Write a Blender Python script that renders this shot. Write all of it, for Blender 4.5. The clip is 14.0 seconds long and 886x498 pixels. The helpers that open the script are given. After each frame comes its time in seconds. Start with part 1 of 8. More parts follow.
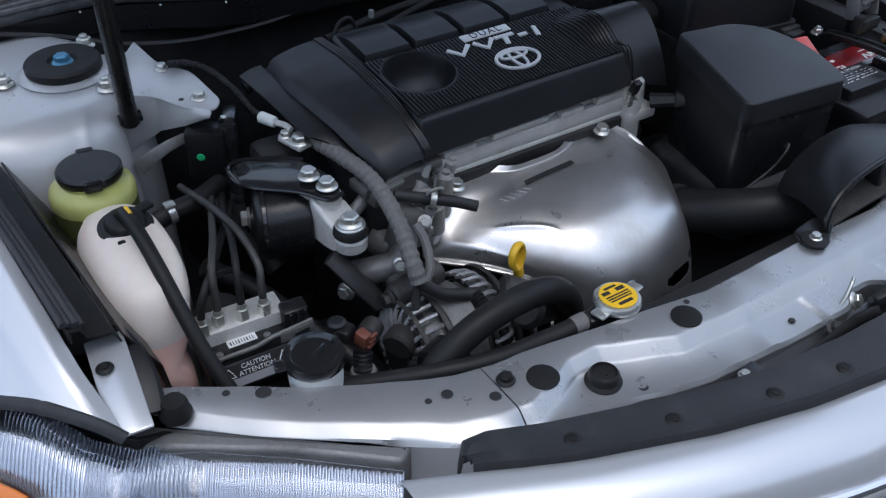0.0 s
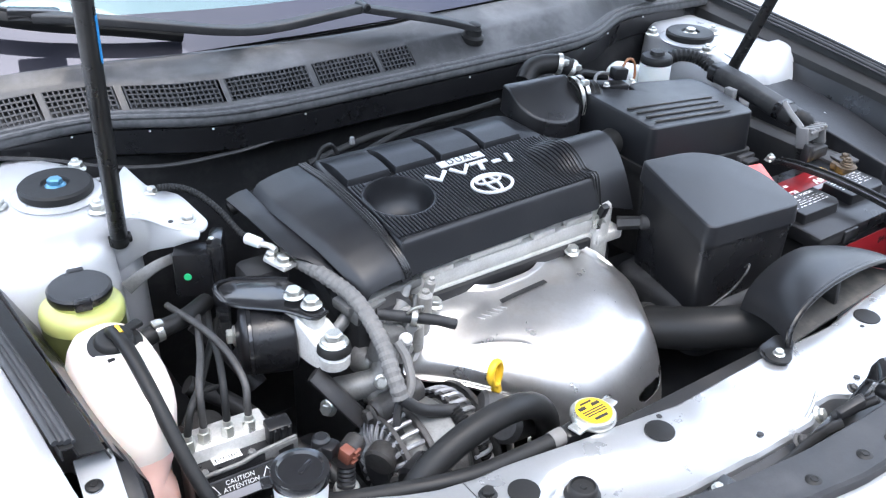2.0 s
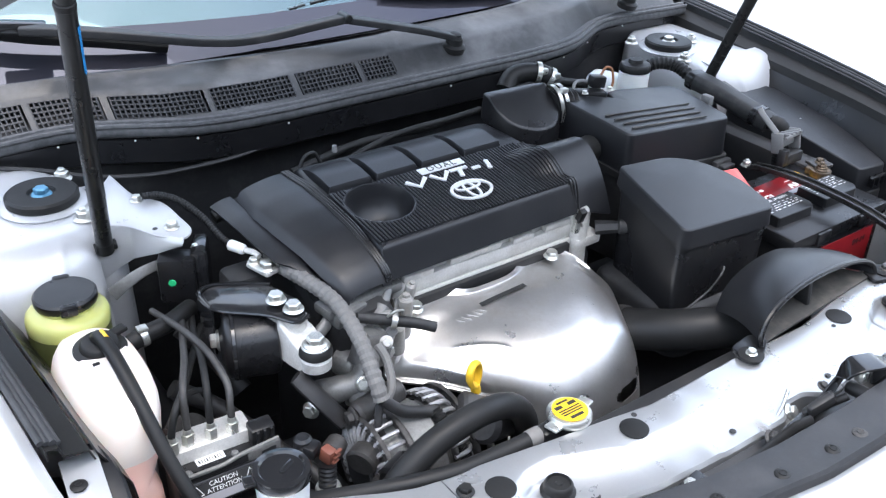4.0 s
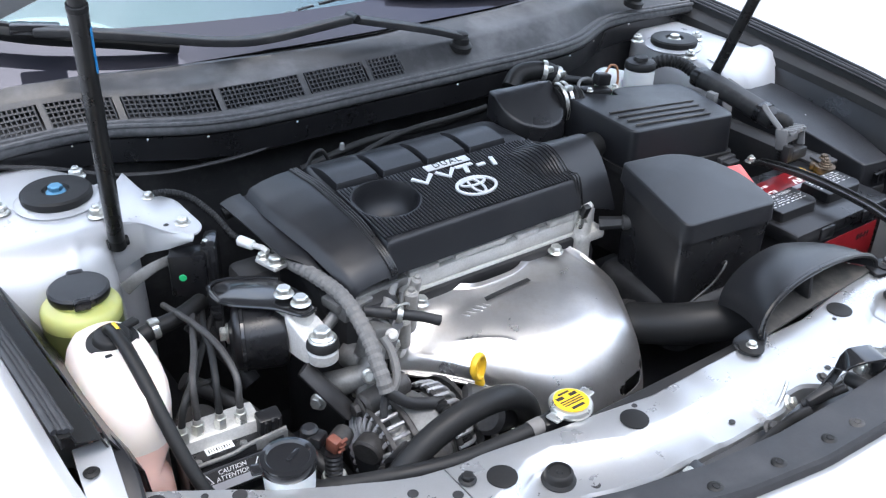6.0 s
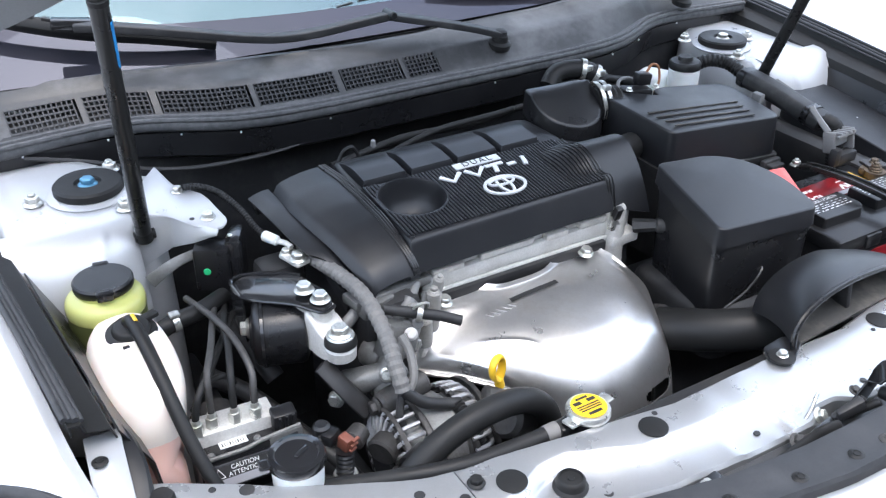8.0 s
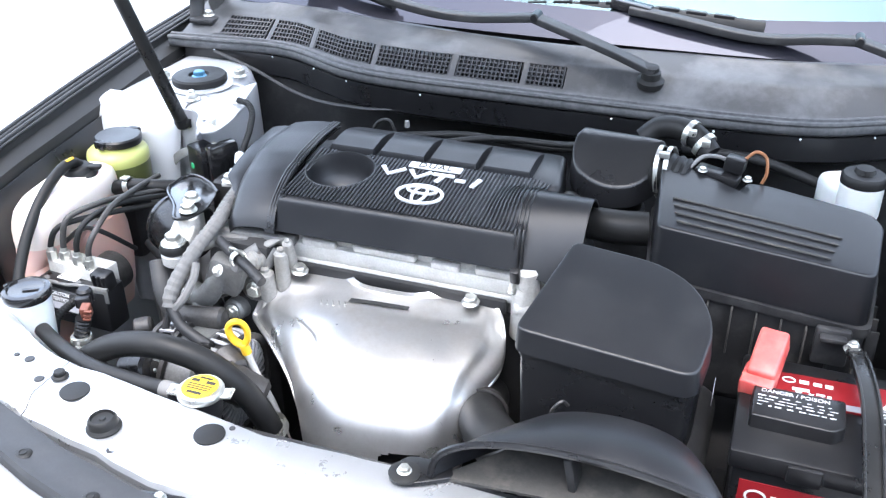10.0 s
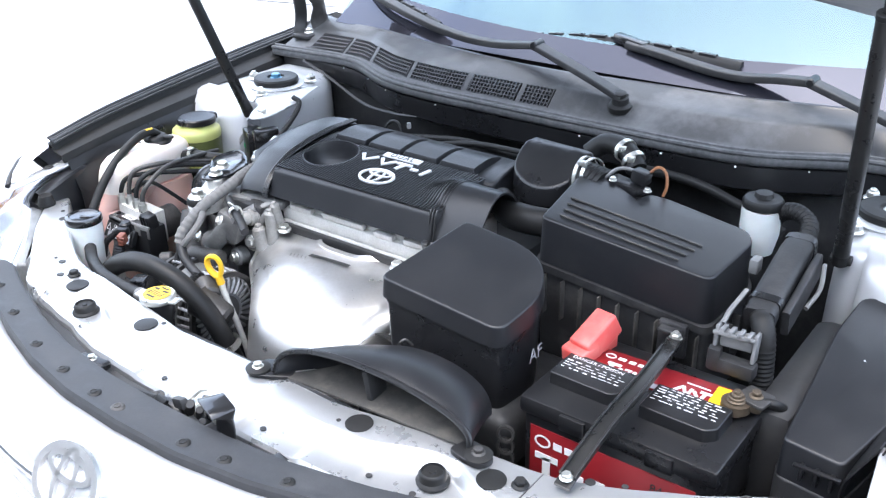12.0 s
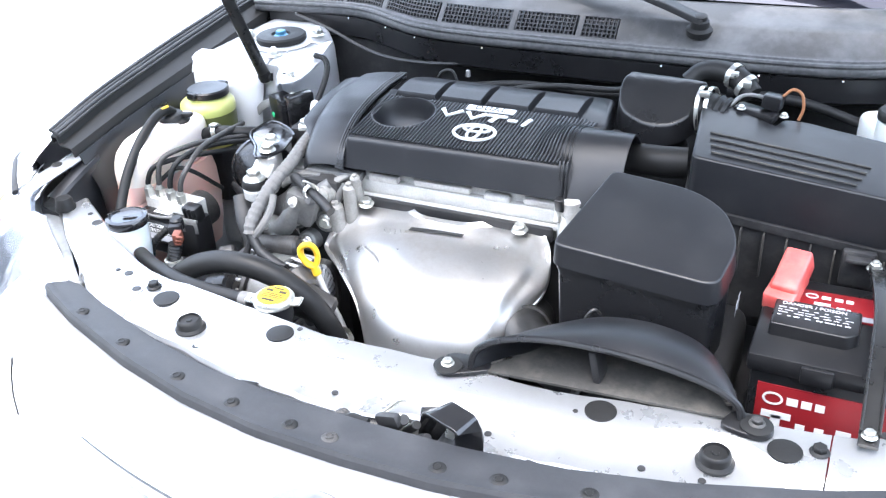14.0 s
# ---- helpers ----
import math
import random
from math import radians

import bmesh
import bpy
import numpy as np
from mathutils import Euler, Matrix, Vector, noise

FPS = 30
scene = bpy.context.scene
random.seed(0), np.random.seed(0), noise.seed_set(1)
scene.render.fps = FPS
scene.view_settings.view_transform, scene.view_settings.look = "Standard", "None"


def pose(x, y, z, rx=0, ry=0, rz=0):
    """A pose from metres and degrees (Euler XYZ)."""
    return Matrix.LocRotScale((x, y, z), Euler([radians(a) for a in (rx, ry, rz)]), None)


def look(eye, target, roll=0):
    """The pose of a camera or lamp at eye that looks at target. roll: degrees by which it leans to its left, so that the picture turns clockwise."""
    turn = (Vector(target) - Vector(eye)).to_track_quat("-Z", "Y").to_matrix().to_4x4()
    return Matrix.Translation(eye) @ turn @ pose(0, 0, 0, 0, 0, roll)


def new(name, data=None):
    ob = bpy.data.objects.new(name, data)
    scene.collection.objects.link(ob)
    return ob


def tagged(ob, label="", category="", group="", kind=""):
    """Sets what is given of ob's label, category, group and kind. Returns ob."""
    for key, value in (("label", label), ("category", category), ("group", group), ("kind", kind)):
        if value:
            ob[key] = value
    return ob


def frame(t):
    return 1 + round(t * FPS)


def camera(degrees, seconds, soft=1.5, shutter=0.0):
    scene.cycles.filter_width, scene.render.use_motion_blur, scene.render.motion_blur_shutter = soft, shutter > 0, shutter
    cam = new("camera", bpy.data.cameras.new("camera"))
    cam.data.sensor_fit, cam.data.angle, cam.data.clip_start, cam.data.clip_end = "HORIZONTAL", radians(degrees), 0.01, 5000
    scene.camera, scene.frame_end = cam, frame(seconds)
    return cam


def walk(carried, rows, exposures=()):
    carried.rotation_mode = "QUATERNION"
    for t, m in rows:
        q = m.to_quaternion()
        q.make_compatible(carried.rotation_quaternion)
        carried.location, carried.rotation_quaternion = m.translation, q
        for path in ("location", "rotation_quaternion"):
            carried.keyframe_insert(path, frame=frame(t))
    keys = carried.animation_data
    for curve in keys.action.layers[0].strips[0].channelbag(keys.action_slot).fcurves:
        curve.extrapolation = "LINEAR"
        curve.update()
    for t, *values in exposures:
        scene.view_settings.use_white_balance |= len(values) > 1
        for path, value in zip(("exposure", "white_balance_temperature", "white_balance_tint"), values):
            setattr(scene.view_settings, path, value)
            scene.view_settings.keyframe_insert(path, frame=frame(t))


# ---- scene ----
cam = camera(50.4, 14.0, soft=1.3)
PATH = [
    (0, (-0.796, -0.517, 1.49), (0.082, 0.79, 0.257), 0.8),
    (0.2, (-0.812, -0.53, 1.484), (0.132, 0.814, 0.343), 1.4),
    (0.5, (-0.822, -0.527, 1.508), (0.157, 0.826, 0.407), 1.4),
    (1, (-0.828, -0.53, 1.513), (0.166, 0.842, 0.449), 1.7),
    (1.5, (-0.833, -0.53, 1.515), (0.167, 0.848, 0.465), 1.8),
    (2, (-0.832, -0.533, 1.516), (0.186, 0.847, 0.488), 2.2),
    (2.5, (-0.826, -0.537, 1.516), (0.207, 0.843, 0.501), 2.2),
    (3, (-0.828, -0.541, 1.517), (0.211, 0.837, 0.507), 2.0),
    (5.5, (-0.837, -0.589, 1.529), (0.184, 0.803, 0.519), 1.6),
    (6, (-0.836, -0.588, 1.528), (0.176, 0.811, 0.519), 1.3),
    (6.5, (-0.836, -0.588, 1.528), (0.176, 0.813, 0.521), 1.3),
    (7, (-0.838, -0.587, 1.528), (0.172, 0.816, 0.523), 1.4),
    (7.5, (-0.838, -0.589, 1.524), (0.16, 0.813, 0.505), 1.2),
    (8, (-0.786, -0.607, 1.52), (0.113, 0.867, 0.51), 0.2),
    (8.2, (-0.723, -0.632, 1.514), (0.104, 0.898, 0.526), 0.4),
    (8.5, (-0.527, -0.688, 1.489), (0.1, 0.923, 0.484), 0.1),
    (8.7, (-0.413, -0.716, 1.479), (0.113, 0.908, 0.437), 0.9),
    (10.8, (0.676, -0.652, 1.48), (-0.315, 0.809, 0.541), -0.5),
    (11, (0.742, -0.651, 1.482), (-0.252, 0.811, 0.546), -0.3),
    (11.5, (0.833, -0.661, 1.489), (-0.225, 0.774, 0.581), -0.2),
    (12, (0.835, -0.685, 1.493), (-0.264, 0.731, 0.607), -1.2),
    (12.5, (0.836, -0.69, 1.496), (-0.251, 0.749, 0.633), -1.3),
    (13, (0.835, -0.696, 1.488), (-0.229, 0.768, 0.635), -1.2),
    (13.5, (0.693, -0.741, 1.466), (-0.308, 0.748, 0.583), -0.7),
    (13.7, (0.591, -0.757, 1.449), (-0.372, 0.748, 0.546), -2.9),
    (14, (0.414, -0.781, 1.465), (-0.369, 0.764, 0.465), -3.2),
]
EXPOSURES = [(0.0, 0.84, 6120, 10), (0.2, 1.75, 6240, 10), (0.3, 1.83, 6340, 10), (0.5, 2.53, 6490, 10), (1.0, 2.86, 6540, 10), (2.0, 2.85, 6540, 10), (3.0, 2.65, 6540, 10), (5.3, 2.41, 6540, 10), (7.5, 2.39, 6540, 10), (8.5, 2.67, 6540, 10), (10.8, 3.4, 6540, 10), (11.4, 3.1, 6540, 10), (12.5, 2.95, 6540, 10), (13.2, 2.98, 6540, 10), (13.7, 3.28, 6540, 10), (14.0, 3.42, 6540, 10)]
walk(cam, [(t, look(eye, target, roll)) for t, eye, target, roll in PATH], EXPOSURES)

# ---- light: bright hazy daylight, the raised bonnet shades the bay from above ----
world = bpy.data.worlds.new("sky")
scene.world = world
world.use_nodes = True
wn = world.node_tree
wn.nodes.clear()
sky = wn.nodes.new("ShaderNodeTexSky")
sky.sky_type = "NISHITA"
sky.sun_disc = False
sky.sun_elevation = radians(80)
sky.sun_rotation = radians(192)
sky.air_density = 0.9
sky.dust_density = 2.5
sky_bg = wn.nodes.new("ShaderNodeBackground")
sky_bg.inputs["Strength"].default_value = 0.15
sky_out = wn.nodes.new("ShaderNodeOutputWorld")
# thin broken cloud over the blue
sky_at = wn.nodes.new("ShaderNodeTexCoord")
cloud = wn.nodes.new("ShaderNodeTexNoise")
cloud.inputs["Scale"].default_value = 2.6
cloud.inputs["Detail"].default_value = 6
cloud.inputs["Roughness"].default_value = 0.66
cloud.inputs["Distortion"].default_value = 0.5
cover_of = wn.nodes.new("ShaderNodeMapRange")
cover_of.inputs["From Min"].default_value, cover_of.inputs["From Max"].default_value = 0.41, 0.61
cover_of.inputs["To Min"].default_value, cover_of.inputs["To Max"].default_value = 0.25, 0.8
clouded = wn.nodes.new("ShaderNodeMix")
clouded.data_type = "RGBA"
clouded.inputs["B"].default_value = (4.1, 4.55, 5.1, 1)
wn.links.new(sky_at.outputs["Generated"], cloud.inputs["Vector"])
wn.links.new(cloud.outputs["Fac"], cover_of.inputs["Value"])
wn.links.new(cover_of.outputs["Result"], clouded.inputs["Factor"])
wn.links.new(sky.outputs["Color"], clouded.inputs["A"])
wn.links.new(clouded.outputs["Result"], sky_bg.inputs["Color"])
wn.links.new(sky_bg.outputs["Background"], sky_out.inputs["Surface"])
sun = new("sun", bpy.data.lights.new("sun", "SUN"))
sun.data.energy = 0.25
sun.data.angle = radians(40)
sun.data.color = (0.92, 0.96, 1.0)
sun.matrix_world = look((-0.2, -0.58, 5.8), (0.0, 0.3, 0.8))

# ---- building kit ----
ORIGIN = {}
UP = Vector((0, 0, 1))


def thing(name, at, label, category, group="", kind=""):
    """A top-level Empty at its base, to carry parts."""
    ob = new(name)
    ob.location = at
    ob.empty_display_size = 0.03
    ORIGIN[ob.name] = Vector(at)
    return tagged(ob, label, category, group, kind)


def finish(bm, name, material, at, angle=38):
    bmesh.ops.remove_doubles(bm, verts=bm.verts, dist=1e-6)
    bmesh.ops.recalc_face_normals(bm, faces=bm.faces)
    bmesh.ops.translate(bm, vec=-Vector(at), verts=bm.verts)
    me = bpy.data.meshes.new(name)
    bm.to_mesh(me)
    bm.free()
    me.materials.append(material)
    me.shade_smooth()
    me.set_sharp_from_angle(angle=radians(angle))
    return me


def part(name, bm, material, parent, label="", angle=38):
    """Links a bmesh, in world coordinates, as one mesh under a thing or a part."""
    at = ORIGIN[parent.name]
    ob = new(name, finish(bm, name, material, at, angle))
    ob.parent = parent
    ORIGIN[ob.name] = at
    return tagged(ob, label)


def solid(name, bm, material, at, label, category, group="", kind="", angle=38):
    """A thing that is one mesh."""
    ob = new(name, finish(bm, name, material, at, angle))
    ob.location = at
    ORIGIN[ob.name] = Vector(at)
    return tagged(ob, label, category, group, kind)


def BM():
    return bmesh.new()


def turn_to(axis):
    return Vector(axis).normalized().to_track_quat("Z", "Y").to_matrix().to_4x4()


def rbox(bm, c, s, r=0.004, rot=(0, 0, 0), seg=2, taper=1.0):
    """A box with rounded edges; taper narrows its top."""
    made = bmesh.ops.create_cube(bm, size=1.0)["verts"]
    for v in made:
        k = taper if v.co.z > 0 else 1.0
        v.co = Vector((v.co.x * s[0] * k, v.co.y * s[1] * k, v.co.z * s[2]))
    edges = list({e for v in made for e in v.link_edges})
    if r > 0:
        out = bmesh.ops.bevel(bm, geom=edges, offset=min(r, min(s) * 0.45), segments=seg, profile=0.5, affect="EDGES")
        made = list(set(v for f in out["faces"] for v in f.verts) | set(v for v in made if v.is_valid))
    m = pose(*c, *rot)
    for v in made:
        v.co = m @ v.co
    return bm


def lathe(bm, prof, at, axis=(0, 0, 1), seg=32, squash=1.0):
    """Turns (radius, height) pairs round an axis."""
    m = Matrix.Translation(at) @ turn_to(axis)
    rings = []
    for r, z in prof:
        if r < 1e-6:
            rings.append([bm.verts.new(m @ Vector((0, 0, z)))])
        else:
            rings.append([bm.verts.new(m @ Vector((r * math.cos(2 * math.pi * i / seg), squash * r * math.sin(2 * math.pi * i / seg), z))) for i in range(seg)])
    for a, b in zip(rings, rings[1:]):
        for i in range(seg):
            j = (i + 1) % seg
            if len(a) == 1 and len(b) == 1:
                continue
            if len(a) == 1:
                bm.faces.new((a[0], b[i], b[j]))
            elif len(b) == 1:
                bm.faces.new((a[i], a[j], b[0]))
            else:
                bm.faces.new((a[i], a[j], b[j], b[i]))
    return bm


def rod(bm, a, b, r0, r1=None, seg=16, round_ends=0.0):
    a, b = Vector(a), Vector(b)
    r1 = r0 if r1 is None else r1
    n = (b - a).length
    e = round_ends
    prof = [(0, 0), (r0 - e, 0), (r0, e), (r1, n - e), (r1 - e, n), (0, n)] if e > 0 else [(0, 0), (r0, 0), (r1, n), (0, n)]
    return lathe(bm, prof, a, b - a, seg)


def smooth_path(pts, steps=8):
    """A Catmull-Rom curve through the points."""
    p = [Vector(q) for q in pts]
    p = [2 * p[0] - p[1]] + p + [2 * p[-1] - p[-2]]
    out = []
    for i in range(1, len(p) - 2):
        for k in range(steps):
            t = k / steps
            a, b, c, d = p[i - 1], p[i], p[i + 1], p[i + 2]
            out.append(0.5 * (2 * b + (c - a) * t + (2 * a - 5 * b + 4 * c - d) * t * t + (3 * b - a - 3 * c + d) * t ** 3))
    out.append(p[-2])
    return out


def resample(path, step):
    out, left = [path[0]], step
    for a, b in zip(path, path[1:]):
        n = (b - a).length
        while n >= left:
            a = a + (b - a) * (left / n)
            out.append(a)
            n -= left
            left = step
        left -= n
    return out


def tube(bm, pts, r, seg=14, steps=8, ridge=None, flat=1.0, lean=None):
    """A round bar or hose along a curve; ridge=(pitch, depth) makes it corrugated; flat squashes it."""
    path = smooth_path(pts, steps) if len(pts) > 2 else [Vector(pts[0]).lerp(Vector(pts[1]), k / 4) for k in range(5)]
    radii = None
    if ridge:
        path = resample(path, ridge[0] / 2)
        radii = [r - (ridge[1] if i % 2 else 0.0) for i in range(len(path))]
    rings, side = [], None
    for i, p in enumerate(path):
        d = (path[min(i + 1, len(path) - 1)] - path[max(i - 1, 0)]).normalized()
        if side is None:
            side = d.orthogonal().normalized() if lean is None else (Vector(lean) - d * d.dot(Vector(lean))).normalized()
        side = (side - d * d.dot(side)).normalized()
        other = d.cross(side)
        u = i / max(1, len(path) - 1)
        k = radii[i] if radii else (r(u) if callable(r) else r)
        rings.append([bm.verts.new(p + side * (k * math.cos(2 * math.pi * j / seg)) + other * (k * flat * math.sin(2 * math.pi * j / seg))) for j in range(seg)])
    for a, b in zip(rings, rings[1:]):
        for j in range(seg):
            bm.faces.new((a[j], a[(j + 1) % seg], b[(j + 1) % seg], b[j]))
    bm.faces.new(rings[0])
    bm.faces.new(rings[-1])
    return bm


def channel(path, w, h, r=0.006):
    """A moulded duct of rounded rectangular section along a path."""
    rings = []
    for k, p in enumerate(path):
        p = Vector(p)
        d = (Vector(path[min(k + 1, len(path) - 1)]) - Vector(path[max(k - 1, 0)])).normalized()
        side = Vector((0, 0, 1)).cross(d) if abs(d.z) < 0.9 else Vector((1, 0, 0))
        side = (side - d * d.dot(side)).normalized()
        up = d.cross(side).normalized()
        ww, hh = (w(k), h(k)) if callable(w) else (w, h)
        rings.append([p + side * a + up * b for a, b in rounded([(-ww / 2, -hh / 2), (ww / 2, -hh / 2), (ww / 2, hh / 2), (-ww / 2, hh / 2)], r, 3)])
    return loft(BM(), rings)


def rounded(poly, rad, n=5):
    """A polygon with rounded corners; rad is one radius or one for each corner."""
    out = []
    k = len(poly)
    for i in range(k):
        a, b, c = (Vector((*poly[j % k], 0)) for j in (i - 1, i, i + 1))
        r = rad[i] if isinstance(rad, (list, tuple)) else rad
        d0, d1 = (a - b), (c - b)
        r0 = min(r, d0.length * 0.48, d1.length * 0.48)
        p, q = b + d0.normalized() * r0, b + d1.normalized() * r0
        for s in range(n + 1):
            t = s / n
            w = p * (1 - t) ** 2 + b * 2 * t * (1 - t) + q * t * t
            out.append((w.x, w.y))
    return out


def loft(bm, rings, caps=True):
    """Skins rings of equal length."""
    made = [[bm.verts.new(p) for p in ring] for ring in rings]
    for a, b in zip(made, made[1:]):
        for j in range(len(a)):
            bm.faces.new((a[j], a[(j + 1) % len(a)], b[(j + 1) % len(b)], b[j]))
    if caps:
        bm.faces.new(made[0])
        bm.faces.new(made[-1])
    return bm


def inset(poly, d):
    """The polygon moved inwards by d, corner by corner."""
    k = len(poly)
    area = sum(poly[i][0] * poly[(i + 1) % k][1] - poly[(i + 1) % k][0] * poly[i][1] for i in range(k))
    sign = 1 if area > 0 else -1
    out = []
    for i in range(k):
        a, b = Vector(poly[i - 1]), Vector(poly[(i + 1) % k])
        t = b - a
        if t.length < 1e-9:
            out.append(poly[i])
            continue
        nrm = Vector((-t.y, t.x)).normalized() * sign
        out.append((poly[i][0] + nrm.x * d, poly[i][1] + nrm.y * d))
    return out


def slab(bm, poly, low, high, r=0.004, draft=0.0, crown=0.0):
    """A prism over a plan outline: low and high are heights or functions of x, y; the top edge is rounded by r, the sides draw in by draft."""
    lo = low if callable(low) else (lambda x, y: low)
    hi = high if callable(high) else (lambda x, y: high)
    top = inset(poly, draft)
    rings = [[Vector((x, y, lo(x, y))) for x, y in poly]]
    rings.append([Vector((x, y, hi(x, y) - r)) for x, y in top])
    for k in (0.3, 0.6, 1.0):
        a = k * math.pi / 2
        rings.append([Vector((x, y, hi(x, y) - r + r * math.sin(a))) for x, y in inset(top, r * (1 - math.cos(a)))])
    if crown:
        mid = Vector((sum(p[0] for p in top) / len(top), sum(p[1] for p in top) / len(top)))
        for k in (0.985, 0.75, 0.45, 0.2):
            rings.append([Vector((*(mid + (Vector(p) - mid) * k), 0)) for p in inset(top, r)])
            for v in rings[-1]:
                v.z = hi(v.x, v.y) + crown * (1 - k * k)
    return loft(bm, rings)


def sheet(bm, f, nu, nv, thick=0.0):
    """A curved panel f(u, v), u and v from 0 to 1, with thickness."""
    g = [[bm.verts.new(f(i / nu, j / nv)) for j in range(nv + 1)] for i in range(nu + 1)]
    faces = [bm.faces.new((g[i][j], g[i + 1][j], g[i + 1][j + 1], g[i][j + 1])) for i in range(nu) for j in range(nv)]
    if thick:
        bmesh.ops.recalc_face_normals(bm, faces=faces)
        bmesh.ops.solidify(bm, geom=faces, thickness=thick)
    return bm


def table(rows):
    """Piecewise-linear lookup, smoothed at the knots."""
    xs = [r[0] for r in rows]
    ys = [r[1:] for r in rows]

    def at(x):
        out = [float(np.interp(x, xs, [y[k] for y in ys])) for k in range(len(ys[0]))]
        return out[0] if len(out) == 1 else out

    return at


def smooth_table(rows):
    """Lookup along a smooth curve through the rows."""
    xs = np.array([r[0] for r in rows])
    ys = np.array([r[1:] for r in rows], dtype=float)
    slope = np.gradient(ys, xs, axis=0)

    def at(x):
        i = int(np.clip(np.searchsorted(xs, x) - 1, 0, len(xs) - 2))
        h = xs[i + 1] - xs[i]
        t = min(1.0, max(0.0, (x - xs[i]) / h))
        a, b = 2 * t ** 3 - 3 * t * t + 1, t ** 3 - 2 * t * t + t
        c, d = 3 * t * t - 2 * t ** 3, t ** 3 - t * t
        return [float(q) for q in a * ys[i] + b * h * slope[i] + c * ys[i + 1] + d * h * slope[i + 1]]

    return at


HEX = {}


def bolt(parent, at, axis=(0, 0, 1), r=0.008, material=None, name="bolt", label="", kind="flange"):
    """A hexagon flange bolt, nut or clip; alike ones share one mesh."""
    key = (kind, material.name)
    if key not in HEX:
        bm = BM()
        if kind == "flange":
            lathe(bm, [(0, 0), (1.35, 0), (1.4, 0.12), (1.25, 0.3), (0.95, 0.42)], (0, 0, 0), seg=20)
            lathe(bm, [(0.98, 0.38), (1.0, 0.45), (1.0, 1.0), (0.86, 1.15), (0.0, 1.18)], (0, 0, 0), seg=6)
        elif kind == "nut":
            lathe(bm, [(0, 0), (1.35, 0), (1.4, 0.12), (1.2, 0.35), (0.95, 0.42)], (0, 0, 0), seg=20)
            lathe(bm, [(0.98, 0.38), (1.0, 0.45), (1.0, 1.1), (0.85, 1.25), (0.55, 1.27)], (0, 0, 0), seg=6)
            lathe(bm, [(0.55, 1.2), (0.55, 1.55), (0.45, 1.68), (0, 1.7)], (0, 0, 0), seg=12)
        elif kind == "clip":
            lathe(bm, [(0, 0), (1.5, 0), (1.5, 0.15), (1.2, 0.4), (0.75, 0.45), (0.7, 0.6), (0.6, 0.62), (0.5, 0.5), (0, 0.5)], (0, 0, 0), seg=18)
        HEX[key] = finish(bm, name, material, (0, 0, 0))
    ob = new(name, HEX[key])
    ob.parent = parent
    ob.matrix_local = Matrix.Translation(Vector(at) - ORIGIN[parent.name]) @ turn_to(axis) @ pose(0, 0, 0, 0, 0, hash_turn(at)) @ Matrix.Scale(r, 4)
    ORIGIN[ob.name] = ORIGIN[parent.name]
    return tagged(ob, label)


def hash_turn(at):
    return (abs(at[0] * 7919 + at[1] * 6101 + at[2] * 3559) * 1000) % 60


def words(name, text, m, size, material, parent, label="", depth=0.0003, spread=1.0):
    """Raised writing in the built-in font, laid by the matrix m."""
    cu = bpy.data.curves.new(name, "FONT")
    cu.body, cu.size, cu.extrude, cu.align_x, cu.align_y = text, size, depth, "CENTER", "CENTER"
    cu.space_character = spread
    tmp = bpy.data.objects.new("tmp_text", cu)
    scene.collection.objects.link(tmp)
    bpy.context.view_layer.update()
    me = bpy.data.meshes.new_from_object(tmp.evaluated_get(bpy.context.evaluated_depsgraph_get()))
    bpy.data.objects.remove(tmp)
    me.transform(Matrix.Translation(-ORIGIN[parent.name]) @ m)
    me.materials.clear()
    me.materials.append(material)
    ob = new(name, me)
    ob.parent = parent
    ORIGIN[ob.name] = ORIGIN[parent.name]
    return tagged(ob, label)


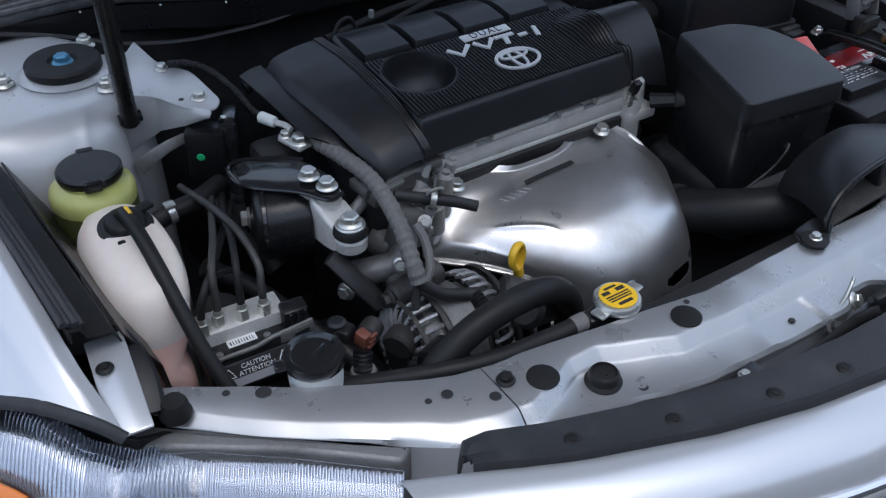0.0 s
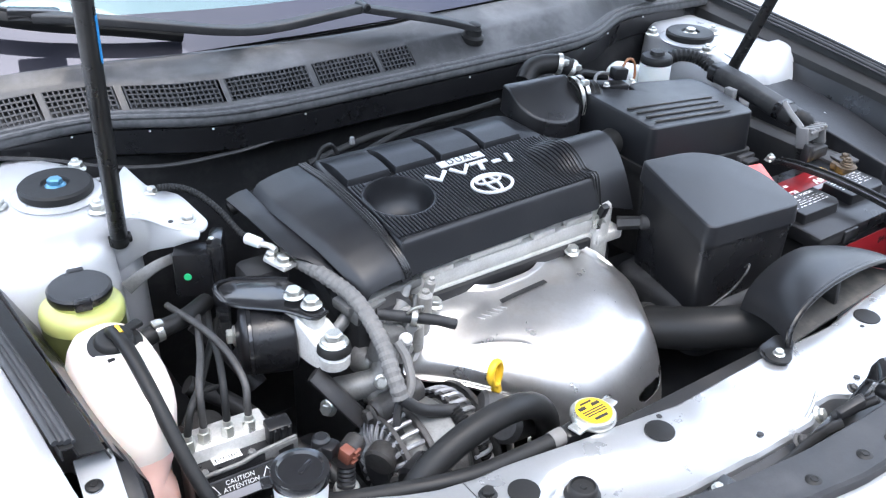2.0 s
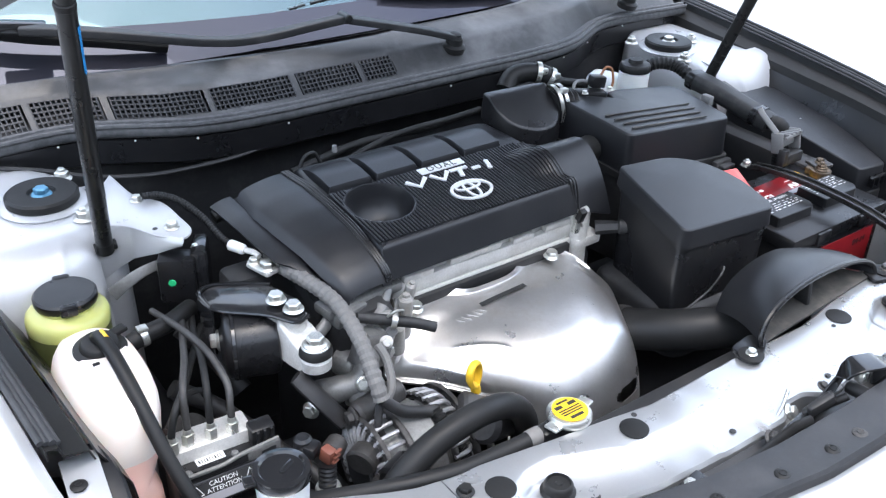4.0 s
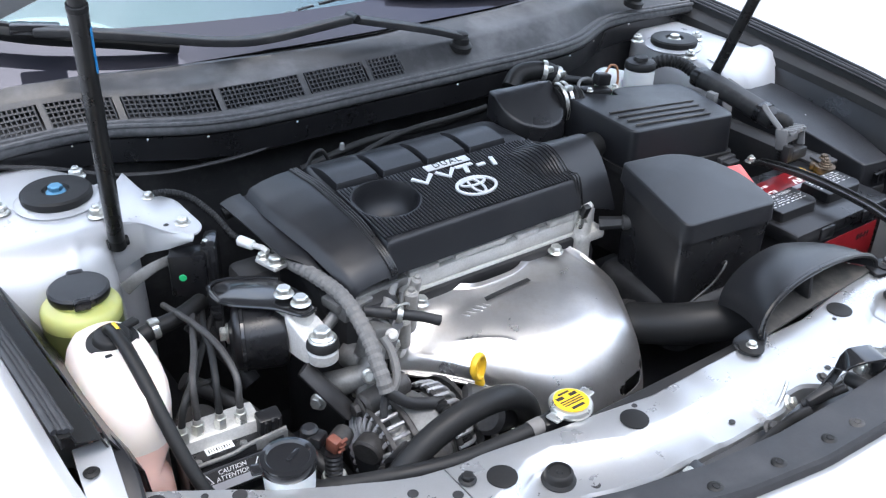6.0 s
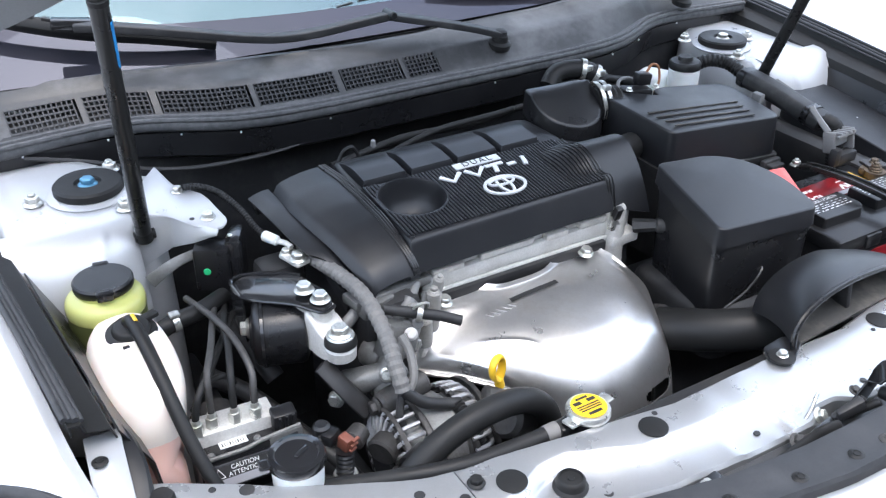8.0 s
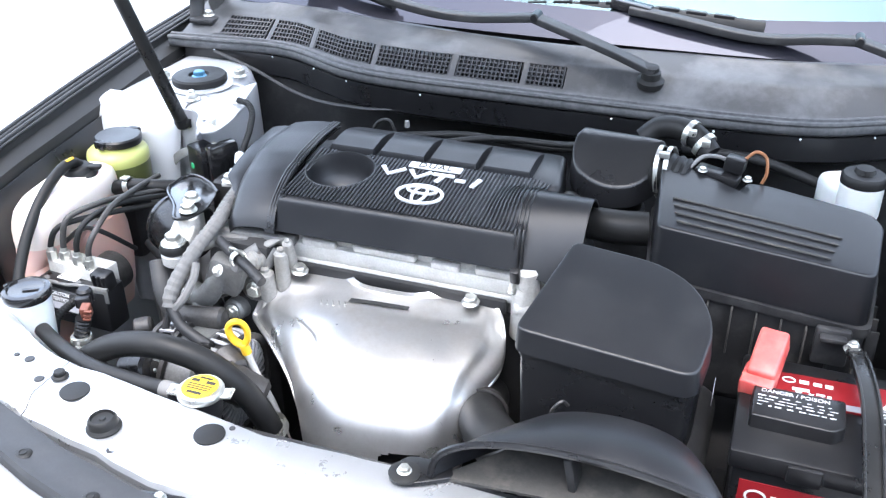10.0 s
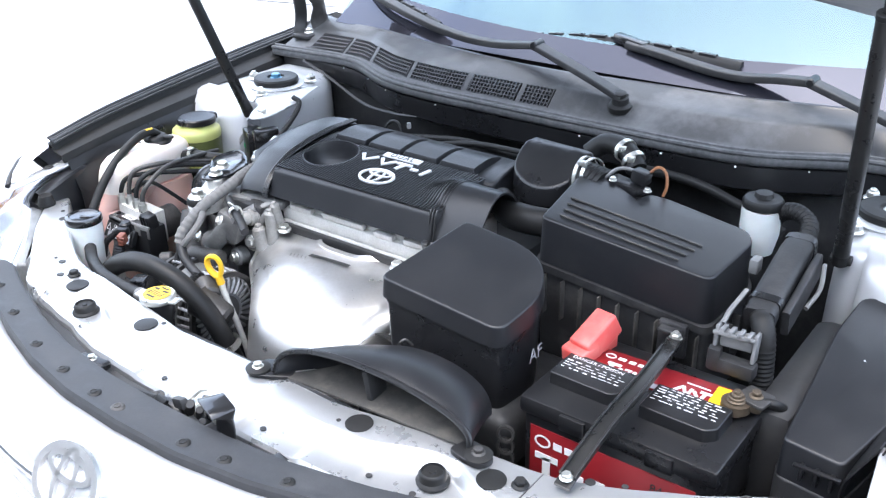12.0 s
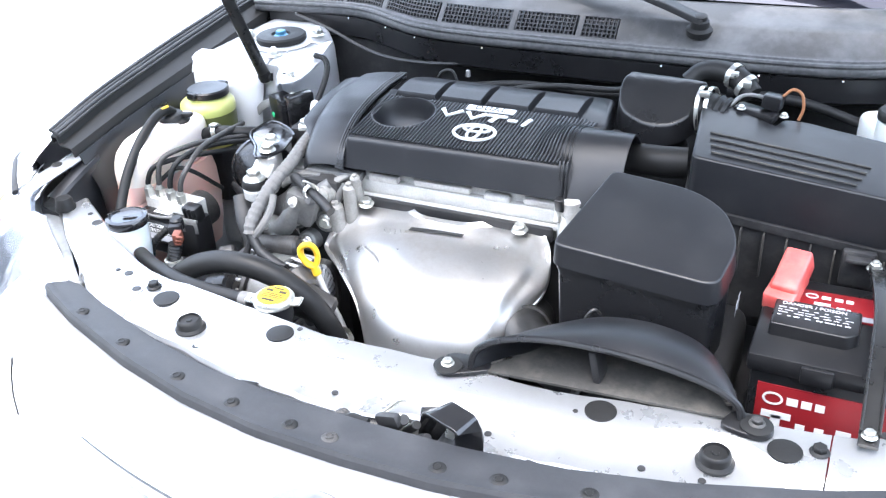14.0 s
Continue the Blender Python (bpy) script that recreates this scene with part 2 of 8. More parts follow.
# ---- materials ----
def material(name, color, rough=0.5, metal=0.0, grain=None, grain_amount=0.0, bump=0.0, bump_scale=200.0, coat=0.0,
             stain=None, stain_scale=6.0, stain_amount=0.0, rough_var=0.0, trans=0.0, ior=1.45, subsurface=0.0):
    """A procedural surface: base colour, fine grain, larger stains, roughness variation and relief."""
    mat = bpy.data.materials.new(name)
    mat.use_nodes = True
    t = mat.node_tree
    b = t.nodes["Principled BSDF"]
    b.inputs["Base Color"].default_value = (*color, 1)
    b.inputs["Roughness"].default_value = rough
    b.inputs["Metallic"].default_value = metal
    b.inputs["Coat Weight"].default_value = coat
    b.inputs["Coat Roughness"].default_value = 0.06
    b.inputs["Transmission Weight"].default_value = trans
    b.inputs["IOR"].default_value = ior
    if subsurface:
        b.inputs["Subsurface Weight"].default_value = subsurface
        b.inputs["Subsurface Radius"].default_value = (0.02, 0.012, 0.008)
    co = t.nodes.new("ShaderNodeTexCoord").outputs["Object"]
    col = None
    if grain_amount or stain_amount:
        fine = t.nodes.new("ShaderNodeTexNoise")
        fine.inputs["Scale"].default_value = bump_scale
        fine.inputs["Detail"].default_value = 4
        t.links.new(co, fine.inputs["Vector"])
        mix = t.nodes.new("ShaderNodeMix")
        mix.data_type = "RGBA"
        mix.inputs["A"].default_value = (*color, 1)
        mix.inputs["B"].default_value = (*(grain or tuple(c * 0.6 for c in color)), 1)
        ramp = t.nodes.new("ShaderNodeMapRange")
        ramp.inputs["From Min"].default_value, ramp.inputs["From Max"].default_value = 0.4, 0.75
        ramp.inputs["To Max"].default_value = grain_amount
        t.links.new(fine.outputs["Fac"], ramp.inputs["Value"])
        t.links.new(ramp.outputs["Result"], mix.inputs["Factor"])
        col = mix.outputs["Result"]
    big = t.nodes.new("ShaderNodeTexNoise")
    big.inputs["Scale"].default_value = stain_scale
    big.inputs["Detail"].default_value = 7
    big.inputs["Roughness"].default_value = 0.65
    t.links.new(co, big.inputs["Vector"])
    if stain_amount:
        mix2 = t.nodes.new("ShaderNodeMix")
        mix2.data_type = "RGBA"
        t.links.new(col, mix2.inputs["A"])
        mix2.inputs["B"].default_value = (*stain, 1)
        ramp2 = t.nodes.new("ShaderNodeMapRange")
        ramp2.inputs["From Min"].default_value, ramp2.inputs["From Max"].default_value = 0.48, 0.72
        ramp2.inputs["To Max"].default_value = stain_amount
        t.links.new(big.outputs["Fac"], ramp2.inputs["Value"])
        t.links.new(ramp2.outputs["Result"], mix2.inputs["Factor"])
        col = mix2.outputs["Result"]
    if col:
        t.links.new(col, b.inputs["Base Color"])
    if rough_var:
        rr = t.nodes.new("ShaderNodeMapRange")
        rr.inputs["From Min"].default_value, rr.inputs["From Max"].default_value = 0.3, 0.7
        rr.inputs["To Min"].default_value, rr.inputs["To Max"].default_value = max(0.03, rough - rough_var), min(1.0, rough + rough_var)
        t.links.new(big.outputs["Fac"], rr.inputs["Value"])
        t.links.new(rr.outputs["Result"], b.inputs["Roughness"])
    if bump:
        nz = t.nodes.new("ShaderNodeTexNoise")
        nz.inputs["Scale"].default_value = bump_scale
        nz.inputs["Detail"].default_value = 3
        t.links.new(co, nz.inputs["Vector"])
        bp = t.nodes.new("ShaderNodeBump")
        bp.inputs["Strength"].default_value = bump
        bp.inputs["Distance"].default_value = 0.001
        t.links.new(nz.outputs["Fac"], bp.inputs["Height"])
        t.links.new(bp.outputs["Normal"], b.inputs["Normal"])
    return mat


DUST = (0.13, 0.126, 0.122)
M = {
    "paint": material("silver_paint", (0.62, 0.63, 0.65), 0.24, 0.5, grain_amount=0.03, bump_scale=1800, coat=0.6, stain=(0.56, 0.56, 0.56), stain_scale=3, stain_amount=0.12, rough_var=0.03),
    "paint_dusty": material("dusty_silver_paint", (0.51, 0.515, 0.525), 0.33, 0.30, grain_amount=0.10, bump_scale=600, coat=0.25, stain=(0.50, 0.485, 0.46), stain_scale=17, stain_amount=0.35, rough_var=0.08, bump=0.03),
    "plastic": material("satin_black_plastic", (0.010, 0.010, 0.011), 0.31, grain_amount=0.3, bump_scale=500, stain=DUST, stain_scale=9, stain_amount=0.05, rough_var=0.10, bump=0.08),
    "plastic_soft": material("grained_black_plastic", (0.012, 0.0125, 0.0145), 0.37, grain_amount=0.3, bump_scale=900, stain=DUST, stain_scale=10, stain_amount=0.06, rough_var=0.08, bump=0.15),
    "cowl": material("weathered_black_plastic", (0.040, 0.041, 0.043), 0.42, grain_amount=0.4, bump_scale=700, stain=(0.15, 0.151, 0.155), stain_scale=9, stain_amount=0.7, rough_var=0.16, bump=0.15),
    "dirty": material("dusty_black_plastic", (0.02, 0.02, 0.021), 0.55, grain_amount=0.4, bump_scale=300, stain=DUST, stain_scale=26, stain_amount=0.25, rough_var=0.1, bump=0.2),
    "rubber": material("black_rubber", (0.013, 0.013, 0.013), 0.48, grain_amount=0.3, bump_scale=400, stain=(0.06, 0.057, 0.054), stain_scale=16, stain_amount=0.12, rough_var=0.1, bump=0.12),
    "seal": material("grey_black_weatherstrip", (0.0252, 0.0266, 0.0301), 0.6, grain_amount=0.3, bump_scale=300, stain=(0.09, 0.092, 0.098), stain_scale=24, stain_amount=0.3, rough_var=0.1, bump=0.1),
    "gloss": material("gloss_black_steel", (0.012, 0.012, 0.013), 0.18, grain_amount=0.2, bump_scale=200, stain=DUST, stain_scale=9, stain_amount=0.08, rough_var=0.06, coat=0.5),
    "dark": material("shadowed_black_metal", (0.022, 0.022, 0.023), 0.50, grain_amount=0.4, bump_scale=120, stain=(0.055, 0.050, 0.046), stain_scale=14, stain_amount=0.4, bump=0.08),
    # cast metal in pale, dark and mid-grey tones, each with random stains
    "alloy": material("cast_aluminium", (0.64, 0.63, 0.60), 0.55, 0.35, grain_amount=0.4, bump_scale=350, stain=(0.26, 0.23, 0.20), stain_scale=16, stain_amount=0.5, rough_var=0.12, bump=0.35),
    "alloy_dark": material("dark_stained_aluminium", (0.075, 0.072, 0.07), 0.5, 0.55, grain_amount=0.5, bump_scale=300, stain=(0.03, 0.027, 0.025), stain_scale=20, stain_amount=0.6, rough_var=0.12, bump=0.35),
    "shield": material("pressed_aluminised_steel", (0.70, 0.685, 0.67), 0.34, 0.94, grain_amount=0.1, bump_scale=250, stain=(0.50, 0.45, 0.39), stain_scale=18, stain_amount=0.5, rough_var=0.10, bump=0.02),
    # bay's silver paint, darkened in colour to offset the strong light on the panel
    "support": material("darkened_silver_paint", (0.44, 0.445, 0.45), 0.30, 0.72, grain_amount=0.12, bump_scale=700, coat=0.15, stain=(0.36, 0.35, 0.335), stain_scale=22, stain_amount=0.22, rough_var=0.05, bump=0.03),
    "cast_dusty": material("dusty_cast_alloy", (0.33, 0.32, 0.30), 0.6, 0.3, grain_amount=0.4, bump_scale=300, stain=(0.16, 0.145, 0.125), stain_scale=26, stain_amount=0.6, rough_var=0.1, bump=0.35),
    "alloy_mid": material("mid_grey_stained_alloy", (0.20, 0.20, 0.195), 0.5, 0.5, grain_amount=0.4, bump_scale=350, stain=(0.08, 0.073, 0.066), stain_scale=22, stain_amount=0.6, rough_var=0.12, bump=0.35),
    # paler plastic: dust on case ribs and scoop floor, highlights on lid ribs
    "dust_glint": material("dust_and_highlight_plastic", (0.045, 0.043, 0.040), 0.6, grain_amount=0.5, bump_scale=200, stain=(0.12, 0.108, 0.092), stain_scale=30, stain_amount=0.7, bump=0.2),
    "zinc": material("zinc_plated_steel", (0.66, 0.66, 0.62), 0.32, 0.85, grain_amount=0.3, bump_scale=400, stain=(0.40, 0.38, 0.30), stain_scale=40, stain_amount=0.4, rough_var=0.1),
    "chrome": material("chromed_trim", (0.85, 0.85, 0.86), 0.07, 1.0, grain_amount=0.1, bump_scale=100),
    "badge": material("silver_badge", (0.72, 0.73, 0.74), 0.35, 0.35, grain_amount=0.15, bump_scale=600),
    "blue": material("blue_plated_nut", (0.11, 0.29, 0.44), 0.35, 0.4, grain_amount=0.4, bump_scale=300),
    "tank": material("translucent_white_plastic", (0.76, 0.68, 0.61), 0.38, grain_amount=0.12, bump_scale=60, stain=(0.74, 0.60, 0.52), stain_scale=4, stain_amount=0.35, rough_var=0.06, subsurface=0.25),
    "coolant": material("pink_tinted_plastic", (0.74, 0.48, 0.41), 0.38, grain_amount=0.15, bump_scale=20, stain=(0.74, 0.62, 0.55), stain_scale=9, stain_amount=0.6, subsurface=0.25),
    "white": material("white_plastic", (0.74, 0.76, 0.74), 0.4, grain_amount=0.15, bump_scale=80, stain=(0.55, 0.55, 0.5), stain_scale=9, stain_amount=0.3, subsurface=0.15),
    "fluid": material("yellow_green_plastic", (0.44, 0.455, 0.15), 0.28, grain_amount=0.2, bump_scale=30, stain=(0.50, 0.53, 0.27), stain_scale=5, stain_amount=0.5, subsurface=0.2),
    "fluid_dark": material("dark_oil_behind_plastic", (0.09, 0.10, 0.035), 0.3, grain_amount=0.4, bump_scale=30),
    "yellow": material("yellow_plastic", (0.80, 0.48, 0.03), 0.4, grain_amount=0.15, bump_scale=100),
    "sticker": material("yellow_sticker", (0.86, 0.52, 0.02), 0.45, grain_amount=0.1, bump_scale=100),
    "ink": material("black_ink", (0.02, 0.02, 0.02), 0.5),
    "loom": material("grey_taped_loom", (0.15, 0.146, 0.14), 0.65, grain_amount=0.4, bump_scale=200, stain=(0.19, 0.175, 0.16), stain_scale=25, stain_amount=0.5, bump=0.25),
    "conn": material("grey_connector_plastic", (0.17, 0.17, 0.17), 0.5, grain_amount=0.2, bump_scale=300, stain=DUST, stain_scale=20, stain_amount=0.3),
    "brown": material("brown_connector_plastic", (0.17, 0.055, 0.035), 0.5, grain_amount=0.5, bump_scale=200),
    "red": material("red_plastic", (0.66, 0.10, 0.09), 0.4, grain=(0.66, 0.22, 0.18), grain_amount=0.4, bump_scale=50, stain=(0.66, 0.30, 0.26), stain_scale=14, stain_amount=0.35, subsurface=0.1),
    "label_red": material("red_printed_label", (0.22, 0.012, 0.016), 0.32, grain_amount=0.15, bump_scale=60, stain=(0.24, 0.02, 0.02), stain_scale=9, stain_amount=0.4),
    "label_white": material("white_printed_label", (0.78, 0.78, 0.77), 0.4, grain_amount=0.1, bump_scale=100),
    "label_grey": material("grey_printed_label", (0.30, 0.30, 0.32), 0.4, grain_amount=0.2, bump_scale=100),
    "brass": material("corroded_lead_post", (0.13, 0.10, 0.07), 0.5, 0.6, grain=(0.07, 0.05, 0.035), grain_amount=0.7, bump_scale=120, bump=0.4),
}
M["concrete"] = material("pale_concrete", (0.31, 0.308, 0.305), 0.85, grain_amount=0.25, bump_scale=60, stain=(0.255, 0.25, 0.245), stain_scale=0.8, stain_amount=0.5, bump=0.3)
M["orange"] = material("amber_lens", (0.85, 0.22, 0.02), 0.15, grain_amount=0.1, bump_scale=40, coat=0.8)
M["interior"] = material("dark_grey_trim", (0.015, 0.015, 0.017), 0.8, grain_amount=0.05, bump_scale=20)
M["hoodliner"] = material("grey_painted_underside", (0.30, 0.30, 0.30), 0.5, 0.2, grain_amount=0.15, bump_scale=300, stain=(0.22, 0.22, 0.22), stain_scale=5, stain_amount=0.3)


def reflective_glass(name, clear, mirror, ior):
    """Thin glass, clear straight through or backed with black, mirroring more towards grazing angles."""
    mat = bpy.data.materials.new(name)
    mat.use_nodes = True
    t = mat.node_tree
    t.nodes.clear()
    out = t.nodes.new("ShaderNodeOutputMaterial")
    mix = t.nodes.new("ShaderNodeMixShader")
    fr = t.nodes.new("ShaderNodeFresnel")
    fr.inputs["IOR"].default_value = ior
    see = t.nodes.new("ShaderNodeBsdfTransparent" if clear else "ShaderNodeBsdfDiffuse")
    see.inputs["Color"].default_value = (*(clear or (0.022, 0.022, 0.028)), 1)
    gl = t.nodes.new("ShaderNodeBsdfGlossy")
    gl.inputs["Color"].default_value = (*mirror, 1)
    gl.inputs["Roughness"].default_value = 0.01
    t.links.new(fr.outputs["Fac"], mix.inputs["Fac"])
    t.links.new(see.outputs["BSDF"], mix.inputs[1])
    t.links.new(gl.outputs["BSDF"], mix.inputs[2])
    t.links.new(mix.outputs["Shader"], out.inputs["Surface"])
    return mat


M["glass"] = reflective_glass("windscreen_glass", (0.5, 0.62, 0.62), (0.66, 0.92, 0.98), 2.25)
M["blue_label"] = material("blue_printed_label", (0.02, 0.26, 0.62), 0.4, grain_amount=0.1, bump_scale=200)
M["worn_seal"] = material("worn_grey_rubber_seal", (0.050, 0.051, 0.054), 0.55, grain=(0.11, 0.11, 0.112), grain_amount=0.7, bump_scale=140, stain=(0.13, 0.13, 0.132), stain_scale=22, stain_amount=0.6, rough_var=0.1, bump=0.25)
M["lamp_mirror"] = material("satin_lamp_reflector", (0.45, 0.48, 0.54), 0.20, 0.95, grain_amount=0.15, bump_scale=90)
M["clear"] = material("clear_lamp_lens", (0.95, 0.96, 0.97), 0.02, trans=1.0, ior=1.45)
M["render"] = material("grey_wall_render", (0.14, 0.14, 0.14), 0.9, grain_amount=0.3, bump_scale=40, stain=(0.10, 0.10, 0.10), stain_scale=0.7, stain_amount=0.5, bump=0.3)
M["grille"] = material("matt_black_grille_plastic", (0.030, 0.031, 0.035), 0.62, grain_amount=0.3, bump_scale=400, stain=(0.05, 0.054, 0.06), stain_scale=20, stain_amount=0.4)
M["rubber"].node_tree.nodes["Principled BSDF"].inputs["Specular IOR Level"].default_value = 0.3
for key in ("cowl", "seal", "grille"):
    M[key].node_tree.nodes["Principled BSDF"].inputs["Specular Tint"].default_value = (1.0, 0.98, 0.94, 1)
M["copper_wire"] = material("orange_brown_wire", (0.30, 0.13, 0.06), 0.5, grain_amount=0.3, bump_scale=200)
M["strut_tube"] = material("worn_black_steel_tube", (0.014, 0.014, 0.014), 0.30, grain_amount=0.3, bump_scale=160, stain=(0.05, 0.048, 0.045), stain_scale=20, stain_amount=0.3, rough_var=0.08)
M["fin"] = material("dull_alternator_alloy", (0.42, 0.42, 0.43), 0.5, 0.55, grain_amount=0.4, bump_scale=300, stain=(0.09, 0.085, 0.08), stain_scale=30, stain_amount=0.6, bump=0.3)
M["frit"] = reflective_glass("glossy_black_screen_border", None, (0.72, 0.74, 0.86), 1.55)

# ---- the setting ----
CX = 0.015  # the car's middle


def mir(p):
    return (2 * CX - p[0], p[1], p[2])


bm = BM()
sheet(bm, lambda u, v: Vector((-150 + 300 * u, -150 + 300 * v, 0.0)), 2, 2)
solid("ground", bm, M["concrete"], (0, 0, 0), "pale sunlit concrete forecourt", "ground", kind="structure")

# unseen wall added to block low sky light and darken upright faces
bm = BM()
rbox(bm, (0.0, -3.6, 1.6), (16.0, 0.3, 3.2), 0.02)
solid("sky_block_wall", bm, M["render"], (0.0, -3.6, 0.0), "unseen dark wall added to block low sky light", "wall", kind="structure")

for at, size, turn in (((-5.6, 4.2, 0.003), (9.0, 0.02, 0.004), 12), ((-3.2, 6.5, 0.003), (0.02, 9.0, 0.004), 12), ((4.8, 4.5, 0.003), (0.02, 9.0, 0.004), 12)):
    bm = BM()
    rbox(bm, at, size, 0, (0, 0, turn))
    solid("pavement_joint", bm, M["render"], at, "narrow dark joint between concrete slabs", "joint", kind="structure")

# ---- the car's body ----
car = thing("car", (CX, 0.5, 0.0), "silver saloon car with its bonnet raised", "car")
# y, outer edge x and z, inner edge x and z of the wing's upper rail on the car's right side
RAIL = table([(0.04, -0.716, 0.885, -0.672, 0.872), (0.14, -0.735, 0.914, -0.688, 0.898), (0.30, -0.750, 0.941, -0.702, 0.913),
              (0.50, -0.770, 0.957, -0.718, 0.924), (0.70, -0.785, 0.971, -0.733, 0.938), (0.95, -0.797, 0.985, -0.745, 0.955), (1.4, -0.80, 1.0, -0.75, 0.97)])
WING = [(0.0, 0.0), (0.012, 0.004), (0.04, -0.004), (0.075, -0.030), (0.105, -0.085), (0.125, -0.18), (0.13, -0.32), (0.125, -0.50)]


def side(flip):
    """One side of the bay: wing, rail with its weatherstrip, inner wall, strut tower."""
    f = mir if flip else (lambda p: p)

    def wing(u, v):
        k = v * (len(WING) - 1)
        i = min(int(k), len(WING) - 2)
        d = [WING[i][j] + (WING[i + 1][j] - WING[i][j]) * (k - i) for j in (0, 1)]
        y0 = 0.070 + 1.38 * d[0] + 0.25 * max(0.0, -d[1] - 0.08)
        y = y0 + (1.35 - y0) * u
        xo, zo, xi, zi = RAIL(y)
        nose = max(0.0, 0.35 - y)
        return Vector(f((xo - d[0], y, zo + d[1] - 0.30 * nose * nose)))

    bm = BM()
    sheet(bm, wing, 40, 28, 0.0015)
    part("wing", bm, M["paint"], car, "silver painted front wing")
    bm = BM()
    tube(bm, [wing(0.0, 0.02 + 0.07 * k) + Vector((0, -0.003, -0.004)) for k in range(11)], 0.0065, seg=10, steps=3, flat=0.7)
    part("wing_edge_seal", bm, M["seal"], car, "grey rubber edge between wing and headlamp")

    def rail(u, v):
        y = 0.165 + 0.885 * u
        xo, zo, xi, zi = RAIL(y)
        p = [(0.004, -0.012), (0.006, 0.001), (0.35, 0.006), (0.42, -0.004), (0.9, 0.0), (1.0, -0.012)][round(v * 5)]
        return Vector(f((xo + (xi - xo) * p[0] + (0.004 if p[0] < 0.1 else 0), y, zo + (zi - zo) * p[0] + p[1])))

    bm = BM()
    sheet(bm, rail, 30, 5, 0.002)
    rail_ob = part("wing_rail", bm, M["rubber"], car, "dusty black wing rail cover", angle=25)
    for a, r in ((0.06, 0.0034), (0.17, 0.0030), (0.28, 0.0040), (0.39, 0.0024)):
        bm = BM()
        pts = []
        for k in range(9):
            y = 0.169 + 0.108 * k
            xo, zo, xi, zi = RAIL(y)
            pts.append(f((xo + (xi - xo) * a, y, zo + (zi - zo) * a + (0.008 if a < 0.4 else 0.0005))))
        tube(bm, pts, r, seg=10, steps=4)
        part("weatherstrip", bm, M["seal"], rail_ob, "rubber weatherstrip rib")

    def wall(u, v):
        y = 0.17 + 0.78 * u
        xo, zo, xi, zi = RAIL(y)
        return Vector(f((xi + 0.002 + 0.024 * min(1.0, 4 * v) + 0.012 * v, y, zi - 0.010 - 0.030 * min(1.0, 4 * v) - 0.10 * v)))

    bm = BM()
    sheet(bm, wall, 24, 4, 0.002)
    part("wing_liner", bm, M["plastic"], car, "black plastic inner wing liner")

    def apron(u, v):
        y = 0.12 + 0.75 * u
        xo, zo, xi, zi = RAIL(y)
        return Vector(f((xi + 0.03 + 0.05 * v + 0.01 * math.sin(9 * y), y, zi - 0.13 - 0.40 * v)))

    bm = BM()
    sheet(bm, apron, 24, 8, 0.002)
    part("inner_wing", bm, M["paint_dusty"], car, "silver painted inner wing panel")
    if not flip:
        # forward end of the liner beside the bracket
        bm = BM()
        ends = ((-0.6935, 0.8790), (-0.6900, 0.8800), (-0.6750, 0.8775), (-0.6715, 0.8730), (-0.6700, 0.8300), (-0.6680, 0.7600))
        sheet(bm, lambda u, v: Vector((ends[round(v * 5)][0] - 0.03 * (u - 0.5) ** 2, 0.104 + 0.098 * u, ends[round(v * 5)][1] - 0.030 * (1 - u) ** 2)), 14, 5, 0.002)
        part("liner_end", bm, M["plastic_soft"], car, angle=30)
    # bracket at the front of the rail
    bm = BM()
    rbox(bm, f((-0.7095, 0.128, 0.8755)), (0.036, 0.115, 0.004), 0.0015, (8, 4 if flip else -4, 7 if flip else -7))
    br = part("wing_bracket", bm, M["paint"], car, "silver bracket with a black clip")
    bolt(br, f((-0.714, 0.147, 0.881)), (0, 0, 1), 0.0055, M["rubber"], "clip", kind="clip")

    # strut tower
    top = rounded([(-0.735, 0.78), (-0.735, 0.52), (-0.68, 0.508), (-0.60, 0.515), (-0.55, 0.505), (-0.528, 0.53), (-0.522, 0.62), (-0.545, 0.71), (-0.60, 0.78)], 0.03, 4)
    rings = []
    for z, d in ((0.42, -0.004), (0.62, -0.004), (0.76, -0.002), (0.85, 0.0), (0.905, 0.002), (0.925, 0.008), (0.933, 0.016)):
        grown = inset(top, d)
        rings.append([Vector(f((max(-0.745, x), y - (0.02 if y < 0.52 and x < -0.58 else 0) * max(0, 0.9 - z) * 4, z))) for x, y in grown])
    mid = Vector((-0.61, 0.63))
    rings.append([Vector(f((mid.x + (x - mid.x) * 0.75, mid.y + (y - mid.y) * 0.75, 0.938))) for x, y in inset(top, 0.014)])
    bm = BM()
    loft(bm, rings)
    part("strut_tower", bm, M["paint_dusty"], car, "silver painted strut tower", angle=50)
    if not flip:
        # brace plate beside the tower: a flat gusset whose front edge is folded down
        bm = BM()
        plate = rounded([(-0.506, 0.640), (-0.496, 0.580), (-0.476, 0.550), (-0.468, 0.500), (-0.466, 0.450), (-0.484, 0.432), (-0.511, 0.458), (-0.530, 0.500), (-0.56, 0.515), (-0.56, 0.58)], [0.004, 0.02, 0.02, 0.02, 0.014, 0.014, 0.02, 0.02, 0.01, 0.01], 4)
        rise = lambda x, y: 0.9375 + 0.16 * max(0.0, y - 0.585) + 0.004 * math.exp(-((y - 0.525) / 0.022) ** 2)
        slab(bm, plate, lambda x, y: rise(x, y) - 0.003, rise, 0.0012)
        bp = part("brace_plate", bm, M["paint_dusty"], car, "bare silver brace plate", angle=50)
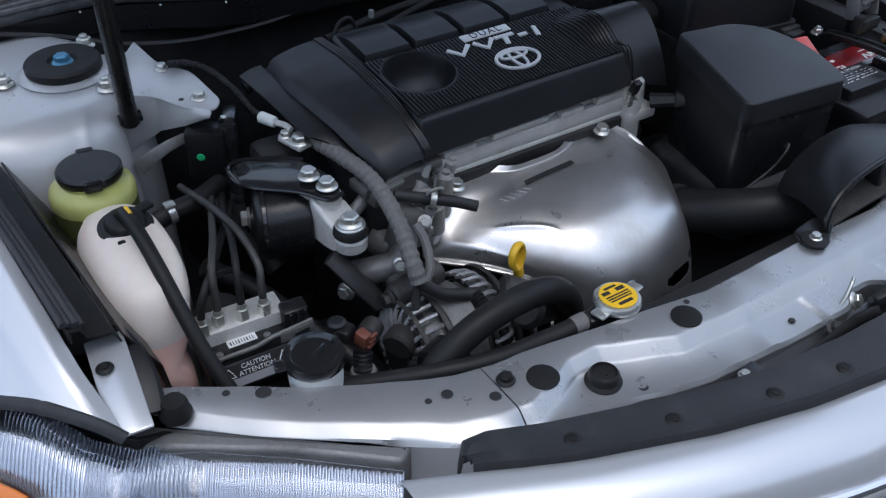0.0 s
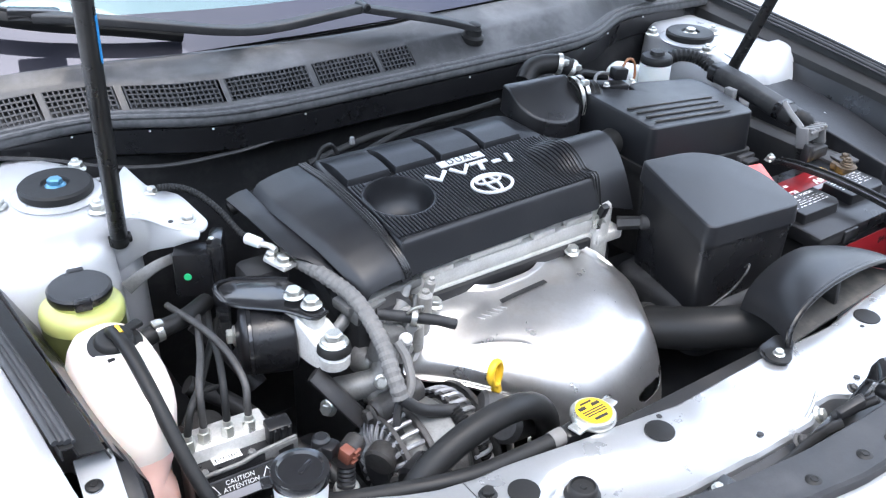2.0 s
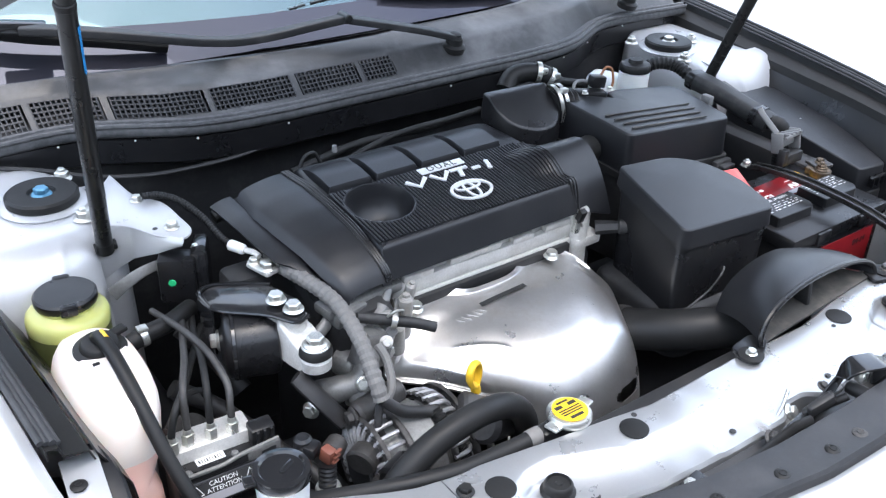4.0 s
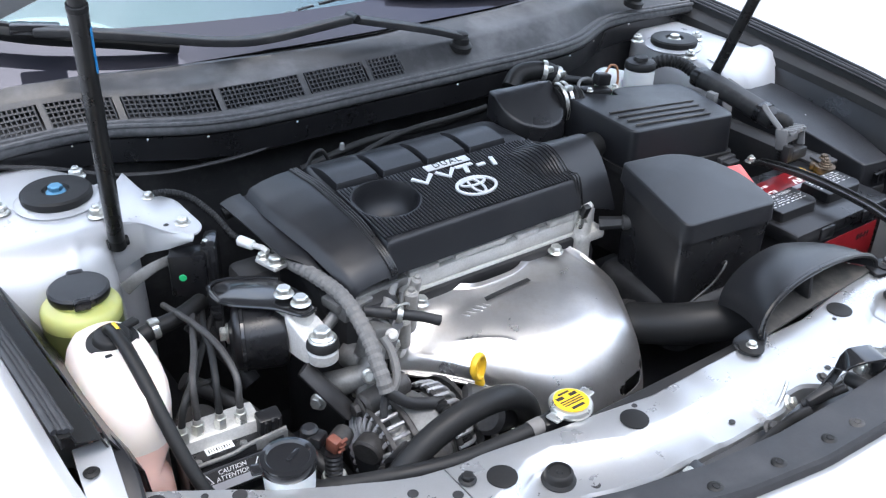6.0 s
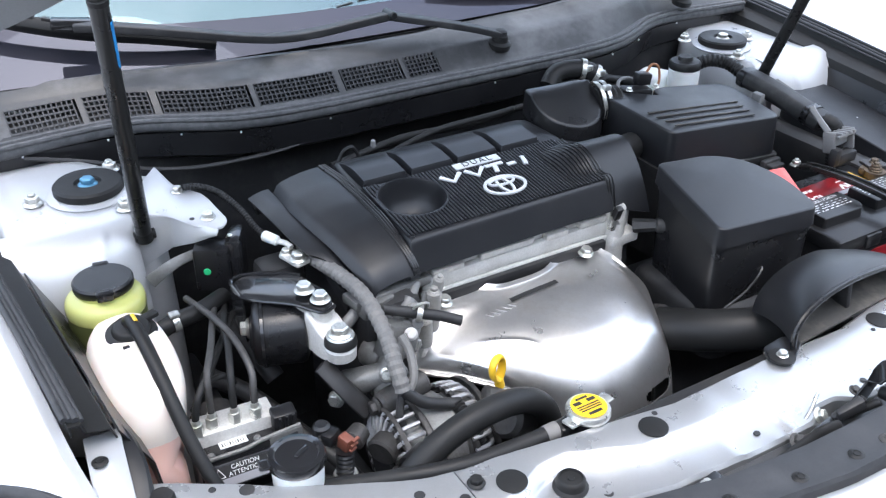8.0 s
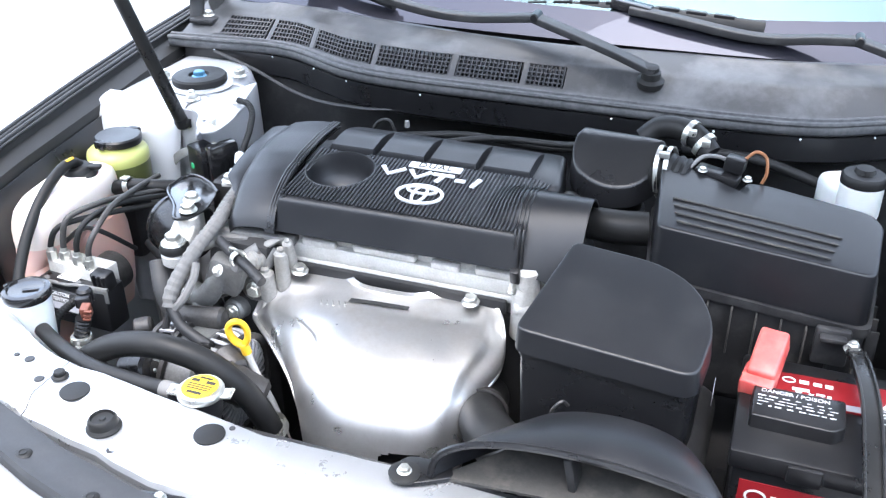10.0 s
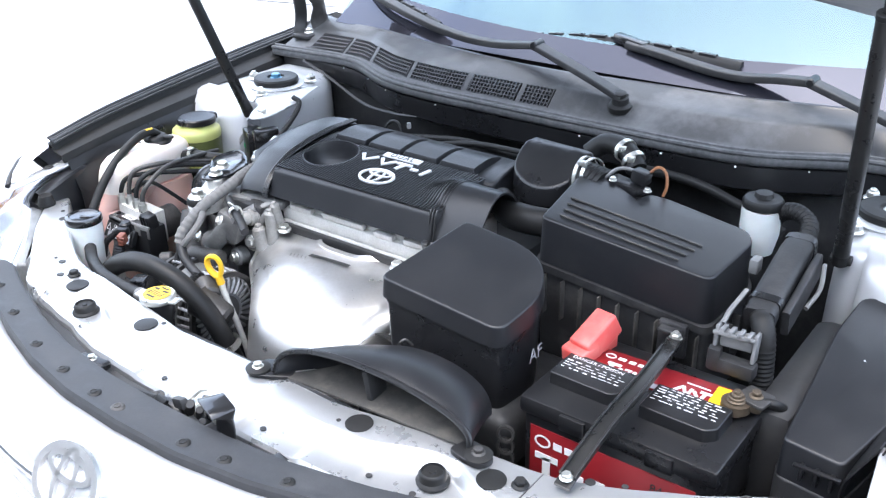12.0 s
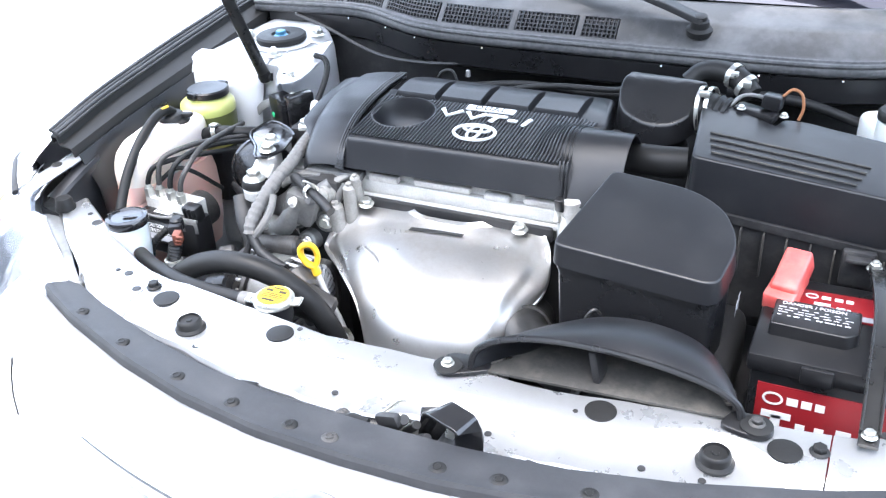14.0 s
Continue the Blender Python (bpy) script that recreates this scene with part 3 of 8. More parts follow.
        fold = table([(0.0, -0.572, 0.512, 0.075), (0.3, -0.545, 0.508, 0.058), (0.5, -0.527, 0.500, 0.046), (0.75, -0.507, 0.462, 0.026), (1.0, -0.486, 0.433, 0.006)])

        def flange(u, v):
            x, y, drop = fold(u)
            return Vector((x - 0.004 * v, y - 0.010 * math.sin(v * 1.4) + 0.010 * v * v, 0.9372 - drop * v))

        bm = BM()
        sheet(bm, flange, 30, 6, 0.002)
        part("folded_edge", bm, M["paint_dusty"], bp, "bright folded front edge", angle=60)
        bolt(bp, f((-0.487, 0.468, 0.938)), (0, 0, 1), 0.0075, M["zinc"])
        bolt(bp, f((-0.498, 0.562, 0.938)), (0, 0, 1), 0.0065, M["zinc"])
        # dark disc painted for the shade inside a hole
        bm = BM()
        lathe(bm, [(0, 0), (0.0035, 0), (0.003, 0.0008), (0, 0.0009)], (-0.506, 0.476, 0.9376), seg=12)
        part("hole", bm, M["dark"], bp)
        bm = BM()
        lathe(bm, [(0.031, -0.001), (0.034, 0.0), (0.035, 0.0022), (0.033, 0.0026), (0.031, 0.0012)], (-0.545, 0.60, 0.938), seg=30)
        part("swaged_ring", bm, M["paint_dusty"], bp)
        # strap that braces the tower's corner, running back under the relay
        bm = BM()
        tube(bm, [(-0.572, 0.476, 0.862), (-0.555, 0.470, 0.876), (-0.535, 0.468, 0.886), (-0.51, 0.470, 0.890), (-0.48, 0.474, 0.892)], lambda u: 0.009 - 0.004 * u, flat=0.16, lean=(0, 0.3, 1))
        part("brace_strap", bm, M["alloy_mid"], car, "grey steel strap")
    # bulging front of the tower
    FRONT = smooth_table([(0.0, 0.545, 0.9385), (0.10, 0.520, 0.9365), (0.2, 0.500, 0.928), (0.3, 0.483, 0.912), (0.4, 0.470, 0.890), (0.5, 0.460, 0.862), (0.65, 0.452, 0.81), (0.8, 0.447, 0.75), (1.0, 0.443, 0.60)])

    def front(u, v):
        y, z = FRONT(v)
        x = -0.732 + 0.160 * u
        bulge = math.sin(math.pi * min(1.0, 0.12 + 0.88 * u))
        crease = 0.006 * min(1.0, 8 * v) * math.exp(-((u - 0.80 + 0.35 * v) / 0.035) ** 2)
        return Vector(f((x, y + 0.030 * (1 - bulge ** 0.6) * min(1.0, 2.5 * v) - crease * 0.5, z)))

    bm = BM()
    sheet(bm, front, 40, 30, 0.002)
    part("tower_front", bm, M["paint_dusty"], car, "bulging silver front of the strut tower", angle=60)


side(False)
side(True)

# radiator support: inner edge, front edge of the top face, outer edge of the ledge, by distance from the middle
SUPPORT = table([(0.0, -0.026, -0.074, -0.128), (0.14, -0.030, -0.074, -0.126), (0.22, -0.018, -0.068, -0.122), (0.27, -0.012, -0.048, -0.112), (0.30, -0.008, -0.036, -0.102),
                 (0.335, -0.002, -0.036, -0.098), (0.365, 0.002, -0.050, -0.092), (0.40, 0.004, -0.062, -0.086), (0.44, 0.012, -0.056, -0.078), (0.48, 0.028, -0.040, -0.062),
                 (0.56, 0.070, 0.012, -0.006), (0.63, 0.116, 0.062, 0.046), (0.685, 0.150, 0.110, 0.096), (0.70, 0.158, 0.126, 0.112)])


def support(a, b):
    def f(u, v):
        x = a + (b - a) * u
        yi, yf, yo = SUPPORT(abs(x - CX))
        low = 0.816 if abs(x - CX) < 0.42 else 0.822
        yo += 0.017 * math.exp(-((x - 0.037) / 0.030) ** 4)
        # pressed steps across the ledge
        for at, s in ((-0.110, -1), (-0.037, 1), (0.085, -1), (0.181, 1), (0.262, -1)):
            low += 0.0014 * s * math.tanh((x - at) / 0.004)
        prof = [(yi + 0.001, 0.800), (yi, 0.828), (yi - 0.004, 0.832), (yf + 0.004, 0.832), (yf - 0.001, 0.830), (yf - 0.011, low + 0.003), (yf - 0.015, low + 0.001),
                (yo + 0.004, low), (yo, low - 0.004), (yo - 0.003, low - 0.05)]
        q = prof[round(v * 9)]
        swage = 0.0007 * math.sin(37 * x + 9 * q[0]) * math.sin(61 * x - 25 * q[0]) if 2 <= round(v * 9) <= 7 else 0.0
        return Vector((x, q[0] + 0.4 * swage, q[1] + min(0.0005, swage)))
    return f


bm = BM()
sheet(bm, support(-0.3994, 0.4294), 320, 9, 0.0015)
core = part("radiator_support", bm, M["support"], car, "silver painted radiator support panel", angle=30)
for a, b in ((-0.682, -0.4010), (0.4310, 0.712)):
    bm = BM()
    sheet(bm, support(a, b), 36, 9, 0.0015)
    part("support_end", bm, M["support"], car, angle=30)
for x, y in ((-0.357, -0.040), (-0.177, -0.052), (0.212, -0.047), (0.391, -0.038)):
    bm = BM()
    lathe(bm, [(0, 0), (0.0165, 0), (0.0165, 0.0012), (0.015, 0.0016), (0, 0.0010)], (x, y, 0.8325), seg=28)
    part("hole_plug", bm, M["rubber"], core, "flat black plug")
# small dark discs painted for the shade inside open holes
for x, y, z, r in ((-0.071, -0.106, 0.8165, 0.004), (0.053, -0.103, 0.8165, 0.004), (0.111, -0.105, 0.8165, 0.004), (-0.238, -0.098, 0.8165, 0.0045), (-0.272, -0.092, 0.8165, 0.006),
                   (0.268, -0.095, 0.8165, 0.004), (0.188, -0.056, 0.8325, 0.003), (-0.41, -0.035, 0.8325, 0.006), (0.325, -0.09, 0.8165, 0.004), (-0.447, -0.008, 0.8325, 0.006), (-0.467, -0.006, 0.8325, 0.0035),
                   (-0.592, 0.088, 0.8325, 0.008), (-0.622, 0.106, 0.8325, 0.004), (0.477, 0.02, 0.8325, 0.006), (0.51, 0.035, 0.8325, 0.004), (0.62, 0.09, 0.8325, 0.007), (-0.16, -0.035, 0.8325, 0.0035)):
    bm = BM()
    lathe(bm, [(0, 0), (r, 0), (r * 0.9, 0.0006), (0, 0.0004)], (x, y, z), seg=14)
    part("hole_disc", bm, M["dark"], core)
for x, y in ((-0.390, -0.024), (0.421, -0.028)):
    bolt(core, (x, y, 0.833), (0, 0, 1), 0.007, M["rubber"])
for x, y in ((-0.301, -0.066), (0.331, -0.062)):
    bm = BM()
    lathe(bm, [(0, 0), (0.0185, 0), (0.019, 0.003), (0.016, 0.006), (0.0155, 0.012), (0.0135, 0.015), (0.0125, 0.0155), (0.0115, 0.0125), (0.004, 0.0125), (0.003, 0.014), (0, 0.014)], (x, y, 0.817), seg=26)
    part("bump_stop", bm, M["rubber"], core, "round black rubber bonnet bump stop")
for x, y in ((-0.671, 0.106), (0.701, 0.106)):
    bm = BM()
    lathe(bm, [(0, 0), (0.0150, 0), (0.0155, 0.004), (0.0135, 0.008), (0.013, 0.015), (0.011, 0.019), (0, 0.017)], (x, y, 0.832), seg=24)
    part("bump_stop", bm, M["rubber"], core, "round black rubber bonnet bump stop")

# dark sheet added for the shade between support and strip, with the lock stay
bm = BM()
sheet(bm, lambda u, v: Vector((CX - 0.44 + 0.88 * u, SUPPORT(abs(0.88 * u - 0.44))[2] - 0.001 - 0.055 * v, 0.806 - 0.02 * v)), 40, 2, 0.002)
part("gap_shade", bm, M["dark"], car, "dark sheet filling the shaded gap before the support")
for x, y, w in ((-0.18, -0.138, 0.05), (0.19, -0.140, 0.06), (0.29, -0.122, 0.03)):
    bm = BM()
    rbox(bm, (x, y, 0.815), (w, 0.018, 0.012), 0.003, (0, 0, 8 if x < 0 else -8))
    hk = part("lock_stay", bm, M["plastic"], car, "black stay in the gap")
    bolt(hk, (x, y, 0.821), (0, 0, 1), 0.005, M["zinc"])

# rubber-faced cover strip in front of the support
STRIP = table([(0.0, -0.172, -0.234), (0.10, -0.170, -0.231), (0.20, -0.160, -0.216), (0.30, -0.138, -0.190), (0.42, -0.099, -0.147), (0.47, -0.078, -0.124), (0.492, -0.076, -0.113), (0.502, -0.090, -0.108), (0.56, -0.070, -0.082)])


def strip(u, v):
    x = CX - 0.502 + 1.004 * u
    yi, yo = STRIP(abs(x - CX))
    prof = [(yi + 0.006, 0.815), (yi + 0.001, 0.850), (yi - 0.003, 0.856), (yi + (yo - yi) * 0.35, 0.861), (yi + (yo - yi) * 0.65, 0.860), (yo + 0.010, 0.862), (yo + 0.003, 0.864), (yo, 0.860), (yo - 0.001, 0.845)]
    return Vector((x, *prof[round(v * 8)]))


bm = BM()
sheet(bm, strip, 96, 8, 0.003)
st = part("grille_cover_strip", bm, M["seal"], car, "grey-black plastic cover strip above the grille", angle=30)
for x in (-0.40, -0.31, -0.21, -0.129, -0.054, -0.007, 0.107, 0.165, 0.245, 0.33, 0.43):
    yi, yo = STRIP(abs(x - CX))
    bolt(st, (x, yi + (yo - yi) * 0.68, 0.860), (0, 0, 1), 0.0058, M["alloy_dark"] if x == -0.007 else M["rubber"], "clip", kind="clip")


def fascia(u, v):
    x = CX - 0.56 + 1.12 * u
    yi, yo = STRIP(abs(x - CX))
    prof = [(yo + 0.004, 0.840), (yo - 0.003, 0.853), (yo - 0.012, 0.855), (yo - 0.035, 0.851), (yo - 0.056, 0.842), (yo - 0.070, 0.826), (yo - 0.074, 0.81), (yo - 0.06, 0.795)]
    y, z = prof[round(v * 7)]
    return Vector((x, y, z))


bm = BM()
sheet(bm, fascia, 60, 7, 0.002)
part("bumper_top", bm, M["paint"], car, "silver painted bumper edge above the grille", angle=60)
bm = BM()
tube(bm, [(CX + d, STRIP(abs(d))[1] - 0.074, 0.812) for d in (-0.40, -0.3, -0.2, -0.1, 0, 0.1, 0.2, 0.3, 0.40)], 0.007, seg=12, flat=0.8)
part("grille_trim", bm, M["chrome"], car, "bright chrome grille trim bar")
for k in range(4):
    z = 0.775 - 0.04 * k
    bm = BM()
    tube(bm, [(CX + d, STRIP(abs(d))[1] - 0.055 + 0.004 * k, z) for d in (-0.36, -0.2, 0, 0.2, 0.36)], 0.016, seg=10, flat=0.5, lean=(0, 0.3, 1))
    part("grille_bar", bm, M["paint"], car, "silver grille bar")


def bumper(u, v):
    x = CX - 0.86 + 1.72 * u
    d = abs(x - CX)
    yo = -0.20 + 0.55 * d ** 2.6
    prof = [(0.02, 0.62), (-0.05, 0.60), (-0.09, 0.54), (-0.10, 0.44), (-0.09, 0.33), (-0.05, 0.24), (0.0, 0.20)]
    y, z = prof[round(v * 6)]
    return Vector((x, yo + y, z))


bm = BM()
sheet(bm, bumper, 40, 6, 0.003)
part("bumper", bm, M["paint"], car, "silver painted front bumper", angle=60)
# the round badge on the nose, as plain rings
bm = BM()
nose = Matrix.Translation((CX + 0.012, -0.306, 0.834)) @ turn_to((0, -0.80, 0.60))


def ring(bm, m, rx, ry, w, h, cx=0.0, cy=0.0, seg=40):
    """A raised oval ring on the plane of m."""
    rs = []
    for k in range(4):
        s, z = ((1, 0), (1, h), (-1, h), (-1, 0))[k]
        rs.append([m @ Vector((cx + (rx + s * w / 2) * math.cos(2 * math.pi * i / seg), cy + (ry + s * w / 2) * math.sin(2 * math.pi * i / seg), z)) for i in range(seg)])
    made = [[bm.verts.new(p) for p in r] for r in rs]
    for a, b in zip(made, made[1:]):
        for j in range(seg):
            bm.faces.new((a[j], a[(j + 1) % seg], b[(j + 1) % seg], b[j]))
    return bm


lathe(bm, [(0, -0.012), (0.050, -0.012), (0.050, -0.001), (0.046, 0.0), (0, 0.0)], nose.translation, (0, -0.80, 0.60), 40, 0.72)
part("badge_back", bm, M["paint"], car, "domed backing of the badge")
bm = BM()
ring(bm, nose, 0.050, 0.036, 0.009, 0.005)
ring(bm, nose, 0.014, 0.034, 0.007, 0.005)
ring(bm, nose, 0.034, 0.013, 0.007, 0.005, 0, 0.014)
part("nose_badge", bm, M["shield"], car, "oval chrome badge of plain rings")

# bonnet catch between support and strip
catch = thing("bonnet_latch", (0.05, -0.14, 0.79), "black steel bonnet latch behind the cover strip", "latch")
bm = BM()
rbox(bm, (0.035, -0.150, 0.790), (0.150, 0.040, 0.040), 0.004)
part("latch_body", bm, M["dark"], catch)
# bent strap that carries the safety lever
strap = smooth_path([(0.060, -0.132, 0.815), (0.066, -0.136, 0.840), (0.072, -0.142, 0.862), (0.080, -0.148, 0.8725), (0.098, -0.155, 0.8735), (0.112, -0.159, 0.8715), (0.116, -0.160, 0.860), (0.116, -0.161, 0.845)], 4)
part("lever", channel(strap, 0.030, 0.0035, 0.001), M["gloss"], catch, "gloss black bent lever plate")
bm = BM()
rod(bm, (0.088, -0.142, 0.835), (0.088, -0.170, 0.838), 0.0085, 0.0085, 14, 0.002)
part("pivot", bm, M["dark"], catch)
bm = BM()
rbox(bm, (0.094, -0.152, 0.853), (0.010, 0.012, 0.014), 0.002, (0, 12, 0))
part("spring_end", bm, M["zinc"], catch, "pale spring end")
bm = BM()
rbox(bm, (-0.006, -0.142, 0.818), (0.040, 0.014, 0.018), 0.003, (20, 6, 12))
part("striker_guide", bm, M["plastic"], catch, "dull black striker guide")
bm = BM()
for a, b, r in (((0.018, -0.136, 0.820), (0.040, -0.150, 0.848), 0.006), ((0.030, -0.132, 0.815), (0.052, -0.146, 0.842), 0.005), ((0.046, -0.134, 0.812), (0.068, -0.156, 0.838), 0.005)):
    rod(bm, a, b, r, r, 10, 0.001)
rbox(bm, (0.022, -0.150, 0.842), (0.034, 0.010, 0.014), 0.003, (0, -24, -16))
part("hook", bm, M["dark"], catch)
bm = BM()
tube(bm, [(-0.010, -0.118, 0.812), (0.002, -0.116, 0.824), (0.012, -0.112, 0.834), (0.020, -0.108, 0.836)], 0.0022, seg=8)
part("return_spring", bm, M["zinc"], catch, "bright bent spring")
bolt(catch, (0.016, -0.119, 0.812), (0.3, -0.7, 0.6), 0.0075, M["zinc"])
bolt(catch, (-0.043, -0.138, 0.815), (0.1, -0.6, 0.8), 0.0075, M["alloy_dark"])
bolt(catch, (0.058, -0.128, 0.838), (0, -0.4, 1), 0.005, M["alloy_dark"])
# narrow shield below the latch, following the edge of the strip
bm = BM()
tube(bm, [(-0.20, -0.150, 0.820), (-0.10, -0.152, 0.818), (-0.04, -0.148, 0.822), (-0.02, -0.152, 0.832), (0.0, -0.156, 0.834)], 0.006, seg=8, flat=0.5)
part("cable_sleeve", bm, M["rubber"], catch, "black release cable sleeve")


# headlamps
def headlamp(flip):
    f = mir if flip else (lambda p: p)
    lamp = part("headlamp", slab(BM(), [f((x, y, 0))[:2] for x, y in rounded([(-0.503, -0.036), (-0.611, 0.050), (-0.700, 0.122), (-0.735, 0.150), (-0.80, 0.26), (-0.84, 0.36), (-0.86, 0.34), (-0.806, 0.212), (-0.757, 0.118), (-0.700, 0.088), (-0.600, 0.020), (-0.520, -0.048)], 0.006, 3)],
                                  0.62, lambda x, y: 0.823 - 0.12 * max(0, y - 0.13), 0.006), M["alloy_mid"], car, "clear fluted headlamp with an amber marker")

    edge = table([(0, -0.524, -0.054, 0.820), (0.2, -0.60, 0.012, 0.820), (0.4, -0.667, 0.064, 0.820), (0.5, -0.702, 0.073, 0.830), (0.58, -0.728, 0.068, 0.842), (0.7, -0.757, 0.098, 0.846), (0.82, -0.783, 0.153, 0.848), (0.92, -0.806, 0.192, 0.845), (1.0, -0.85, 0.245, 0.825)])

    def lens(u, v):
        x, y, z0 = edge(u)
        s = math.sin(v * math.pi / 2)
        c = 1 - math.cos(v * math.pi / 2)
        return Vector(f((x - 0.055 * s, y - 0.085 * s, z0 - 0.17 * c)))

    def reflector(u, v):
        p = lens(u, v)
        k = 0.0017 * math.sin((u + 0.28 * v) * 184 * math.pi)
        return p + Vector((0.012 * (-1 if flip else 1), 0.018, -0.012)) + Vector((0, 0.0, k))

    bm = BM()
    sg = -1 if flip else 1

    def lamp_back(u, v):
        p = lens(u, 0)
        return p + Vector((sg * 0.016, 0.026, -0.008 - 0.20 * v))

    sheet(bm, lamp_back, 40, 3, 0.004)
    part("lamp_shell", bm, M["plastic"], lamp, "black back shell")
    bm = BM()
    sheet(bm, reflector, 1104, 8)
    part("reflector", bm, M["lamp_mirror"], lamp, "fluted chrome reflector", angle=80)
    bm = BM()
    sheet(bm, lens, 40, 8, 0.002)
    ob = part("lens", bm, M["clear"], lamp, "clear plastic lens")
    ob.visible_shadow = False
    bm = BM()
    sheet(bm, lambda u, v: lens(0.80 + 0.17 * u, 0.36 + 0.6 * v) + Vector(((-1 if flip else 1) * -0.003, -0.004, 0.002)), 6, 8, 0.003)
    part("marker_lens", bm, M["orange"], lamp, "amber marker lens")


headlamp(False)
headlamp(True)

# walls that close the bay
bm = BM()
rbox(bm, (CX, 0.79, 0.62), (1.44, 0.04, 0.66), 0.01)
part("firewall", bm, M["dirty"], car, "black insulated bulkhead")
bm = BM()
rbox(bm, (CX, 0.33, 0.30), (1.30, 0.86, 0.02), 0.005)
part("undertray", bm, M["dark"], car, "black undertray")
bm = BM()
rbox(bm, (CX, 0.005, 0.56), (0.80, 0.045, 0.44), 0.006)
part("radiator", bm, M["dark"], car, "black radiator and fan shroud")
for s in (-1, 1):
    bm = BM()
    rbox(bm, (CX + s * 0.52, 0.33, 0.50), (0.07, 0.80, 0.12), 0.015)
    part("chassis_rail", bm, M["dark"], car, "dark chassis rail")

# wheels that carry the car
for s in (-1, 1):
    for y in (0.46, 3.2):
        bm = BM()
        lathe(bm, [(0.20, -0.10), (0.29, -0.105), (0.315, -0.09), (0.325, -0.05), (0.325, 0.05), (0.315, 0.09), (0.29, 0.105), (0.20, 0.10), (0.20, -0.10)], (CX + s * 0.79, y, 0.325), (1, 0, 0), 40)
        wheel = part("tyre", bm, M["rubber"], car, "black tyre")
        bm = BM()
        lathe(bm, [(0, 0.02), (0.04, 0.03), (0.19, 0.05), (0.205, 0.10), (0.205, -0.10), (0, -0.09)], (CX + s * 0.79, y, 0.325), (s, 0, 0), 32)
        part("rim", bm, M["alloy"], wheel, "alloy rim")

# ---- scuttle panel, windscreen, bonnet ----
# distance from the middle, y of the seal
EDGE = table([(0.0, 0.660), (0.25, 0.661), (0.34, 0.670), (0.40, 0.688), (0.46, 0.722), (0.52, 0.750), (0.58, 0.757), (0.78, 0.752)])
scuttle = thing("scuttle_panel", (CX, 0.72, 0.95), "weathered black plastic scuttle panel under the windscreen", "scuttle")


# y of the shelf's rear edge along the car's width
REAR = table([(-0.78, 0.935), (-0.638, 0.888), (-0.545, 0.860), (-0.435, 0.837), (-0.36, 0.820), (-0.27, 0.805), (-0.18, 0.789), (-0.10, 0.781), (0.0, 0.779), (0.065, 0.787), (0.17, 0.797), (0.27, 0.801), (0.354, 0.815), (0.396, 0.827), (0.55, 0.860), (0.78, 0.93)])


def shelf(u, v):
    x = CX - 0.76 + 1.52 * u
    y0 = EDGE(abs(x - CX)) + 0.022 - 0.014 * min(1, max(0, (abs(x - CX) - 0.36) / 0.14))
    w = 0.028 + 0.15 * max(0, -x - 0.46)
    a = 0.020 + w
    b = max(0.034 + w, REAR(x) - 0.006 - y0)
    # a shallow pressed panel on either side of the wiper pivot
    sunk = 0.0022 if (-0.52 < x < -0.20 or 0.20 < x < 0.56) else 0.0
    k = [(0.0, 0.966), (0.006, 0.974), (0.012, 0.977), (0.012 + w, 1.003), (a, 1.007), (a + 0.15 * (b - a), 1.0095), (a + 0.22 * (b - a), 1.012 - sunk), (a + 0.78 * (b - a), 1.021 - sunk), (a + 0.86 * (b - a), 1.0225), (b, 1.0225), (b + 0.006, 1.019), (b + 0.008, 0.985)][round(v * 11)]
    return Vector((x, y0 + k[0], k[1] - 0.012 * max(0, abs(x - CX) - 0.5) / 0.26))


GRILLES = [(-0.665, -0.570), (-0.556, -0.468), (-0.452, -0.330), (-0.316, -0.186), (-0.172, -0.070), (-0.056, 0.002)]
bm = BM()
cols = 152
g = [[bm.verts.new(shelf(i / cols, j / 11)) for j in range(12)] for i in range(cols + 1)]
for i in range(cols):
    xm = CX - 0.76 + 1.52 * (i + 0.5) / cols
    for j in range(11):
        if j == 2 and any(a <= xm <= b for a, b in GRILLES):
            continue
        bm.faces.new((g[i][j], g[i + 1][j], g[i + 1][j + 1], g[i][j + 1]))
part("shelf", bm, M["cowl"], scuttle, "faded black shelf", angle=25)
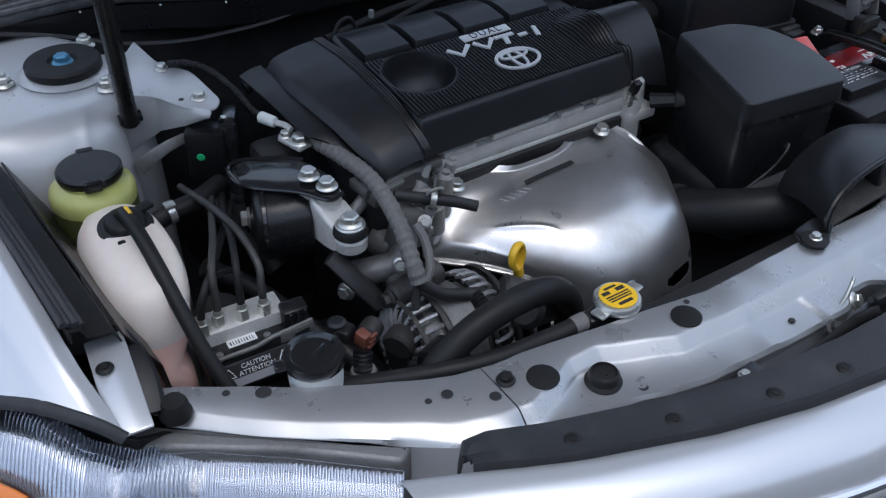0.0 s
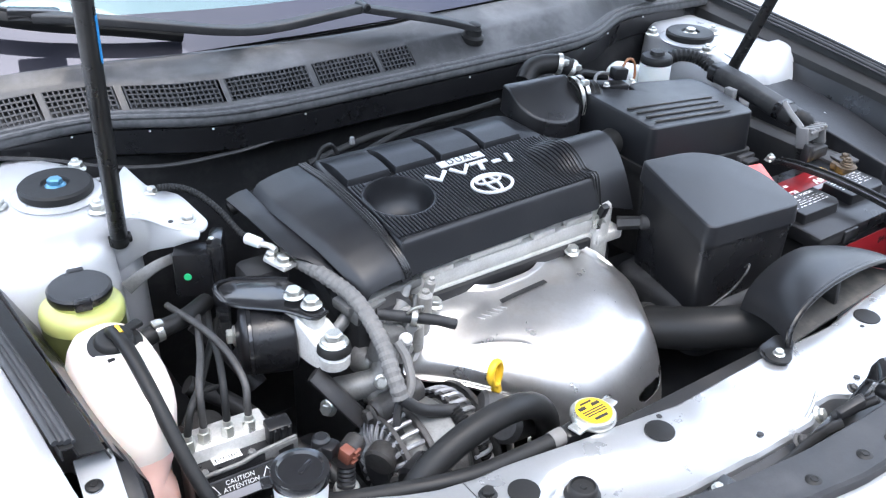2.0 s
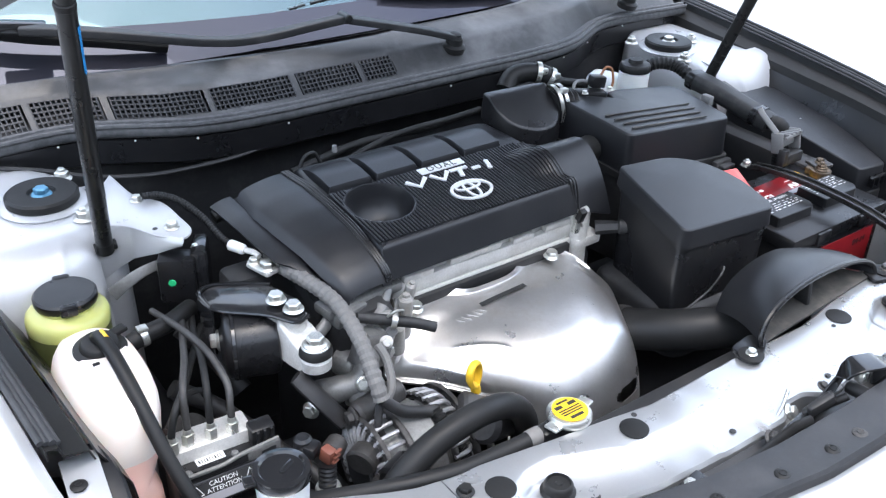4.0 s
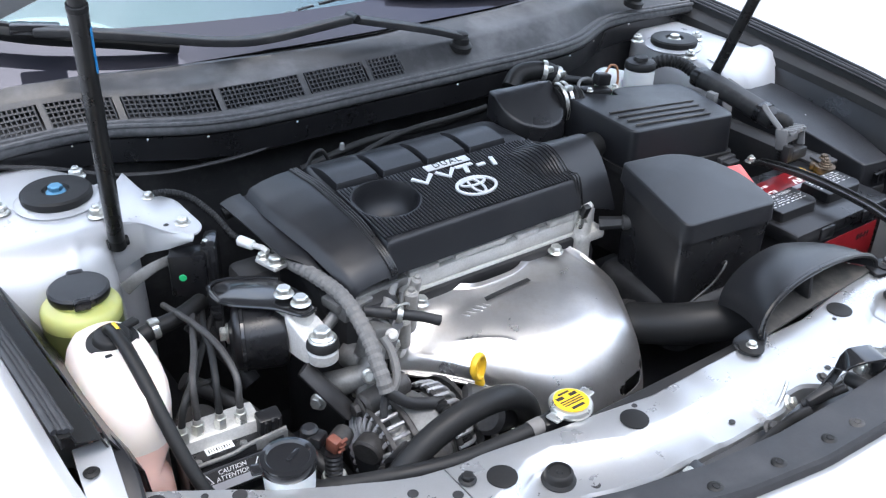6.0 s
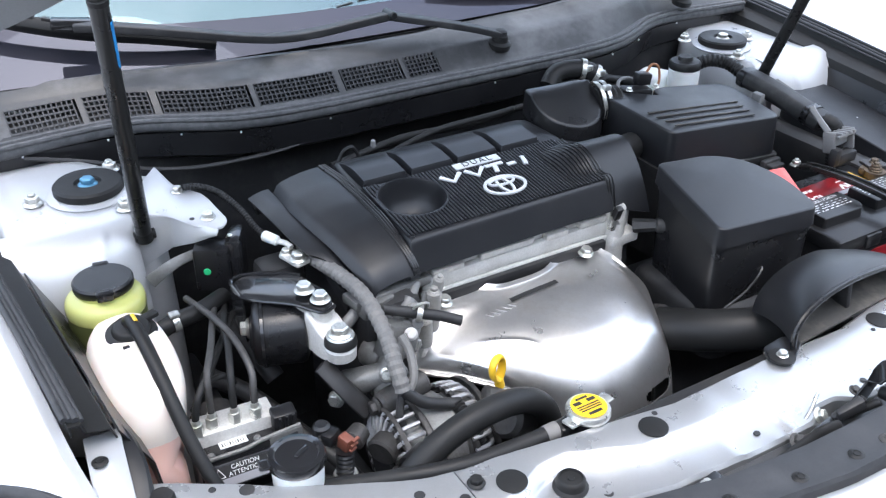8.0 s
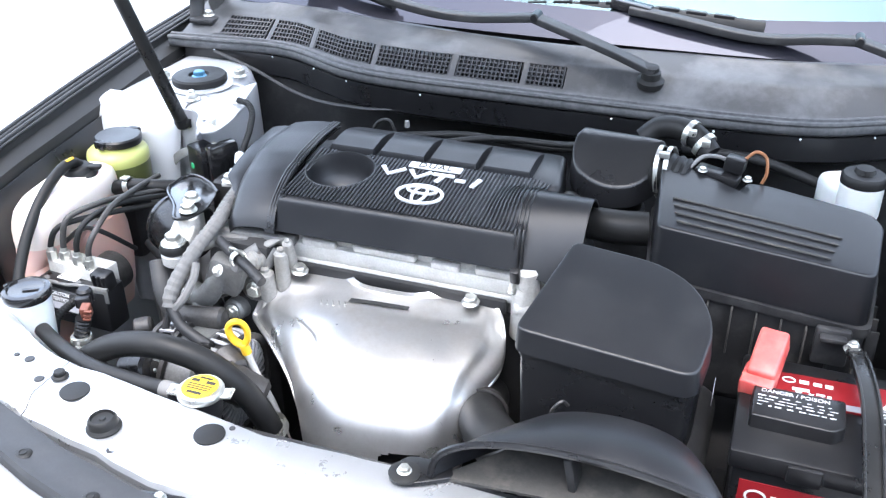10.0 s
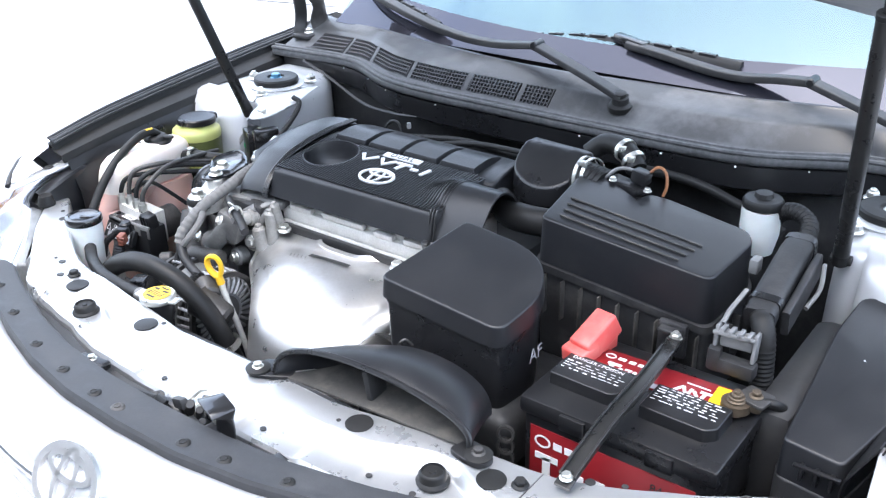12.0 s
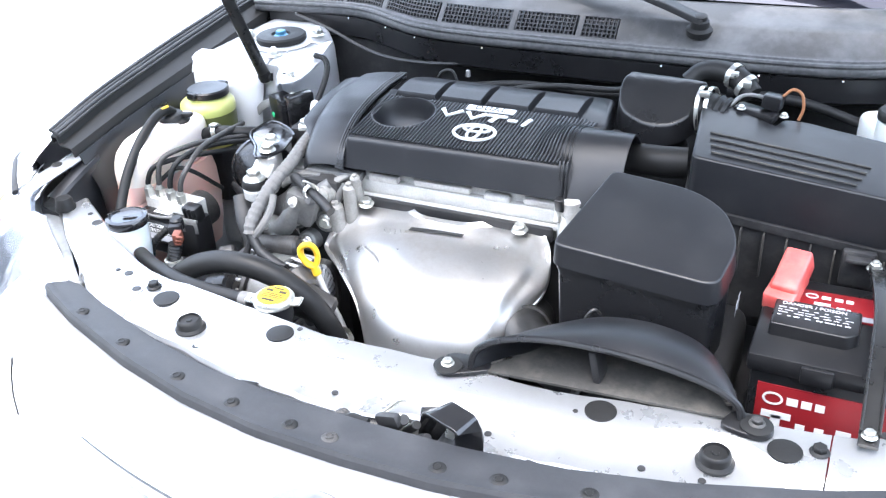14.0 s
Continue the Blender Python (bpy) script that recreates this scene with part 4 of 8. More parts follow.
for a, b in GRILLES:
    bm = BM()
    n = max(3, round((b - a) / 0.0072))

    def on(x, s, up=0.0005):
        y0 = EDGE(abs(x - CX)) + 0.022 - 0.014 * min(1, max(0, (abs(x - CX) - 0.36) / 0.14))
        w = 0.028 + 0.15 * max(0, -x - 0.46)
        return Vector((x, y0 + 0.012 + w * s - 0.7 * up, 0.977 + 0.026 * s + 0.7 * up - 0.012 * max(0, abs(x - CX) - 0.5) / 0.26))

    for i in range(n + 1):
        x = a + (b - a) * i / n
        vs = [bm.verts.new(p) for p in (on(x - 0.0010, 0), on(x + 0.0010, 0), on(x + 0.0010, 1), on(x - 0.0010, 1))]
        ws = [bm.verts.new(v.co + Vector((0, 0.004, -0.004))) for v in vs]
        bm.faces.new(vs)
        for k in range(4):
            bm.faces.new((vs[k], vs[(k + 1) % 4], ws[(k + 1) % 4], ws[k]))
    for i in range(6):
        s = i / 5
        row0 = [bm.verts.new(on(a + (b - a) * k / 12, max(0, s - 0.03), 0.0012)) for k in range(13)]
        row1 = [bm.verts.new(on(a + (b - a) * k / 12, min(1, s + 0.03), 0.0012)) for k in range(13)]
        for k in range(12):
            bm.faces.new((row0[k], row0[k + 1], row1[k + 1], row1[k]))
    part("vent_grille", bm, M["grille"], scuttle, "black mesh air inlet grille")
bm = BM()
sheet(bm, lambda u, v: Vector((-0.745 + 0.82 * u, EDGE(abs(-0.745 + 0.82 * u - CX)) + 0.012 + 0.15 * v, 0.950)), 20, 1, 0.002)
part("inlet_tray", bm, M["dark"], scuttle)
bm = BM()
pts = [(CX + d, EDGE(abs(d)) + 0.008, 0.966 - 0.006 * max(0, abs(d) - 0.5) / 0.26) for d in [-0.77 + 0.055 * k for k in range(29)]]
tube(bm, pts, 0.0125, seg=12, steps=4, flat=0.8)
seal_ob = part("scuttle_seal", bm, M["worn_seal"], scuttle, "ribbed grey rubber bonnet seal")
for off, zz in ((-0.008, 0.008), (0.002, 0.0105), (0.011, 0.007)):
    bm = BM()
    tube(bm, [(x, y + off, z + zz) for x, y, z in pts], 0.0042, seg=8, steps=4)
    part("seal_rib", bm, M["worn_seal"], seal_ob)


def lip(u, v):
    x = CX - 0.74 + 1.48 * u
    y = EDGE(abs(x - CX))
    k = [(0.012, 0.958), (0.002, 0.952), (0.004, 0.915), (0.02, 0.905), (0.06, 0.90)][round(v * 4)]
    return Vector((x, y + k[0], k[1]))


bm = BM()
sheet(bm, lip, 60, 4, 0.002)
front = part("front_lip", bm, M["plastic"], scuttle, "black plastic front lip", angle=30)
for x in (-0.66, -0.54, -0.44, -0.36, -0.22, 0.09, 0.24, 0.36, 0.46, 0.60):
    bm = BM()
    lathe(bm, [(0, 0), (0.0018, 0), (0.0015, 0.0011), (0, 0.0014)], (x, EDGE(abs(x - CX)) - 0.0005, 0.9515), (0, -1, 0.2), 10)
    part("clip", bm, M["white"], front, "small white clip")
bm = BM()
tube(bm, [(-0.660, 0.752, 0.950), (-0.576, 0.740, 0.930), (-0.500, 0.728, 0.905), (-0.425, 0.700, 0.901), (-0.353, 0.684, 0.905), (-0.300, 0.672, 0.912), (-0.240, 0.672, 0.920)], 0.0034, seg=8, steps=5, flat=0.7)
part("lip_fold", bm, M["dirty"], front, "dusty folded edge")
bm = BM()
rbox(bm, (CX, 0.85, 0.958), (1.40, 0.16, 0.03), 0.008)
part("drain_channel", bm, M["dark"], scuttle, "dark channel under the wiper arms")


def glass(u, v):
    x = CX + (u - 0.5) * (1.36 - 0.16 * v)
    d = x - CX
    return Vector((x, 0.852 + 0.16 * d * d + 0.66 * v + 0.03 * v * d * d, 1.045 + 0.005 * (1 - 4 * d * d) + 0.42 * v - 0.03 * v * v))


bm = BM()
sheet(bm, glass, 24, 16)
ws = part("windscreen", bm, M["glass"], car, "windscreen reflecting a pale blue sky")
ws.visible_shadow = False
bm = BM()


def frit(u, v):
    d = (u - 0.5) * 1.36
    return glass(u, -0.075 + (0.087 + 0.15 * d * d) * v) + Vector((0, -0.002, 0.0035))


sheet(bm, frit, 40, 2, 0.001)
part("screen_border", bm, M["frit"], car, "black border of the windscreen")
bm = BM()
sheet(bm, lambda u, v: Vector((CX - 0.66 + 1.32 * u, 0.90 + 0.55 * v, 1.0 + 0.06 * v + 0.02 * math.sin(v * 3))), 6, 6, 0.02)
part("dashboard", bm, M["interior"], car, "dark grey dashboard top")
bm = BM()
rbox(bm, (CX, 1.95, 0.95), (1.34, 0.9, 0.9), 0.1)
part("cabin_trim", bm, M["interior"], car)
for s in (-1, 1):
    bm = BM()
    tube(bm, [(CX + s * 0.72, 0.93, 1.00), (CX + s * 0.70, 1.15, 1.20), (CX + s * 0.63, 1.55, 1.44), (CX + s * 0.60, 2.0, 1.49)], 0.04, seg=12, flat=0.6)
    part("screen_pillar", bm, M["paint"], car, "silver windscreen pillar")
bm = BM()
sheet(bm, lambda u, v: Vector((CX + (u - 0.5) * 1.2, 1.50 + 0.9 * v, 1.455 + 0.03 * math.sin(math.pi * v) + 0.02 * math.sin(math.pi * u))), 10, 6, 0.02)
part("roof", bm, M["paint"], car, "silver roof")
for s in (-1, 1):
    bm = BM()
    sheet(bm, lambda u, v: Vector((CX + s * (0.882 - 0.02 * v), 1.36 + 1.1 * u, 0.25 + 0.73 * v)), 4, 8, 0.02)
    part("door", bm, M["paint"], car, "silver front door")


def hull(rows):
    """Rounded sections across the car: y, half width, lower and upper z."""
    bm = BM()
    rings = []
    for y, w, lo, hi in rows:
        ring_at = []
        for k in range(32):
            c, q = math.cos(2 * math.pi * k / 32), math.sin(2 * math.pi * k / 32)
            ring_at.append(Vector((CX + w * math.copysign(abs(c) ** 0.4, c), y, (lo + hi) / 2 + (hi - lo) / 2 * math.copysign(abs(q) ** 0.4, q))))
        rings.append(ring_at)
    loft(bm, rings)
    return bm


part("rear_body", hull([(1.46, 0.855, 0.24, 0.975), (2.2, 0.86, 0.24, 0.98), (3.0, 0.86, 0.24, 1.0), (3.6, 0.84, 0.28, 1.02), (4.0, 0.79, 0.36, 1.0), (4.10, 0.70, 0.46, 0.92)]), M["paint"], car, "silver painted rear body", angle=50)
part("rear_roof", hull([(2.38, 0.60, 0.95, 1.475), (2.8, 0.60, 0.95, 1.45), (3.2, 0.61, 0.95, 1.25), (3.48, 0.63, 0.95, 1.06)]), M["paint"], car, "silver rear roof", angle=50)


# raised bonnet: hinged behind, leaning up and forward
def bonnet_at(u, v, down=0.0):
    d = (u - 0.5) * 1.46
    bow = 1 - (2 * abs(u - 0.5)) ** 2
    s = 1.06 * v * (1 - 0.10 * (1 - bow))
    a = radians(52)
    y = 0.73 - s * math.cos(a) + 0.03 * math.sin(math.pi * v) + down * math.sin(a)
    z = 1.140 + 0.093 * bow + s * math.sin(a) + 0.03 * math.sin(math.pi * v) - down * math.cos(a) * -1
    return Vector((CX + d, y, z))


hood = part("bonnet", sheet(BM(), lambda u, v: bonnet_at(u, v), 24, 20, 0.0015), M["paint"], car, "raised silver bonnet")
bm = BM()
sheet(bm, lambda u, v: bonnet_at(0.02 + 0.96 * u, 0.015 + 0.97 * v, 0.012) + Vector((0, -0.024, -0.016)) * (1 + 0.5 * math.cos(u * 18)), 30, 20, 0.0015)
part("bonnet_lining", bm, M["hoodliner"], hood, "grey inner panel of the bonnet")


def hinge(flip):
    f = mir if flip else (lambda p: p)
    bm = BM()
    tube(bm, [f((-0.712, 0.87, 0.985)), f((-0.718, 0.868, 1.02)), f((-0.700, 0.85, 1.06)), f((-0.705, 0.82, 1.10)), f((-0.69, 0.78, 1.14))], lambda u: 0.022 + 0.005 * math.sin(u * 9), flat=0.35, lean=(0, 1, 0.2))
    h = part("bonnet_hinge", bm, M["alloy_dark"], car, "bent dusty steel bonnet hinge")
    bm = BM()
    rbox(bm, f((-0.715, 0.85, 0.985)), (0.05, 0.10, 0.01), 0.003)
    part("foot", bm, M["dark"], h)
    bm = BM()
    tube(bm, [f((-0.735, 0.82, 0.985)), f((-0.735, 0.83, 1.03)), f((-0.71, 0.80, 1.09))], 0.014, flat=0.4)
    part("link", bm, M["dark"], h)
    bolt(h, f((-0.715, 0.83, 0.99)), (0, 0, 1), 0.008, M["zinc"])


hinge(False)
hinge(True)


# gas struts
def gas_strut(base, d, rod_r):
    b, d = Vector(base), Vector(d).normalized()
    s = thing("gas_strut", base, "black gas strut propping the raised bonnet", "gas strut", "bonnet gas struts")
    bm = BM()
    rod(bm, b + d * 0.012, b + d * 0.362, 0.0105, seg=20, round_ends=0.002)
    part("cylinder", bm, M["strut_tube"], s, "worn black cylinder")
    bm = BM()
    rod(bm, b + d * 0.360, b + d * 0.368, 0.0112, seg=20, round_ends=0.001)
    part("collar", bm, M["rubber"], s)
    bm = BM()
    rod(bm, b + d * 0.36, b + d * 0.58, rod_r, seg=16)
    part("rod", bm, M["strut_tube"], s, "black piston rod")
    bm = BM()
    rod(bm, b - d * 0.004, b + d * 0.03, 0.0115, 0.0095, 18, 0.003)
    rod(bm, b + Vector((-0.012, 0, 0.004)), b + Vector((0.014, 0, 0.004)), 0.007)
    part("ball_socket", bm, M["rubber"], s)
    bm = BM()
    rod(bm, b + d * 0.57, b + d * 0.60, 0.009, 0.008, 16, 0.002)
    part("upper_socket", bm, M["rubber"], s)
    return s


strut = gas_strut((-0.564, 0.501, 0.914), (-0.078, -0.331, 0.94), 0.0090)
# bright blue sticker round the inner side of the cylinder
axis = Vector((-0.078, -0.331, 0.94)).normalized()
toward = Vector((0.83, -0.56, 0.0))
toward = (toward - axis * toward.dot(axis)).normalized()
across = axis.cross(toward)


def sticker(u, v):
    a = radians(-20 + 40 * u)
    e = 0.006 * (2 * u - 1) ** 4
    return Vector((-0.564, 0.501, 0.914)) + axis * (0.281 + e + (0.060 - e) * v) + (toward * math.cos(a) + across * math.sin(a)) * 0.0108


bm = BM()
sheet(bm, sticker, 12, 6, 0.0002)
part("sticker", bm, M["blue_label"], strut, "bright blue sticker")
gas_strut((0.574, 0.502, 0.920), (0.070, -0.31, 0.95), 0.0048)


# wipers
def wiper(at, swan, reach_of):
    """A wiper on its spindle: swan gives the arm's line past the knuckle, reach_of the blade's line, both from the spindle."""
    o = Vector(at)
    w = thing("windscreen_wiper", at, "black windscreen wiper parked at the foot of the glass", "wiper", "wipers")
    bar = smooth_path([o + Vector((0.006, -0.001, 0.006)), o + Vector((-0.07, 0.012, 0.030)), o + Vector((-0.198, 0.043, 0.060))], 5)
    arm = part("arm", channel(bar, 0.026, 0.011, 0.0025), M["dirty"], w, "matt black wiper arm")
    bm = BM()
    rod(bm, bar[-1] + Vector((0.004, -0.016, 0.002)), bar[-1] + Vector((0.004, 0.016, 0.002)), 0.0075, 0.0075, 14, 0.002)
    part("knuckle", bm, M["plastic"], arm, "hinge knuckle")
    run = [bar[-1] + Vector((0.006, 0, 0))] + [o + Vector(p) for p in swan]
    part("arm_rod", channel(smooth_path(run, 5), 0.023, 0.013, 0.003), M["dirty"], arm)
    bm = BM()
    lathe(bm, [(0, -0.016), (0.020, -0.016), (0.021, -0.006), (0.015, -0.002), (0.014, 0.008), (0.011, 0.010), (0.0105, 0.016), (0.006, 0.018), (0, 0.018)], o, (0.05, -0.2, 1), 20)
    part("pivot_cap", bm, M["rubber"], arm)
    blade = [o + Vector(p) for p in reach_of]
    bm = BM()
    tube(bm, blade, 0.011, seg=8, flat=0.6, lean=(0, 0.5, 1))
    bl = part("blade", bm, M["rubber"], w, "black rubber wiper blade")
    bm = BM()
    tube(bm, [p + Vector((0, 0.006, -0.012)) for p in blade], 0.005, seg=6, flat=2.0)
    part("squeegee", bm, M["rubber"], bl)
    spine = resample(smooth_path(blade, 6), 0.044)
    for p, q in zip(spine[1:], spine[2:]):
        # open bridges of the blade's frame
        part("bridge", channel([p.lerp(q, 0.08) + Vector((0, 0.002, 0.009)), p.lerp(q, 0.80) + Vector((0, 0.002, 0.009))], 0.009, 0.006, 0.001), M["plastic"], bl)
    bm = BM()
    rbox(bm, run[-1] + Vector((0, 0.008, 0.002)), (0.07, 0.022, 0.018), 0.004, (0, 6, -14))
    part("blade_joint", bm, M["gloss"], w, "glossy black blade coupling")


wiper((0.135, 0.714, 1.006), ((-0.255, 0.071, 0.046), (-0.315, 0.084, 0.038), (-0.375, 0.080, 0.041), (-0.435, 0.072, 0.053), (-0.495, 0.074, 0.067), (-0.555, 0.086, 0.079), (-0.625, 0.110, 0.089), (-0.67, 0.145, 0.088)),
      ((-0.47, 0.112, 0.045), (-0.56, 0.135, 0.062), (-0.66, 0.168, 0.076), (-0.74, 0.205, 0.092), (-0.80, 0.240, 0.108)))
wiper((0.613, 0.760, 1.003), ((-0.25, 0.060, 0.052), (-0.31, 0.070, 0.043), (-0.37, 0.072, 0.045), (-0.46, 0.081, 0.056), (-0.54, 0.096, 0.062)),
      ((-0.33, 0.100, 0.050), (-0.40, 0.105, 0.052), (-0.47, 0.110, 0.054), (-0.55, 0.114, 0.056), (-0.64, 0.114, 0.052), (-0.73, 0.108, 0.044), (-0.80, 0.100, 0.038)))

# ---- the engine ----
def flat(x, y, z, tilt=0.0, yaw=0.0):
    """A matrix that lays writing on a face: tilt about x, then yaw about z."""
    return pose(x, y, z, 0, 0, yaw) @ pose(0, 0, 0, tilt, 0, 0)


cover = thing("engine_cover", (-0.10, 0.40, 0.88), "matt black plastic engine cover with silver lettering", "engine cover")
SLOPE = 0.115


def cover_top(x, y):
    return 0.9265 + SLOPE * (y - 0.30) - 1.6 * max(0.0, x - 0.045) ** 1.5


def saddle(x, y):
    """The arched end of the cover, growing out of its flat top."""
    w = min(1.0, max(0.0, (x + 0.024) / 0.072))
    w = w * w * (3 - 2 * w)
    d = abs(y - 0.374)
    arc = 0.9525 - (11.0 + 55 * max(0.0, x - 0.06)) * d * d
    return (0.924 + SLOPE * (y - 0.30) - 4.0 * max(0.0, 0.304 - y)) * (1 - w) + arc * w


outline = rounded([(-0.283, 0.297), (0.052, 0.303), (0.056, 0.330), (0.056, 0.410), (0.050, 0.438), (-0.283, 0.440)], [0.004, 0.006, 0.012, 0.012, 0.01, 0.004], 5)
BOWL = Vector((-0.230, 0.385, 0))


def reach(a):
    """Where a ray from the well's middle at the angle a leaves the outline."""
    dx, dy = math.cos(a), math.sin(a)
    best = None
    for (x0, y0), (x1, y1) in zip(outline, outline[1:] + outline[:1]):
        ex, ey = x1 - x0, y1 - y0
        den = dx * ey - dy * ex
        if abs(den) < 1e-12:
            continue
        qx, qy = x0 - BOWL.x, y0 - BOWL.y
        t, w = (qx * ey - qy * ex) / den, (qx * dy - qy * dx) / den
        if t > 0 and -1e-9 <= w <= 1 + 1e-9 and (best is None or t > best):
            best = t
    return (BOWL.x + best * dx, BOWL.y + best * dy)


turns = sorted([2 * math.pi * k / 64 for k in range(64)] + [math.atan2(y - BOWL.y, x - BOWL.x) % (2 * math.pi) for x, y in outline])
turns = [a for k, a in enumerate(turns) if k == 0 or a - turns[k - 1] > 1e-4]
body = [reach(a) for a in turns]
wide = [(x, y - (0.014 if y < 0.36 else 0)) for x, y in body]
rings = [[Vector((x, y, 0.884 - 0.02 * max(0, x))) for x, y in wide]]
rings.append([Vector((x, y, cover_top(x, y) - 0.0085)) for x, y in body])
for k, d in ((0.0048, 0.0012), (0.0020, 0.0034), (0.0005, 0.0066), (0.0, 0.0100)):
    rings.append([Vector((x, y, cover_top(x, y) - k)) for x, y in inset(body, d)])
for r, dz in ((0.0485, 0.0), (0.0470, 0.0024), (0.0450, 0.0020), (0.0438, -0.002), (0.0425, -0.012), (0.039, -0.026), (0.032, -0.038), (0.021, -0.045), (0.009, -0.047)):
    ringp = []
    for a in turns:
        x, y = BOWL.x + 1.06 * r * math.cos(a), BOWL.y + r * math.sin(a)
        ringp.append(Vector((x, y, cover_top(x, y) + dz)))
    rings.append(ringp)
bm = BM()
made = loft(bm, rings, caps=False)
bm.verts.ensure_lookup_table()
bm.faces.new([v for v in bm.verts][-len(turns):])
shell = part("shell", bm, M["plastic_soft"], cover, "main shell with a deep round filler well", angle=32)


def ridge_top(x, y):
    return max(cover_top(x, y), saddle(x, y) + 0.0005 if x > -0.022 else 0.0)


# fine ribs over the shell
bm = BM()
x = -0.2795
while x < 0.040:
    y0, y1 = 0.3065, 0.432
    spans = [(y0, y1)]
    d = abs(x - BOWL.x) / 1.06
    if d < 0.0465:
        h = math.sqrt(0.0465 ** 2 - d * d)
        spans = [(y0, BOWL.y - h), (BOWL.y + h, y1)]
    if x > -0.022:
        spans = [(y0 + (y1 - y0) * k / 14, y0 + (y1 - y0) * (k + 1) / 14) for k in range(14)]
    for a, b in spans:
        if b - a > 0.006:
            vs = [(x - 0.0018, a), (x + 0.0018, a), (x + 0.0018, b), (x - 0.0018, b)]
            lo = [bm.verts.new((px, py, ridge_top(px, py) - 0.0006)) for px, py in vs]
            mid = [bm.verts.new((x + (px - x) * 0.85, py, ridge_top(px, py) + 0.0018)) for px, py in vs]
            hi = [bm.verts.new((x + (px - x) * 0.45, py, ridge_top(px, py) + 0.0024)) for px, py in vs]
            bm.faces.new(hi)
            for q0, q1 in ((lo, mid), (mid, hi)):
                for k in range(4):
                    bm.faces.new((q0[k], q0[(k + 1) % 4], q1[(k + 1) % 4], q1[k]))
    x += 0.0054
tagged(part("ribbing", bm, M["plastic_soft"], shell, "fine moulded ribs"), kind="stuff")
# four runner pads at the back
for k in range(4):
    x0 = -0.276 + 0.0765 * k
    bm = BM()

    def pad(u, v):
        x, y = x0 + 0.0728 * u, 0.4415 + 0.110 * v
        e = min(u * 0.0728, (1 - u) * 0.0728, v * 0.110, (1 - v) * 0.110)
        return Vector((x, y, 0.9405 + SLOPE * (y - 0.40) - 5.0 * max(0, y - 0.47) ** 2 - 0.030 * max(0.0, 1 - e / 0.004) ** 2.5))

    sheet(bm, pad, 36, 50)
    part("runner_pad", bm, M["plastic_soft"], cover, "smooth black raised pad")
bm = BM()
slab(bm, rounded([(-0.285, 0.43), (0.07, 0.43), (0.055, 0.535), (-0.28, 0.54)], 0.02), 0.895, lambda x, y: 0.930 + SLOPE * (y - 0.40) - 3.0 * max(0, y - 0.485) ** 2, 0.006)
part("rear_shell", bm, M["plastic_soft"], cover)


# arched band on the belt side: v, then its inner and outer edge
ARCH = table([(0.0, -0.295, 0.522, 0.944, -0.380, 0.512, 0.936), (0.2, -0.292, 0.460, 0.947, -0.383, 0.455, 0.936), (0.4, -0.290, 0.405, 0.9435, -0.378, 0.402, 0.932), (0.6, -0.288, 0.357, 0.936, -0.369, 0.352, 0.9235),
              (0.75, -0.286, 0.325, 0.926, -0.362, 0.320, 0.912), (0.88, -0.283, 0.298, 0.911, -0.355, 0.294, 0.900), (0.95, -0.281, 0.285, 0.899, -0.351, 0.282, 0.891), (1.0, -0.2795, 0.278, 0.886, -0.348, 0.275, 0.880)])


def arch(u, v, lift=0.0):
    a = ARCH(v)
    k = (2 * u - 1) ** 2
    return Vector(a[:3]).lerp(Vector(a[3:]), u) + Vector((0, 0, 0.0045 * (1 - k) + lift))


bm = BM()
sheet(bm, lambda u, v: arch(0.13 + 0.87 * u, v) - Vector((0, 0, 0.010 * max(0, u - 0.9) * 10)), 12, 30, 0.004)
band_part = part("side_band", bm, M["plastic_soft"], cover, "broad satin black arched band", angle=50)
for k in range(3):
    bm = BM()
    tube(bm, [arch(0.015 + 0.05 * k, v, 0.0005) for v in (0.0, 0.1, 0.2, 0.3, 0.4, 0.5, 0.6, 0.7, 0.8, 0.88, 0.95, 1.0)], 0.0024, seg=8, steps=3)
    part("edge_rib", bm, M["plastic"], cover)
bm = BM()
sheet(bm, lambda u, v: arch(0.2 * u, v, -0.0045), 3, 24, 0.003)
part("edge_channel", bm, M["plastic"], cover)
# outer wing below the band
WING = table([(0.0, -0.381, 0.528, 0.926, -0.414, 0.522, 0.922), (0.3, -0.381, 0.470, 0.926, -0.411, 0.462, 0.922), (0.6, -0.376, 0.415, 0.921, -0.406, 0.404, 0.917), (0.8, -0.371, 0.375, 0.914, -0.399, 0.362, 0.911), (0.9, -0.367, 0.350, 0.908, -0.380, 0.345, 0.905), (1.0, -0.362, 0.322, 0.896, -0.369, 0.320, 0.893)])
bm = BM()
sheet(bm, lambda u, v: Vector(WING(v)[:3]).lerp(Vector(WING(v)[3:]), u) + Vector((0, 0, 0.002 * (1 - (2 * u - 1) ** 2))), 5, 24, 0.004)
part("side_wing", bm, M["plastic_soft"], cover, "thin satin black outer wing")
bm = BM()
sheet(bm, lambda u, v: Vector((-0.372 + 0.085 * u, 0.52 - 0.22 * v, 0.915 - 0.02 * v - 0.035 * v * v)), 4, 8, 0.02)
part("under_tray", bm, M["dirty"], cover)
# moulded saddle and edge ribs at the gearbox end
bm = BM()
sheet(bm, lambda u, v: Vector((-0.024 + 0.149 * u, 0.2935 + 0.147 * v, saddle(-0.024 + 0.149 * u, 0.2935 + 0.147 * v))), 48, 40, 0.003)
end_part = part("end_saddle", bm, M["plastic_soft"], shell, "smooth arched end of the cover", angle=60)
